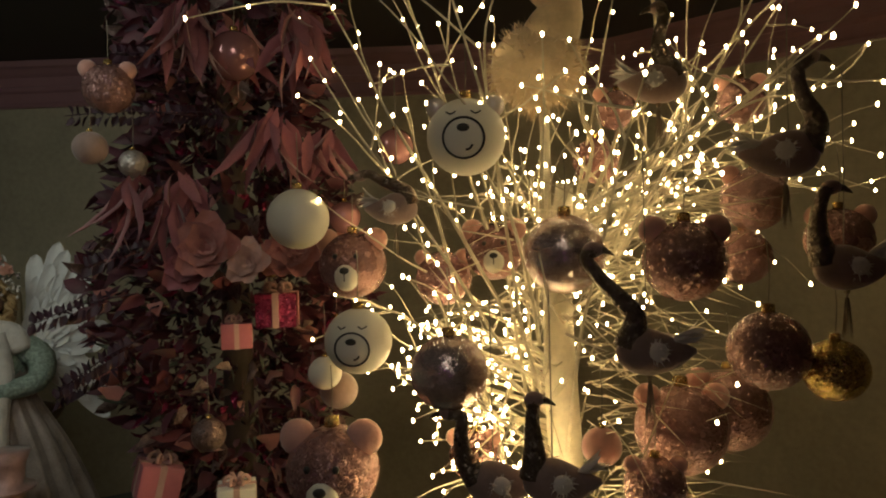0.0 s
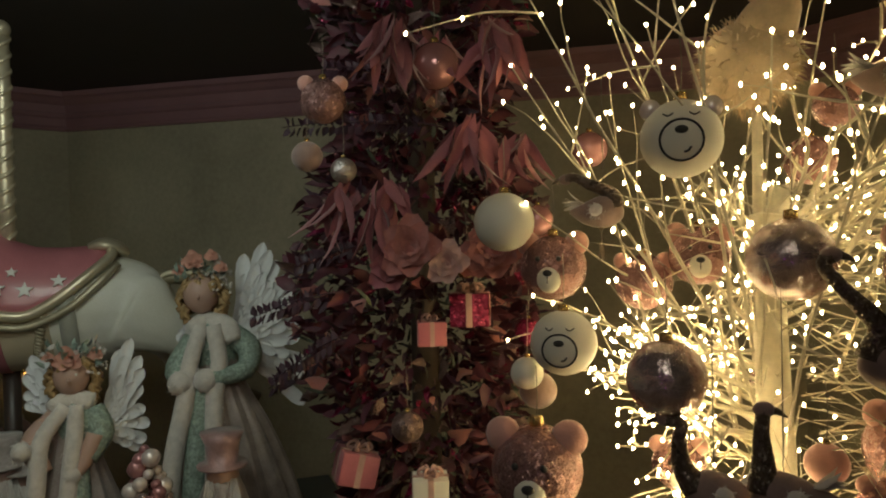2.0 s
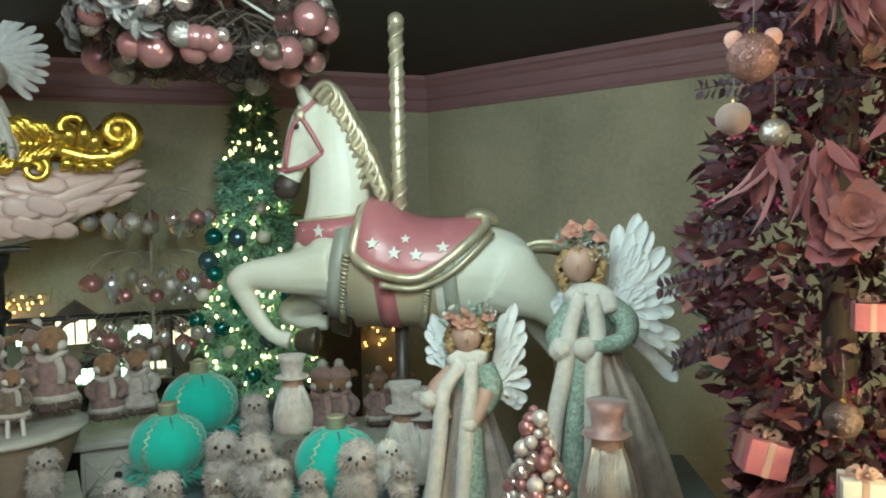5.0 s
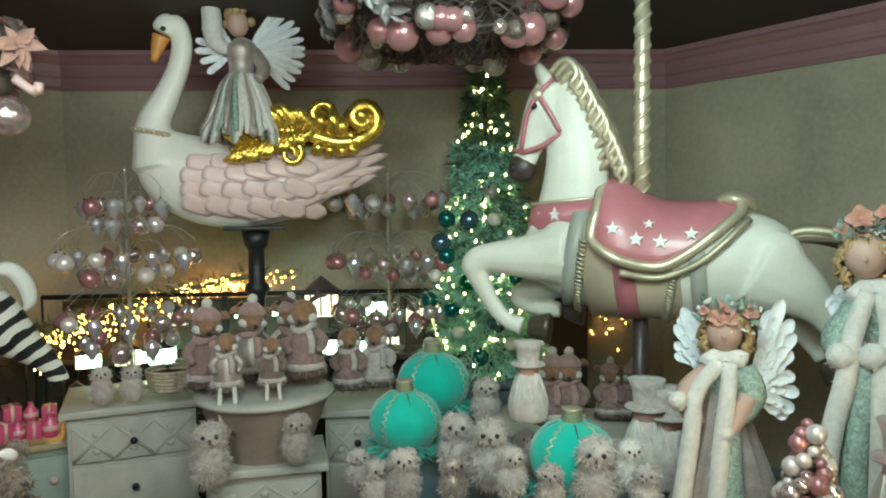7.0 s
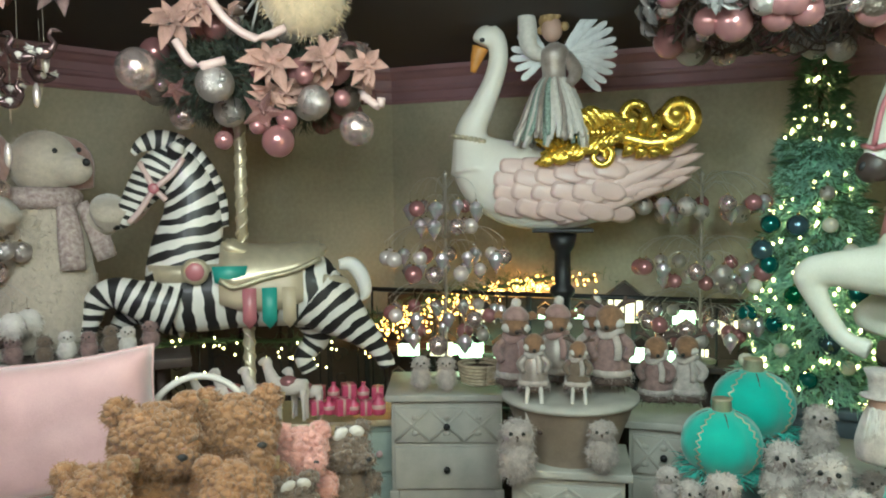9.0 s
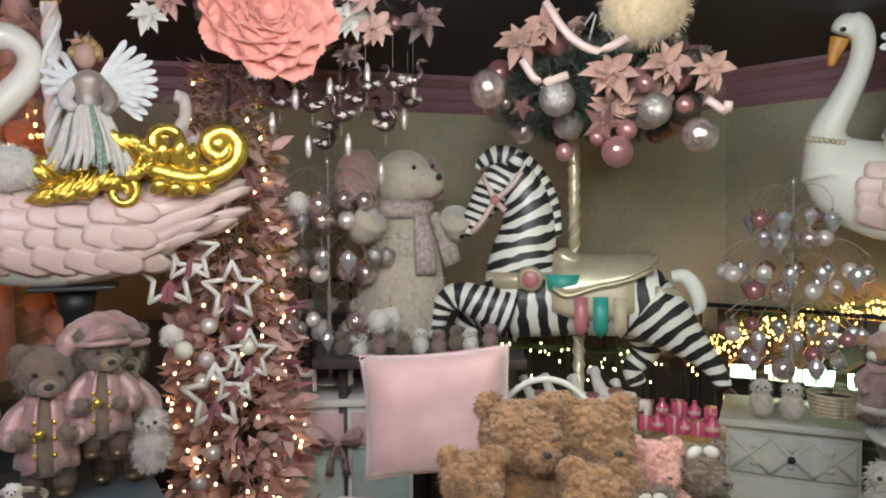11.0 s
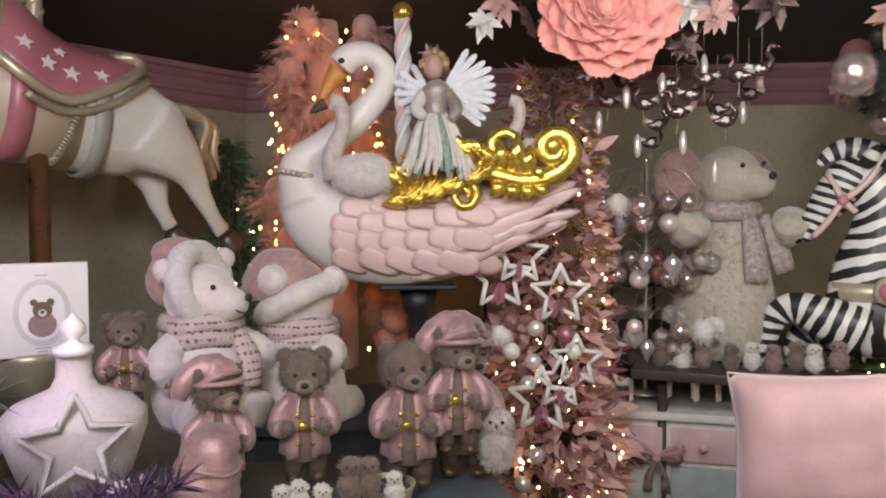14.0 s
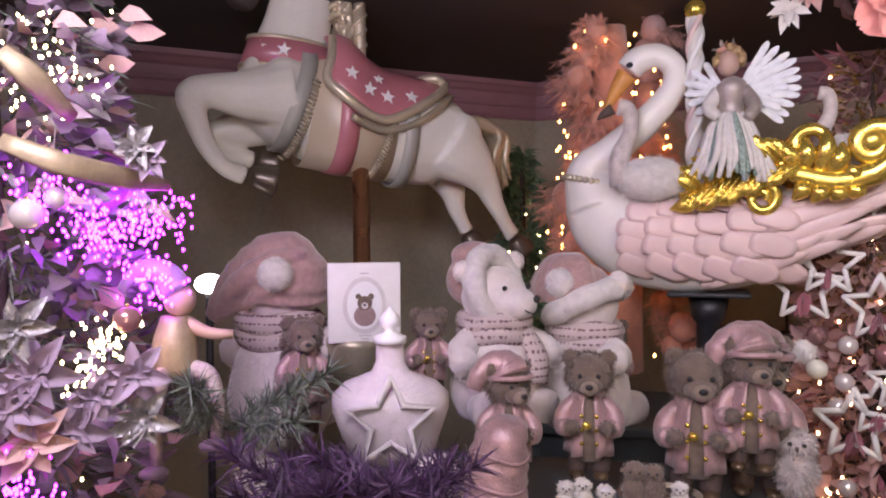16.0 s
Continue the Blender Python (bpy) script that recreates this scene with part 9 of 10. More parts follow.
def fluffy(at, rz, s, label, m="greyfur", owl=True, hairs=900):
    """A small fluffy owl or animal: round body, head, eyes, beak."""
    t = thing("fluffy_owl", at, rz, label, "plush owl", "fluffy grey toys")
    for nm, c, r, n in (("body", (0, 0, 0.36 * s), (0.3 * s, 0.28 * s, 0.37 * s), hairs), ("head", (0, -0.02 * s, 0.8 * s), (0.26 * s, 0.24 * s, 0.22 * s), hairs // 2)):
        bm = bmesh.new()
        ell(bm, c, r, 16, 10)
        fuzz(bm, c, r, n, 0.1 * s, 0.0016, 0.3)
        part(nm, bm, M[m], t)
    for q in (-1, 1):
        bm = bmesh.new()
        ell(bm, (q * 0.1 * s, -0.24 * s, 0.84 * s), 0.035 * s, 8, 6)
        part("eye", bm, M["ink"], t)
    bm = bmesh.new()
    tube(bm, [(0, -0.24 * s, 0.79 * s), (0, -0.29 * s, 0.74 * s)], [0.035 * s, 0.008 * s], 8, 1)
    part("bill", bm, M["foxdark"], t)
    return t


def fox(at, rz, s, label, sit=True, hat=0, m="foxpink"):
    """A knitted fox or reindeer: tan crown, white cheeks, dress with fur hem, cap with a bobble or dark antlers."""
    t = thing("knitted_fox", at, rz, label, "fox toy", "knitted fox toys")
    lean = rnd.uniform(-14, 14)
    R = Matrix.Translation((0, 0, 0.62 * s)) @ pose(0, 0, 0, 0, lean * 0.4, lean)

    def up(bm):
        bmesh.ops.transform(bm, matrix=R, verts=bm.verts)
        return bm

    bm = bmesh.new()
    lathe(bm, [(0.12 * s, 0.02 * s), (0.19 * s, 0.06 * s), (0.2 * s, 0.2 * s), (0.14 * s, 0.42 * s), (0.08 * s, 0.57 * s), (0.03 * s, 0.58 * s)], seg=20, lobes=9, lobe=0.12, squash=0.85)
    part("dress", bm, M[m], t, "wool dress")
    bm = bmesh.new()
    for k in range(420):
        a, z = rnd.uniform(0, math.tau), rnd.uniform(0.0, 0.16)
        strand(bm, (0.19 * s * math.cos(a), 0.165 * s * math.sin(a), z * s), rdir() * 0.7 + Vector((math.cos(a), math.sin(a), -0.4)), 0.085 * s, 0.0012, 0.3, 0 if z > 0.07 else 1)
    for z, slot in ((0.13, 0), (0.05, 1)):
        tube(bm, [(0.185 * s * math.cos(k * math.tau / 12), 0.16 * s * math.sin(k * math.tau / 12), z * s) for k in range(13)], 0.045 * s, 8, 2, slot=slot)
    part("fur_hem", bm, [M["greyfur"], M["foxdark"]], t, "fur hem, pale above and dark below")
    bm = bmesh.new()
    tube(bm, [(0.11 * s * math.cos(k * math.tau / 12), 0.1 * s * math.sin(k * math.tau / 12), (0.55 - 0.03 * math.sin(k)) * s) for k in range(13)], 0.042 * s, 8, 2)
    tube(bm, [(0.05 * s, -0.11 * s, 0.53 * s), (0.08 * s, -0.16 * s, 0.4 * s), (0.07 * s, -0.18 * s, 0.28 * s)], [0.035 * s, 0.04 * s, 0.035 * s], 8, 3, 0.5)
    part("shawl", bm, M["plushpink"] if hat else M["greyfur"], t)
    bm = bmesh.new()
    tube(bm, [(0, 0.1 * s, 0.08 * s), (0, 0.01 * s, 0.08 * s), (0, -0.12 * s, 0.04 * s), (0, -0.21 * s, 0.01 * s)], [0.1 * s, 0.155 * s, 0.1 * s, 0.025 * s], 14, 4)
    hd = part("head", up(bm), M["foxtan"], t, "tan woollen head with pale cheeks")
    for q in (-1, 1):
        bm = bmesh.new()
        ell(bm, (q * 0.085 * s, -0.07 * s, 0.035 * s), (0.08 * s, 0.075 * s, 0.055 * s), 10, 8)
        part("cheek", up(bm), M["furtrim"], hd)
        bm = bmesh.new()
        ell(bm, (q * 0.06 * s, -0.125 * s, 0.1 * s), 0.014 * s, 6, 5)
        part("eye", up(bm), M["ink"], hd)
        bm = bmesh.new()
        if hat:
            tube(bm, [(q * 0.13 * s, 0.02 * s, 0.14 * s), (q * 0.19 * s, 0.03 * s, 0.17 * s), (q * 0.24 * s, 0.02 * s, 0.13 * s)], [0.035 * s, 0.05 * s, 0.012 * s], 8, 3, 0.5)
            part("ear", up(bm), M["foxtan"], hd)
        else:
            tube(bm, [(q * 0.08 * s, 0.02 * s, 0.19 * s), (q * 0.17 * s, 0.02 * s, 0.25 * s), (q * 0.27 * s, 0.0, 0.26 * s)], [0.022 * s, 0.03 * s, 0.02 * s], 7, 3)
            tube(bm, [(q * 0.16 * s, 0.02 * s, 0.25 * s), (q * 0.18 * s, 0.0, 0.32 * s)], [0.022 * s, 0.014 * s], 6, 1)
            part("antler", up(bm), M["foxdark"], hd, "dark felt antler")
        bm = bmesh.new()
        tube(bm, [(q * 0.1 * s, 0, 0.52 * s), (q * 0.21 * s, -0.05 * s, 0.4 * s), (q * 0.15 * s, -0.16 * s, 0.3 * s)], [0.05 * s, 0.058 * s, 0.04 * s], 8, 3)
        part("arm", bm, M[m], t)
        bm = bmesh.new()
        if sit:
            x = q * 0.1 * s * (1 + 0.02 * lean * q)
            tube(bm, [(x, -0.12 * s, 0.06 * s), (x, -0.24 * s, 0.03 * s), (x * 1.1, -0.27 * s, -0.2 * s), (x * 0.9, -0.26 * s, -0.42 * s)], 0.032 * s, 8, 3)
            part("leg", bm, M["furtrim"], t, "long thin knitted leg")
            bm = bmesh.new()
            c = (x * 0.9, -0.27 * s, -0.47 * s)
            ell(bm, c, (0.055 * s, 0.06 * s, 0.07 * s), 10, 8)
            fuzz(bm, c, 0.055 * s, 110, 0.05 * s, 0.0012)
            part("cuff", bm, M["greyfur"], t)
            bm = bmesh.new()
            ell(bm, (c[0], c[1] - 0.02 * s, c[2] - 0.075 * s), (0.05 * s, 0.075 * s, 0.04 * s), 10, 8)
        else:
            ell(bm, (q * 0.09 * s, -0.14 * s, 0.045 * s), (0.075 * s, 0.1 * s, 0.045 * s), 10, 8)
        part("boot", bm, M["foxdark"], t)
    bm = bmesh.new()
    ell(bm, (0, -0.225 * s, 0.015 * s), 0.026 * s, 8, 6)
    part("nose", up(bm), M["ink"], hd)
    if hat:
        bm = bmesh.new()
        lathe(bm, [(0.15 * s, 0.13 * s), (0.155 * s, 0.17 * s), (0.12 * s, 0.22 * s), (0.06 * s, 0.27 * s), (0.02 * s, 0.28 * s)], seg=16)
        cap = part("cap", up(bm), M["plushpink"], hd, "dusty pink wool cap")
        bm = bmesh.new()
        ell(bm, (0, 0, 0.31 * s), 0.055 * s, 10, 8)
        fuzz(bm, (0, 0, 0.31 * s), 0.055 * s, 90, 0.02 * s, 0.0012)
        part("bobble", up(bm), M["furtrim"], cap)
    return t



fox((-2.910, 0.872, 0.928), 68.0, 0.245, 'knitted fox in pink dress with dangling legs', True, 0, 'satin')
fox((-2.847, 1.016, 0.933), 64.7, 0.211, 'knitted fox in a pale dress sitting on the rim', True, 0, 'brownfur')
fox((-3.084, 0.865, 0.908), 69.5, 0.342, 'knitted fox in a pink cap', False, 1, 'foxpink')
fox((-3.116, 1.052, 0.905), 66.3, 0.342, 'knitted fox in a dusky coat', False, 1, 'satin')
fox((-2.910, 1.180, 0.932), 62.2, 0.350, 'knitted fox in a brown fur coat', False, 0, 'foxpink')
fox((-3.112, 1.224, 0.904), 63.2, 0.338, 'knitted fox in the back row', False, 1, 'greyfur')
fox((-2.974, 1.411, 0.832), 58.8, 0.298, 'knitted fox in a brown dress', False, 0, 'foxpink')
fox((-2.936, 1.526, 0.833), 56.5, 0.301, 'knitted fox in a grey dress', False, 0, 'greyfur')
fox((-2.407, 2.011, 0.700), 43.9, 0.320, 'knitted fox behind teal balls', False, 1)
fox((-2.357, 2.059, 0.700), 42.5, 0.320, 'knitted fox with a pink cap', False, 1)
fox((-2.299, 2.242, 0.708), 39.4, 0.255, 'knitted reindeer under the horse', False, 1)
fox((-2.226, 2.300, 0.711), 37.7, 0.255, 'knitted reindeer with dark antlers', False, 1)
display_table((-2.347, 2.135, 0), 41.4, 0.7, 0.4, 0.701, 'grey-white table under knitted reindeer', 'greywash')
fluffy((-2.113, 1.092, 0.726), 54.8, 0.153, 'pale grey fluffy owl among teal balls')
fluffy((-2.176, 1.339, 0.726), 50.7, 0.195, 'grey fluffy owl with shimmering wings among teal balls')
fluffy((-1.993, 1.321, 0.744), 47.9, 0.206, 'beige glittery fluffy bird among teal balls')
fluffy((-1.639, 1.381, 0.779), 39.6, 0.194, 'pink-grey glittery fluffy bird among teal balls')
fluffy((-1.626, 1.194, 0.838), 43.1, 0.110, 'pale pink fluffy toy head among teal balls')
fluffy((-2.303, 1.575, 0.817), 48.4, 0.157, 'grey fluffy bird among teal balls')
fluffy((-1.508, 1.418, 0.813), 35.8, 0.116, 'white fluffy toy among teal balls')
fluffy((-3.405, 0.560, 0.829), 77.0, 0.142, 'small cream fluffy bird on the cabinet', hairs=300)
fluffy((-3.379, 0.665, 0.827), 75.0, 0.142, 'small tan fluffy bird on the cabinet', hairs=300)
fluffy((-2.701, 1.039, 0.690), 62.8, 0.167, 'beige fluffy fur toy in the open chest')
fluffy((-2.820, 0.772, 0.634), 69.4, 0.216, 'pale brown plush rabbit in the chest')


def basket(at, r, h, label):
    t = thing("wicker_basket", at, 0, label, "basket")
    for k in range(6):
        bm = bmesh.new()
        R = r * (0.85 + 0.15 * k / 5)
        tube(bm, [(R * math.cos(a * math.tau / 20), R * math.sin(a * math.tau / 20), h * (k + 0.5) / 6) for a in range(21)], h / 11, 6, 1)
        part("cane_ring", bm, M["wicker"], t)
    bm = bmesh.new()
    lathe(bm, [(r * 0.85, 0.002), (r * 0.9, h * 0.5), (r * 0.85, h * 0.7)], seg=18)
    part("filling", bm, M["foxdark"], t)



basket((-3.339, 0.802, 0.861), 0.090, 0.085, 'pale wicker basket on the drawer cabinet')
basket((-1.882, -1.415, 0.952), 0.07, 0.035, 'shallow wicker basket with small toys on the table')
fluffy((-1.714, -1.391, 1.004), -233.0, 0.097, 'small brown plush toy with a price tag', 'brownfur', hairs=250)
fluffy((-1.736, -1.361, 1.010), -234.4, 0.088, 'small brown plush toy with a price tag', 'brownfur', hairs=250)
fluffy((-1.676, -1.439, 0.975), -230.8, 0.070, 'small silver-white plush toy with a price tag', 'furtrim', hairs=250)
fluffy((-1.620, -1.504, 0.979), -227.6, 0.070, 'small silver-white plush toy with a price tag', 'furtrim', hairs=250)
fluffy((-1.644, -1.477, 0.990), -229.0, 0.067, 'small silver-white plush toy with a price tag', 'furtrim', hairs=250)
fluffy((-1.768, -1.315, 0.997), -236.4, 0.067, 'small silver-white plush toy with a price tag', 'furtrim', hairs=250)
fluffy((-2.196, -1.269, 0.951), -244.6, 0.157, 'grey-white fluffy bird at the table end')
fluffy((-0.943, -1.583, 1.155), -219.5, 0.133, 'white fluffy puppy among fir branches', 'furtrim')


def plinth(at, w, label):
    """A covered display plinth from the floor up to the thing that it carries."""
    bm = bmesh.new()
    box(bm, (0, 0, at[2] / 2), (w, w, at[2]), bevel=0.004)
    return single("display_plinth", bm, M["dark"], label, "plinth", (at[0], at[1], 0), 30, "display plinths")


plinth((-0.943, -1.583, 1.154), 0.09, "dark narrow display plinth under a white puppy")
plinth((-1.138, -1.349, 1.101), 0.09, "dark narrow display plinth under a pink toy")
plinth((-1.445, -1.548, 1.018), 0.12, "dark display plinth under the pink cap")
fluffy((-1.138, -1.349, 1.102), -218.2, 0.136, 'pale pink fluffy toy', 'plushw')


def glitter_jar(at, rz, u):
    """A frosted bottle-shaped jar with shoulders, lid with a ball knob and a raised star."""
    t = thing("star_jar", at, rz, "white frosted glitter jar with a raised star", "jar")
    bm = bmesh.new()
    lathe(bm, [(62 * u, 0), (80 * u, 20 * u), (104 * u, 90 * u), (104 * u, 118 * u), (84 * u, 138 * u), (34 * u, 158 * u), (26 * u, 175 * u), (25 * u, 205 * u), (28 * u, 210 * u)], seg=28, squash=0.7)
    part("body", bm, M["jar"], t)
    bm = bmesh.new()
    lathe(bm, [(29 * u, 209 * u), (29 * u, 220 * u), (12 * u, 226 * u), (8 * u, 232 * u), (18 * u, 240 * u), (19 * u, 252 * u), (12 * u, 262 * u), (5 * u, 268 * u), (2 * u, 272 * u)], seg=18)
    part("lid", bm, M["white"], t, "white lid with a ball knob")
    bm = bmesh.new()
    pts = [(x, -74 * u, z + 85 * u) for x, z in star_outline(78 * u, 0.45)]
    tube(bm, pts + pts[:2], 6.5 * u, 8, 1)
    part("star", bm, M["furtrim"], t, "raised white star outline")


def picture_box(at, rz, w, h):
    t = thing("picture_box", at, rz, "white canvas box with an oval bear portrait", "picture")
    bm = bmesh.new()
    box(bm, (0, 0, h / 2), (w, 0.03, h), bevel=0.003)
    part("canvas", bm, M["paper"], t)
    for rx, rz2, m, y, nm in ((0.3, 0.36, "shabby", -0.016, "oval_frame"), (0.24, 0.3, "white", -0.018, "oval_ground"), (0.15, 0.13, "felt", -0.02, "portrait_coat"), (0.1, 0.09, "brownfur", -0.022, "portrait_head"), (0.045, 0.04, "furtrim", -0.024, "portrait_muzzle"), (0.02, 0.016, "ink", -0.026, "portrait_nose")):
        bm = bmesh.new()
        zc = {"portrait_coat": 0.34, "portrait_head": 0.5, "portrait_muzzle": 0.47, "portrait_nose": 0.48}.get(nm, 0.47)
        n = 28
        plate(bm, [(rx * w * math.cos(k * math.tau / n), zc * h + rz2 * h * math.sin(k * math.tau / n)) for k in range(n)], 0.003, Matrix.Translation((0, y, 0)))
        part(nm, bm, M[m], t, smooth=False)
    for q in (-1, 1):
        bm = bmesh.new()
        plate(bm, [(q * 0.085 * w + 0.04 * w * math.cos(k * math.tau / 12), 0.585 * h + 0.036 * h * math.sin(k * math.tau / 12)) for k in range(12)], 0.003, Matrix.Translation((0, -0.0225, 0)))
        part("portrait_ear", bm, M["brownfur"], t, smooth=False)
    for z, ww in ((0.87, 0.12), (0.09, 0.16), (0.05, 0.1)):
        bm = bmesh.new()
        box(bm, (0, -0.0165, z * h), (ww * w, 0.002, 0.012 * h))
        part("print_bar", bm, M["greywash"], t, smooth=False)


def sleigh_lamp(at):
    t = thing("bare_lamp", at, 0, "small bright lamp behind the plush toys", "lamp")
    bm = bmesh.new()
    ell(bm, (0, 0, 0.03), (0.045, 0.03, 0.03), 12, 8)
    part("lamp_bulb", bm, M["whitebulb"], t)
    bm = bmesh.new()
    lathe(bm, [(0.09, -at[2]), (0.09, 0.02 - at[2]), (0.012, 0.03 - at[2]), (0.012, 0.0), (0.004, 0.01)], seg=10)
    part("socket", bm, M["black"], t)


M["whitebulb"] = mat("white_bulb", (1.0, 0.9, 0.75), 0.3, var=0, bump=0, emit=16)

glitter_jar((-1.230, -1.616, 1.153), -214.5, 0.00111)
picture_box((-1.391, -1.965, 1.327), -208.4, 0.180, 0.198)
single('gold_tin', (lambda bm: (lathe(bm, [(0.07, 0), (0.07, 0.11), (0.074, 0.115), (0.074, 0.135), (0.02, 0.14)], seg=24), bm)[1])(bmesh.new()), M['dullgold'], 'round gold tin under the picture box', 'tin', (-1.398, -2.020, 1.196))
sleigh_lamp((-1.236, -2.598, 1.414))


def elf_doll(at, rz, u):
    """A plain elf doll with pointed cap, open arms and striped long legs, sitting in the tree."""
    bm = bmesh.new()
    tube(bm, [(0, 0, 0), (0, 0, 60 * u), (0, 0, 110 * u)], [42 * u, 40 * u, 24 * u], 14, 4, slot=0)
    ell(bm, (10 * u, -4 * u, 140 * u), (30 * u, 28 * u, 32 * u), 14, 10, slot=1)
    tube(bm, [(4 * u, 0, 155 * u), (-20 * u, 4 * u, 190 * u), (-60 * u, 8 * u, 195 * u), (-95 * u, 8 * u, 160 * u)], [34 * u, 26 * u, 18 * u, 6 * u], 12, 4, slot=2)
    tube(bm, [(20 * u, 0, 95 * u), (60 * u, -12 * u, 75 * u), (105 * u, -16 * u, 70 * u)], [15 * u, 12 * u, 9 * u], 8, 3, slot=1)
    tube(bm, [(-10 * u, -10 * u, 10 * u), (-25 * u, -34 * u, -5 * u), (-35 * u, -40 * u, -80 * u), (-35 * u, -40 * u, -160 * u)], [18 * u, 16 * u, 12 * u, 11 * u], 10, 4, slot=3)
    tube(bm, [(20 * u, -10 * u, 10 * u), (58 * u, -34 * u, 0), (75 * u, -40 * u, -50 * u), (70 * u, -40 * u, -120 * u)], [18 * u, 16 * u, 12 * u, 11 * u], 10, 4, slot=3)
    for x, z in ((-40, -172), (64, -132)):
        ell(bm, (x * u, -48 * u, z * u), (26 * u, 16 * u, 12 * u), 10, 8, slot=2)
    return single("elf_doll", bm, [M[k] for k in ("goldnet", "porcelain", "lilac", "knit")], "elf doll with pointed cap and striped legs", "elf doll", at, rz)



elf_doll((-0.807, -1.604, 1.382), -198.2, 0.00084)


def pink_bottle(at, s, label, gift):
    t = thing("pink_ornament", at, rnd.uniform(-20, 20), label, "ornament", "hot pink ornaments")
    bm = bmesh.new()
    if gift:
        box(bm, (0, 0, s * 0.4), (s * 0.8, s * 0.7, s * 0.8), bevel=s * 0.04)
    else:
        lathe(bm, [(0.3 * s, 0), (0.36 * s, 0.08 * s), (0.36 * s, 0.6 * s), (0.14 * s, 0.8 * s), (0.13 * s, 1.0 * s), (0.16 * s, 1.05 * s)], seg=14)
    part("box" if gift else "bottle", bm, M["hotpink"], t)
    bm = bmesh.new()
    if gift:
        box(bm, (0, 0, s * 0.4), (s * 0.84, s * 0.14, s * 0.84))
    else:
        lathe(bm, [(0.37 * s, 0.3 * s), (0.375 * s, 0.32 * s), (0.375 * s, 0.5 * s), (0.37 * s, 0.52 * s)], seg=14)
    part("ribbon" if gift else "band", bm, M["blush"], t)



pink_bottle((-3.421, 0.123, 0.756), 0.070, 'hot pink gift box ornament on the cabinet', True)
pink_bottle((-3.416, 0.174, 0.753), 0.070, 'hot pink bottle ornament on the cabinet', False)
pink_bottle((-3.411, 0.224, 0.750), 0.083, 'hot pink gift box ornament on the cabinet', True)
pink_bottle((-3.405, 0.274, 0.748), 0.070, 'hot pink bottle ornament on the cabinet', False)
pink_bottle((-3.398, 0.325, 0.745), 0.070, 'hot pink gift box ornament on the cabinet', True)
pink_bottle((-3.390, 0.376, 0.744), 0.083, 'hot pink bottle ornament on the cabinet', False)
pink_bottle((-3.519, 0.144, 0.789), 0.072, 'hot pink gift box ornament on the cabinet', True)
pink_bottle((-3.514, 0.205, 0.786), 0.072, 'hot pink bottle ornament on the cabinet', False)
pink_bottle((-3.507, 0.267, 0.783), 0.086, 'hot pink gift box ornament on the cabinet', True)
pink_bottle((-3.499, 0.329, 0.781), 0.072, 'hot pink bottle ornament on the cabinet', False)
pink_bottle((-3.489, 0.390, 0.778), 0.072, 'hot pink gift box ornament on the cabinet', True)


def white_deer(at, rz, s, label):
    """A small white standing deer or horse figurine."""
    t = thing("white_figurine", at, rz, label, "figurine", "white animal figurines")
    bm = bmesh.new()
    tube(bm, [(-0.3 * s, 0, 0.55 * s), (0, 0, 0.52 * s), (0.28 * s, 0, 0.56 * s)], [0.1 * s, 0.14 * s, 0.13 * s], 10, 3)
    tube(bm, [(0.25 * s, 0, 0.6 * s), (0.34 * s, 0, 0.8 * s), (0.36 * s, 0, 0.92 * s), (0.48 * s, 0, 0.88 * s)], [0.11 * s, 0.08 * s, 0.08 * s, 0.04 * s], 10, 3)
    part("body", bm, M["plushw"], t)
    for x in (-0.26, 0.24):
        for y in (-0.07, 0.07):
            bm = bmesh.new()
            tube(bm, [(x * s, y * s, 0.5 * s), (x * s * 1.02, y * s, 0.25 * s), (x * s * 1.05, y * s, 0)], [0.06 * s, 0.035 * s, 0.03 * s], 8, 2)
            part("leg", bm, M["plushw"], t)
    bm = bmesh.new()
    ell(bm, (0, 0, 0.6 * s), (0.16 * s, 0.15 * s, 0.1 * s), 10, 8)
    part("saddle", bm, M["rosem"], t)



white_deer((-3.373, -0.082, 0.760), 248.2, 0.217, 'white fluffy alpaca figurine on the cabinet')
white_deer((-3.419, 0.014, 0.745), 246.4, 0.255, 'white alpaca figurine with fur collar')
white_deer((-3.424, -0.197, 0.759), -109.6, 0.209, 'white horse figurine by the pole')
white_deer((-3.422, -0.291, 0.773), -107.8, 0.186, 'white deer figurine on the cabinet')
white_deer((-3.464, 0.088, 0.731), 245.0, 0.212, 'white glitter horse figurine')
white_deer((-3.171, -0.974, 0.956), -98.1, 0.195, 'white rocking-horse figurine with pink saddle')
white_deer((-3.119, -1.180, 0.942), -93.7, 0.130, 'white bird-like figurine on the cabinet')
white_deer((-3.236, -0.902, 0.948), -99.8, 0.176, 'white pony figurine on the white cabinet')


def ball_cone(at, H, R, label):
    """A little tree piled from metal balls."""
    t = thing("ball_tree", at, 0, label, "table tree")
    z, k = 0.0, 0
    while z < H:
        rr = R * (1 - z / H) + 0.008
        n = max(1, int(math.tau * rr / 0.034))
        for j in range(n):
            a = j * math.tau / n + k
            b = 0.013 + 0.005 * ((j * 7 + k * 3) % 3)
            bm = bmesh.new()
            ell(bm, (rr * math.cos(a), rr * math.sin(a), z + b), b, 10, 7)
            part("ball", bm, (M["rosem"], M["pearl"], M["mercury"])[(j + k) % 3], t)
        z += 0.026
        k += 1


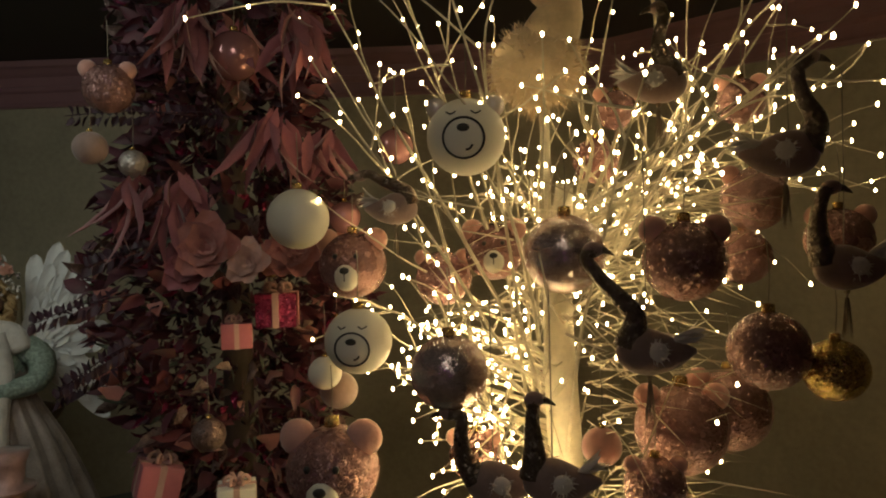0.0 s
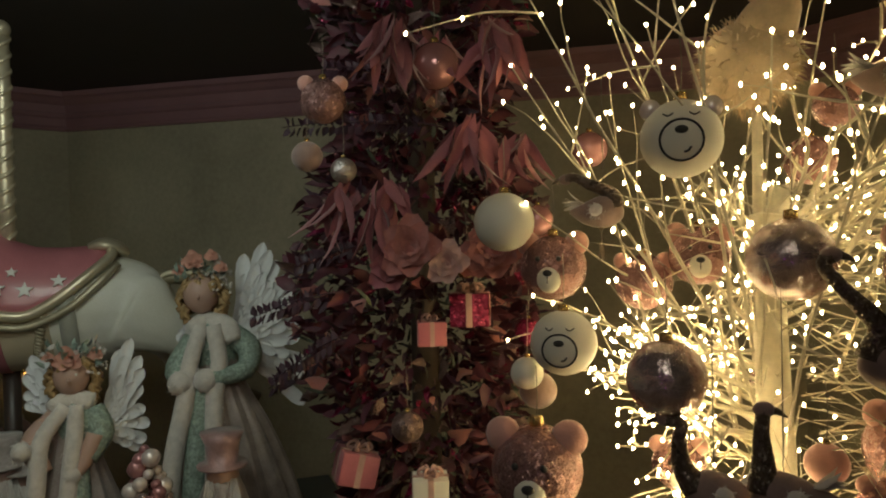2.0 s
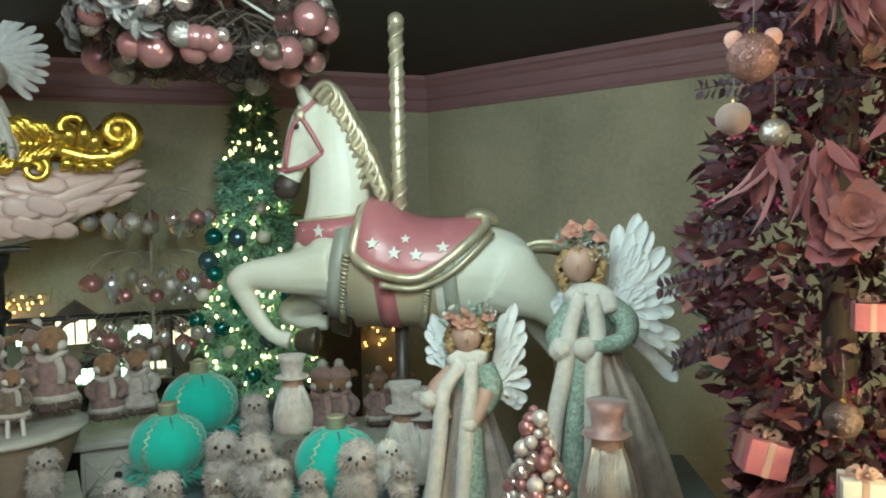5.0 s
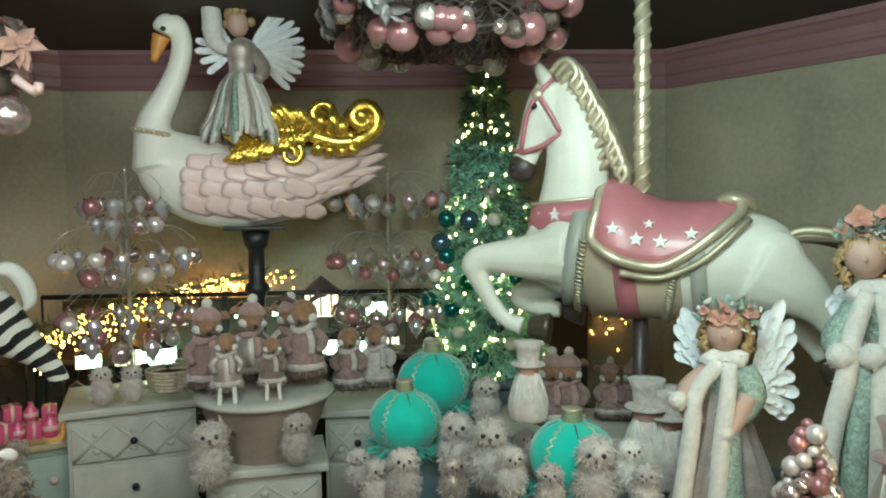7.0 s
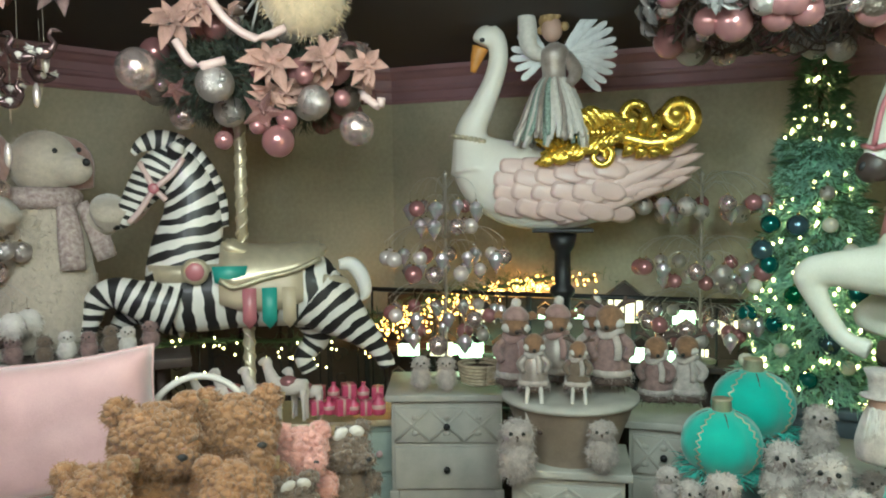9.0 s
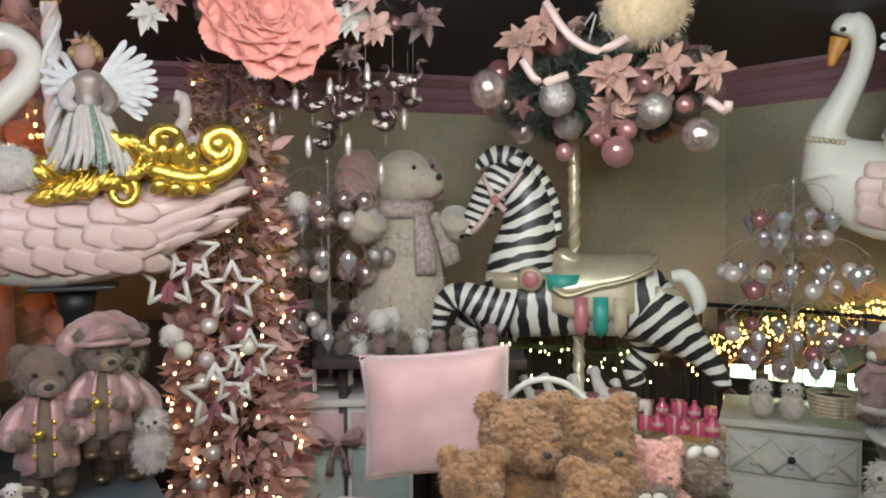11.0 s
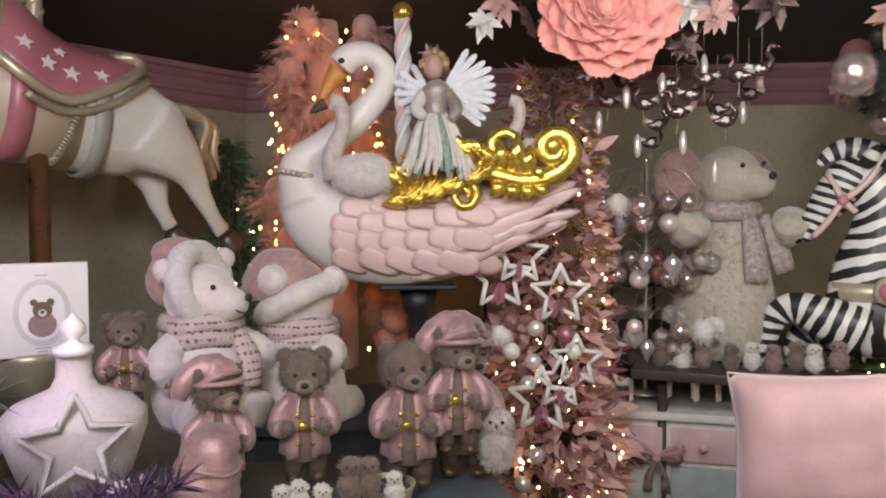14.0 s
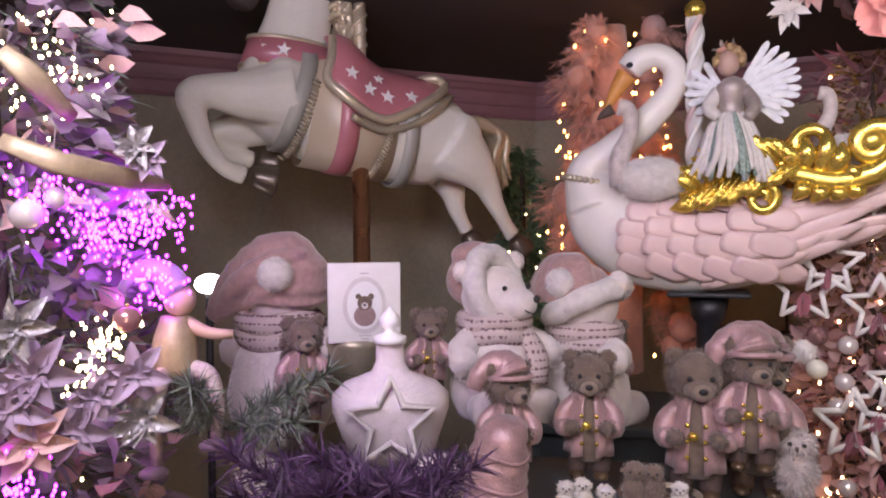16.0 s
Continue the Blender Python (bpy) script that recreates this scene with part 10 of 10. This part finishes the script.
def gnome(at, rz, s, label, hatm="pinksatin", bodym="satin"):
    """A bearded gnome in a tall hat: one plain doll mesh."""
    bm = bmesh.new()
    tube(bm, [(0, 0, 0), (0, 0, 0.2 * s), (0, 0, 0.45 * s), (0, 0, 0.6 * s)], [0.24 * s, 0.26 * s, 0.2 * s, 0.14 * s], 14, 4, slot=0)
    ell(bm, (0, -0.02 * s, 0.62 * s), (0.14 * s, 0.13 * s, 0.13 * s), 12, 8, slot=1)
    lathe(bm, [(0.22 * s, 0.7 * s), (0.22 * s, 0.72 * s), (0.13 * s, 0.73 * s), (0.15 * s, 0.9 * s), (0.19 * s, 1.0 * s), (0.02 * s, 1.0 * s)], seg=18, slot=2)
    for k in range(240):
        strand(bm, (rnd.uniform(-0.13, 0.13) * s, -0.12 * s, rnd.uniform(0.48, 0.62) * s), (rnd.uniform(-0.5, 0.5), -0.6, -1), 0.24 * s, 0.0022, 0.4, 3)
    return single("gnome_doll", bm, [M[k] for k in (bodym, "porcelain", hatm, "furtrim")], label, "gnome doll", at, rz)



ball_cone((-1.157, 1.526, 0.849), 0.240, 0.064, 'small table tree piled from rose and silver balls')
gnome((-1.000, 1.606, 0.842), 23.9, 0.284, 'bearded gnome doll in a tall pink hat')
gnome((-1.650, 1.608, 0.815), 39.4, 0.277, 'grey and white nutcracker figure with fur trim', 'greyfur', 'greyfur')
gnome((-1.889, 1.376, 0.968), 48.1, 0.225, 'grey and white nutcracker figure with fur trim', 'greyfur', 'greyfur')
gnome((-1.604, 1.646, 0.793), 37.8, 0.277, 'grey and white nutcracker figure with fur trim', 'greyfur', 'greyfur')


# ---- hanging wreaths and flower hoops ----
def wreath(at, R, tube_r, label, balls, flowers, n_need, hang_z, seed=1, fm="fir", nest=False):
    """A hoop of fir hung from the ceiling, with baubles, stars and poinsettias."""
    r = random.Random(seed)
    t = thing("hanging_wreath", at, 0, label, "hanging wreath", "hanging wreaths")
    bm = bmesh.new()
    for k in range(n_need):
        a, b = r.uniform(0, math.tau), r.uniform(0, math.tau)
        q = R + tube_r * math.cos(b) * r.uniform(0.3, 1)
        p = Vector((q * math.cos(a), q * math.sin(a), tube_r + tube_r * math.sin(b) * r.uniform(0.3, 1)))
        d = Vector((math.cos(b) * math.cos(a), math.cos(b) * math.sin(a), math.sin(b)))
        for _ in range(5):
            strand(bm, p, d + rdir() * 0.8, 0.06, 0.002, 0.1)
    tagged(part("fir_needles", bm, M[fm], t), kind="stuff")
    bm = bmesh.new()
    for s in range(9 if nest else 4):
        pts = []
        for k in range(25):
            a = k * math.tau / 24
            q = R + tube_r * 0.6 * math.sin(a * 3 + s * 1.7)
            pts.append((q * math.cos(a), q * math.sin(a), tube_r * 0.4 + tube_r * 0.4 * math.cos(a * 5 + s)))
        tube(bm, pts, 0.004, 5, 2)
    part("twig_hoop", bm, M["bark"], t)
    for m, n, r0, r1 in balls:
        for k in range(n):
            a, b = r.uniform(0, math.tau), r.uniform(-1.5, 2.2)
            rr = r.uniform(r0, r1)
            q = R + (tube_r + 0.02) * math.cos(b)
            bm = bmesh.new()
            ell(bm, (q * math.cos(a), q * math.sin(a), tube_r + (tube_r + 0.01) * math.sin(b)), rr, 18, 12)
            part("bauble", bm, M[m], t)
    for m, n, fr in flowers:
        for k in range(n):
            a, b = r.uniform(0, math.tau), r.uniform(-0.6, 1.3)
            q = R + (tube_r + 0.04) * math.cos(b)
            bm = bmesh.new()
            poinsettia(bm, (q * math.cos(a), q * math.sin(a), tube_r + (tube_r + 0.03) * math.sin(b)), fr, (math.cos(a) * math.cos(b), math.sin(a) * math.cos(b), math.sin(b)))
            part("poinsettia", bm, M[m], t)
    for k in range(4):
        a = k * math.tau / 4 + 0.4
        bm = bmesh.new()
        tube(bm, [(R * math.cos(a), R * math.sin(a), tube_r), (0.02 * math.cos(a), 0.02 * math.sin(a), hang_z - at[2])], 0.005, 6, 1)
        part("hanging_cord", bm, M["wfeather"], t)
    return t


M["peachp"] = mat("peach_velvet_poinsettia", (0.40, 0.24, 0.20), 0.75, var=0.4, scale=20, bump=0.5, per=0.35, sheen=0.3)

pw = wreath((-3.323, -0.064, 1.941), 0.24, 0.14, 'hanging fir wreath with rose baubles and peach poinsettias', (('rosem', 26, 0.03, 0.055), ('silverglit', 9, 0.045, 0.065), ('mercury', 14, 0.025, 0.05), ('darkglit', 10, 0.04, 0.06)), (('peachp', 14, 0.085),), 2200, CEIL, 3, 'greygreen')
FACE = (0.98, 0.05, 0.1)
bm = bmesh.new()
poinsettia(bm, (0.435, -0.276, 0.240), 0.1, FACE)
part('poinsettia', bm, M['peachp'], pw, 'peach velvet poinsettia')
bm = bmesh.new()
poinsettia(bm, (0.431, 0.014, 0.129), 0.1, FACE)
part('poinsettia', bm, M['peachp'], pw, 'peach velvet poinsettia')
bm = bmesh.new()
poinsettia(bm, (0.447, 0.191, 0.154), 0.085, FACE)
part('poinsettia', bm, M['peachp'], pw, 'peach velvet poinsettia')
bm = bmesh.new()
poinsettia(bm, (0.466, 0.319, 0.122), 0.075, FACE)
part('poinsettia', bm, M['peachp'], pw, 'peach velvet poinsettia')
bm = bmesh.new()
poinsettia(bm, (0.430, -0.192, 0.297), 0.08, FACE)
part('poinsettia', bm, M['peachp'], pw, 'peach velvet poinsettia')
bm = bmesh.new()
ell(bm, (0.429, -0.153, 0.055), 0.0609, 20, 14)
part('bauble', bm, M['silverglit'], pw)
bm = bmesh.new()
ell(bm, (0.443, 0.157, 0.006), 0.0533, 20, 14)
part('bauble', bm, M['silverglit'], pw)
bm = bmesh.new()
ell(bm, (0.439, 0.126, 0.090), 0.0304, 20, 14)
part('bauble', bm, M['rosem'], pw)
bm = bmesh.new()
ell(bm, (0.454, 0.246, 0.017), 0.0285, 20, 14)
part('bauble', bm, M['rosem'], pw)
bm = bmesh.new()
ell(bm, (0.444, -0.380, 0.090), 0.0647, 20, 14)
part('bauble', bm, M['mercury'], pw)
bm = bmesh.new()
ell(bm, (0.433, 0.040, -0.124), 0.0533, 20, 14)
part('bauble', bm, M['rosem'], pw)
bm = bmesh.new()
ell(bm, (0.461, 0.292, -0.081), 0.0571, 20, 14)
part('bauble', bm, M['mercury'], pw)
bm = bmesh.new()
ell(bm, (0.435, 0.069, -0.055), 0.0342, 20, 14)
part('bauble', bm, M['rosem'], pw)
bm = bmesh.new()
ell(bm, (0.430, -0.025, -0.076), 0.0266, 20, 14)
part('bauble', bm, M['rosem'], pw)
bm = bmesh.new()
ell(bm, (0.429, -0.130, -0.123), 0.0304, 20, 14)
part('bauble', bm, M['rosem'], pw)
bm = bmesh.new()
plate(bm, [(a, b) for a, b in star_outline(0.075, turn=70)], 0.01, Matrix.Translation((0.450, -0.007, -0.032)) @ pose(0, 0, 0, 0, 0, 89), dome=0.025)
part('star', bm, M['pinkglit'], pw, 'rose glitter star', smooth=False)
bm = bmesh.new()
plate(bm, [(a, b) for a, b in star_outline(0.049, turn=60)], 0.01, Matrix.Translation((0.454, -0.268, 0.024)) @ pose(0, 0, 0, 0, 0, 89), dome=0.025)
part('star', bm, M['pinkglit'], pw, 'rose glitter star', smooth=False)

bm = bmesh.new()
tube(bm, [(0.470, -0.190, 0.359), (0.469, -0.117, 0.250), (0.470, -0.025, 0.195), (0.475, 0.068, 0.230)], 0.014, 8, 4)
part('candy_cane', bm, M['palepink'], pw, 'pale pink candy cane')
bm = bmesh.new()
tube(bm, [(0.474, -0.265, 0.176), (0.471, -0.211, 0.103), (0.469, -0.118, 0.122)], 0.014, 8, 4)
part('candy_cane', bm, M['palepink'], pw, 'pale pink candy cane')
bm = bmesh.new()
tube(bm, [(0.504, 0.304, 0.024), (0.514, 0.357, -0.014), (0.515, 0.366, 0.013)], 0.014, 8, 4)
part('candy_cane', bm, M['palepink'], pw, 'pale pink candy cane')
bm = bmesh.new()
ell(bm, (0.360, 0.134, 0.363), (0.12, 0.14, 0.13), 18, 12)
fuzz(bm, (0.360, 0.134, 0.363), (0.12, 0.14, 0.13), 900, 0.03, 0.0015)
part('plush_toy', bm, M['fluff'], pw, 'cream plush toy sitting in the wreath')
wreath((-2.318, 1.439, 2.100), 0.24, 0.14, 'hanging twig wreath with dull rose and silver baubles', (('rosem', 40, 0.03, 0.055), ('silverglit', 12, 0.035, 0.05), ('mercury', 24, 0.02, 0.045), ('darkglit', 14, 0.03, 0.05)), (('silverleaf', 16, 0.07),), 420, CEIL, 8, 'foxdark', True)
rh = wreath((-2.984, -1.106, 2.304), 0.24, 0.09, 'hanging hoop with a large coral rose and blush flowers', (('pearl', 10, 0.012, 0.02), ('rosem', 10, 0.015, 0.03)), (('blush', 16, 0.08), ('wfeather', 10, 0.06), ('glitdark', 8, 0.06)), 260, CEIL, 5, 'foxdark', True)
bm = bmesh.new()
layers = []
rosette(bm, (0.336, -0.006, -0.047), 0.175, 64, (0.85, 0.45, -0.05), 0, layers, 0.035)
coral = part('coral_rose', bm, M['bigrose'], rh, 'very large coral-pink paper rose')
for petal in layers:
    part('petal', petal, M['bigrose'], coral)
bm = bmesh.new()
poinsettia(bm, (0.369, -0.397, -0.046), 0.07, (0.85, 0.45, 0.1), 0, 14)
part('flower', bm, M['wfeather'], rh)
bm = bmesh.new()
poinsettia(bm, (0.276, -0.192, -0.046), 0.06, (0.85, 0.45, 0.1), 0, 14)
part('flower', bm, M['blush'], rh)
bm = bmesh.new()
poinsettia(bm, (0.158, 0.195, -0.024), 0.09, (0.85, 0.45, 0.1), 0, 14)
part('flower', bm, M['wfeather'], rh)
bm = bmesh.new()
poinsettia(bm, (0.141, 0.283, -0.066), 0.08, (0.85, 0.45, 0.1), 0, 14)
part('flower', bm, M['blush'], rh)
bm = bmesh.new()
poinsettia(bm, (0.119, 0.438, -0.043), 0.09, (0.85, 0.45, 0.1), 0, 14)
part('flower', bm, M['glitdark'], rh)
bm = bmesh.new()
poinsettia(bm, (0.158, 0.195, -0.152), 0.06, (0.85, 0.45, 0.1), 0, 14)
part('flower', bm, M['glitdark'], rh)
bm = bmesh.new()
poinsettia(bm, (0.344, -0.346, 0.010), 0.07, (0.85, 0.45, 0.1), 0, 14)
part('flower', bm, M['blush'], rh)


SWAN = []


def hanging_bird(at, rz, m="felt"):
    """A little swan ornament with a tassel, hung on a cord."""
    if not SWAN:
        b = bird_ornament(at, rz, 0.058, "small dark swan ornament with white tassel", "foxmetal", "foxmetal", ((0.0, 0.0), (0.2, 0.5), (0.0, 0.9), (0.1, 1.3), (0.3, 1.3)))
        b["group"] = "small swan ornaments"
        SWAN.append(b)
        return b
    return copy_thing(SWAN[0], pose(*at, 0, 0, rz))



hanging_bird((-2.703, -1.169, 2.039), -276)
hanging_bird((-2.834, -1.154, 1.983), -60)
hanging_bird((-2.972, -1.113, 2.119), -255)
hanging_bird((-2.808, -1.029, 1.962), -89)
hanging_bird((-2.936, -1.013, 1.910), -233)
hanging_bird((-2.774, -0.918, 1.923), -68)
hanging_bird((-2.900, -0.898, 1.994), -262)
hanging_bird((-3.034, -0.837, 1.960), -96)
hanging_bird((-2.859, -0.790, 1.898), -240)
hanging_bird((-2.988, -0.736, 1.995), -75)
hanging_bird((-2.813, -0.687, 2.037), -268)
hanging_bird((-2.848, -1.108, 2.048), -92)
hanging_bird((-2.990, -1.046, 1.857), -237)
hanging_bird((-2.848, -0.851, 2.029), -73)
hanging_bird((-2.945, -0.975, 2.044), -264)
hanging_bird((-2.805, -0.746, 2.022), -102)
hang('drop', (-2.784, -1.079, 2.049), 0)
hang('drop', (-2.861, -0.984, 2.092), 0)
hang('drop', (-2.932, -0.895, 2.059), 0)
hang('drop', (-3.006, -0.757, 2.003), 0)
hang('drop', (-2.862, -0.693, 2.085), 0)
hang('drop', (-2.888, -0.859, 2.141), 0)
hang('drop', (-2.854, -1.190, 1.982), 0)
hang('drop', (-2.993, -0.840, 1.814), 0)
hang('drop', (-2.826, -0.911, 1.896), 0)
hang('drop', (-2.842, -1.057, 1.896), 0)


def plush_swan(at, rz, s, label):
    t = thing("plush_swan", at, rz, label, "plush swan", "plush swans")
    bm = bmesh.new()
    ell(bm, (0.1 * s, 0, 0.25 * s), (0.4 * s, 0.25 * s, 0.26 * s), 16, 10)
    fuzz(bm, (0.1 * s, 0, 0.25 * s), (0.4 * s, 0.25 * s, 0.26 * s), 500, 0.07 * s, 0.0014)
    part("body", bm, M["furtrim"], t)
    bm = bmesh.new()
    tube(bm, [(-0.2 * s, 0, 0.2 * s), (-0.24 * s, 0, 0.5 * s), (-0.12 * s, 0, 0.8 * s), (-0.14 * s, 0, 1.05 * s), (-0.26 * s, 0, 1.1 * s)], [0.16 * s, 0.12 * s, 0.09 * s, 0.09 * s, 0.1 * s], 12, 4)
    nk = part("neck", bm, M["greyfur"], t, "soft grey-white felt neck")
    bm = bmesh.new()
    tube(bm, [(-0.32 * s, 0, 1.08 * s), (-0.42 * s, 0, 1.02 * s), (-0.5 * s, 0, 0.96 * s)], [0.07 * s, 0.05 * s, 0.01 * s], 8, 2)
    part("bill", bm, M["foxdark"], nk)


def ribbon_bow(at, rz, s, label):
    t = thing("ribbon_bow", at, rz, label, "ribbon bow")
    for q in (-1, 1):
        for k, (dx, dz) in enumerate(((0.5, 0.25), (0.45, -0.02))):
            bm = bmesh.new()
            tube(bm, [(0, 0, 0), (q * dx * s, -0.05 * s, dz * s + 0.12 * s), (q * (dx + 0.1) * s, -0.06 * s, dz * s), (0, 0, 0)], [0.05 * s, 0.12 * s, 0.12 * s, 0.05 * s], 8, 4, 0.4)
            part("loop", bm, M["glitdark"] if k else M["pinksatin"], t)
        bm = bmesh.new()
        tube(bm, [(0, -0.02 * s, 0), (q * 0.2 * s, -0.03 * s, -0.5 * s), (q * 0.25 * s, -0.02 * s, -0.95 * s)], [0.06 * s, 0.1 * s, 0.12 * s], 8, 3, 0.3)
        part("ribbon_tail", bm, M["glitdark"], t)
    bm = bmesh.new()
    ell(bm, (0, -0.04 * s, 0), (0.1 * s, 0.07 * s, 0.1 * s), 10, 8)
    part("knot", bm, M["pinksatin"], t)



plush_swan((-2.247, -1.764, 1.687), -233.5, 0.259, 'grey-white plush swan riding in the swan figure')
plush_swan((-2.600, -1.345, 1.764), -247.2, 0.208, 'beige felt swan behind the gilded scroll')
ribbon_bow((-3.063, -1.039, 0.759), -256.3, 0.130, 'bronze and pink glitter bow hung on the cabinet knob')
fluffy((-2.402, 1.107, 0.669), 78.6, 0.127, 'small glittery fluffy bird in the crowded display', 'greyfur', hairs=500)
fluffy((-2.200, 1.052, 0.691), 77.0, 0.140, 'small glittery fluffy bird in the crowded display', 'greyfur', hairs=500)
fluffy((-1.842, 1.263, 0.781), 66.3, 0.138, 'small glittery fluffy bird in the crowded display', 'greyfur', hairs=500)
fluffy((-1.862, 1.384, 0.781), 64.3, 0.129, 'small glittery fluffy bird in the crowded display', 'satin', hairs=500)
fluffy((-1.995, 1.464, 0.768), 65.3, 0.121, 'small glittery fluffy bird in the crowded display', 'greyfur', hairs=500)
fluffy((-1.572, 1.434, 0.846), 57.1, 0.127, 'small glittery fluffy bird in the crowded display', 'furtrim', hairs=500)
fluffy((-1.987, 1.174, 0.742), 70.9, 0.134, 'small glittery fluffy bird in the crowded display', 'satin', hairs=500)
fluffy((-3.125, -1.039, 1.080), -296.6, 0.098, 'tiny soft toy in the row on the shelf', 'brownfur', hairs=160)
fluffy((-3.141, -0.968, 1.067), -245.1, 0.098, 'tiny soft toy in the row on the shelf', 'furtrim', hairs=160)
fluffy((-3.155, -0.898, 1.080), -273.6, 0.098, 'tiny soft toy in the row on the shelf', 'foxpink', hairs=160)
fluffy((-3.170, -0.808, 1.074), -222.5, 0.098, 'tiny soft toy in the row on the shelf', 'brownfur', hairs=160)
fluffy((-3.179, -0.739, 1.083), -251.0, 0.098, 'tiny soft toy in the row on the shelf', 'furtrim', hairs=160)
fluffy((-3.187, -0.671, 1.079), -279.4, 0.098, 'tiny soft toy in the row on the shelf', 'foxpink', hairs=160)
fluffy((-3.193, -0.603, 1.095), -227.8, 0.098, 'tiny soft toy in the row on the shelf', 'brownfur', hairs=160)
fluffy((-3.196, -0.547, 1.089), -256.0, 0.098, 'tiny soft toy in the row on the shelf', 'furtrim', hairs=160)
fluffy((-3.199, -0.472, 1.104), -284.6, 0.098, 'tiny soft toy in the row on the shelf', 'foxpink', hairs=160)
single('toy_shelf', (lambda bm: (box(bm, (0, 0, -0.02), (0.8, 0.22, 0.035), bevel=0.004), box(bm, (-0.3, 0.02, -0.52), (0.03, 0.1, 0.97)), box(bm, (0.3, 0.02, -0.52), (0.03, 0.1, 0.97)), bm)[-1])(bmesh.new()), M['dark'], 'dark wooden shelf with small soft toys', 'shelf', (-3.179, -0.739, 1.083), -263.0)
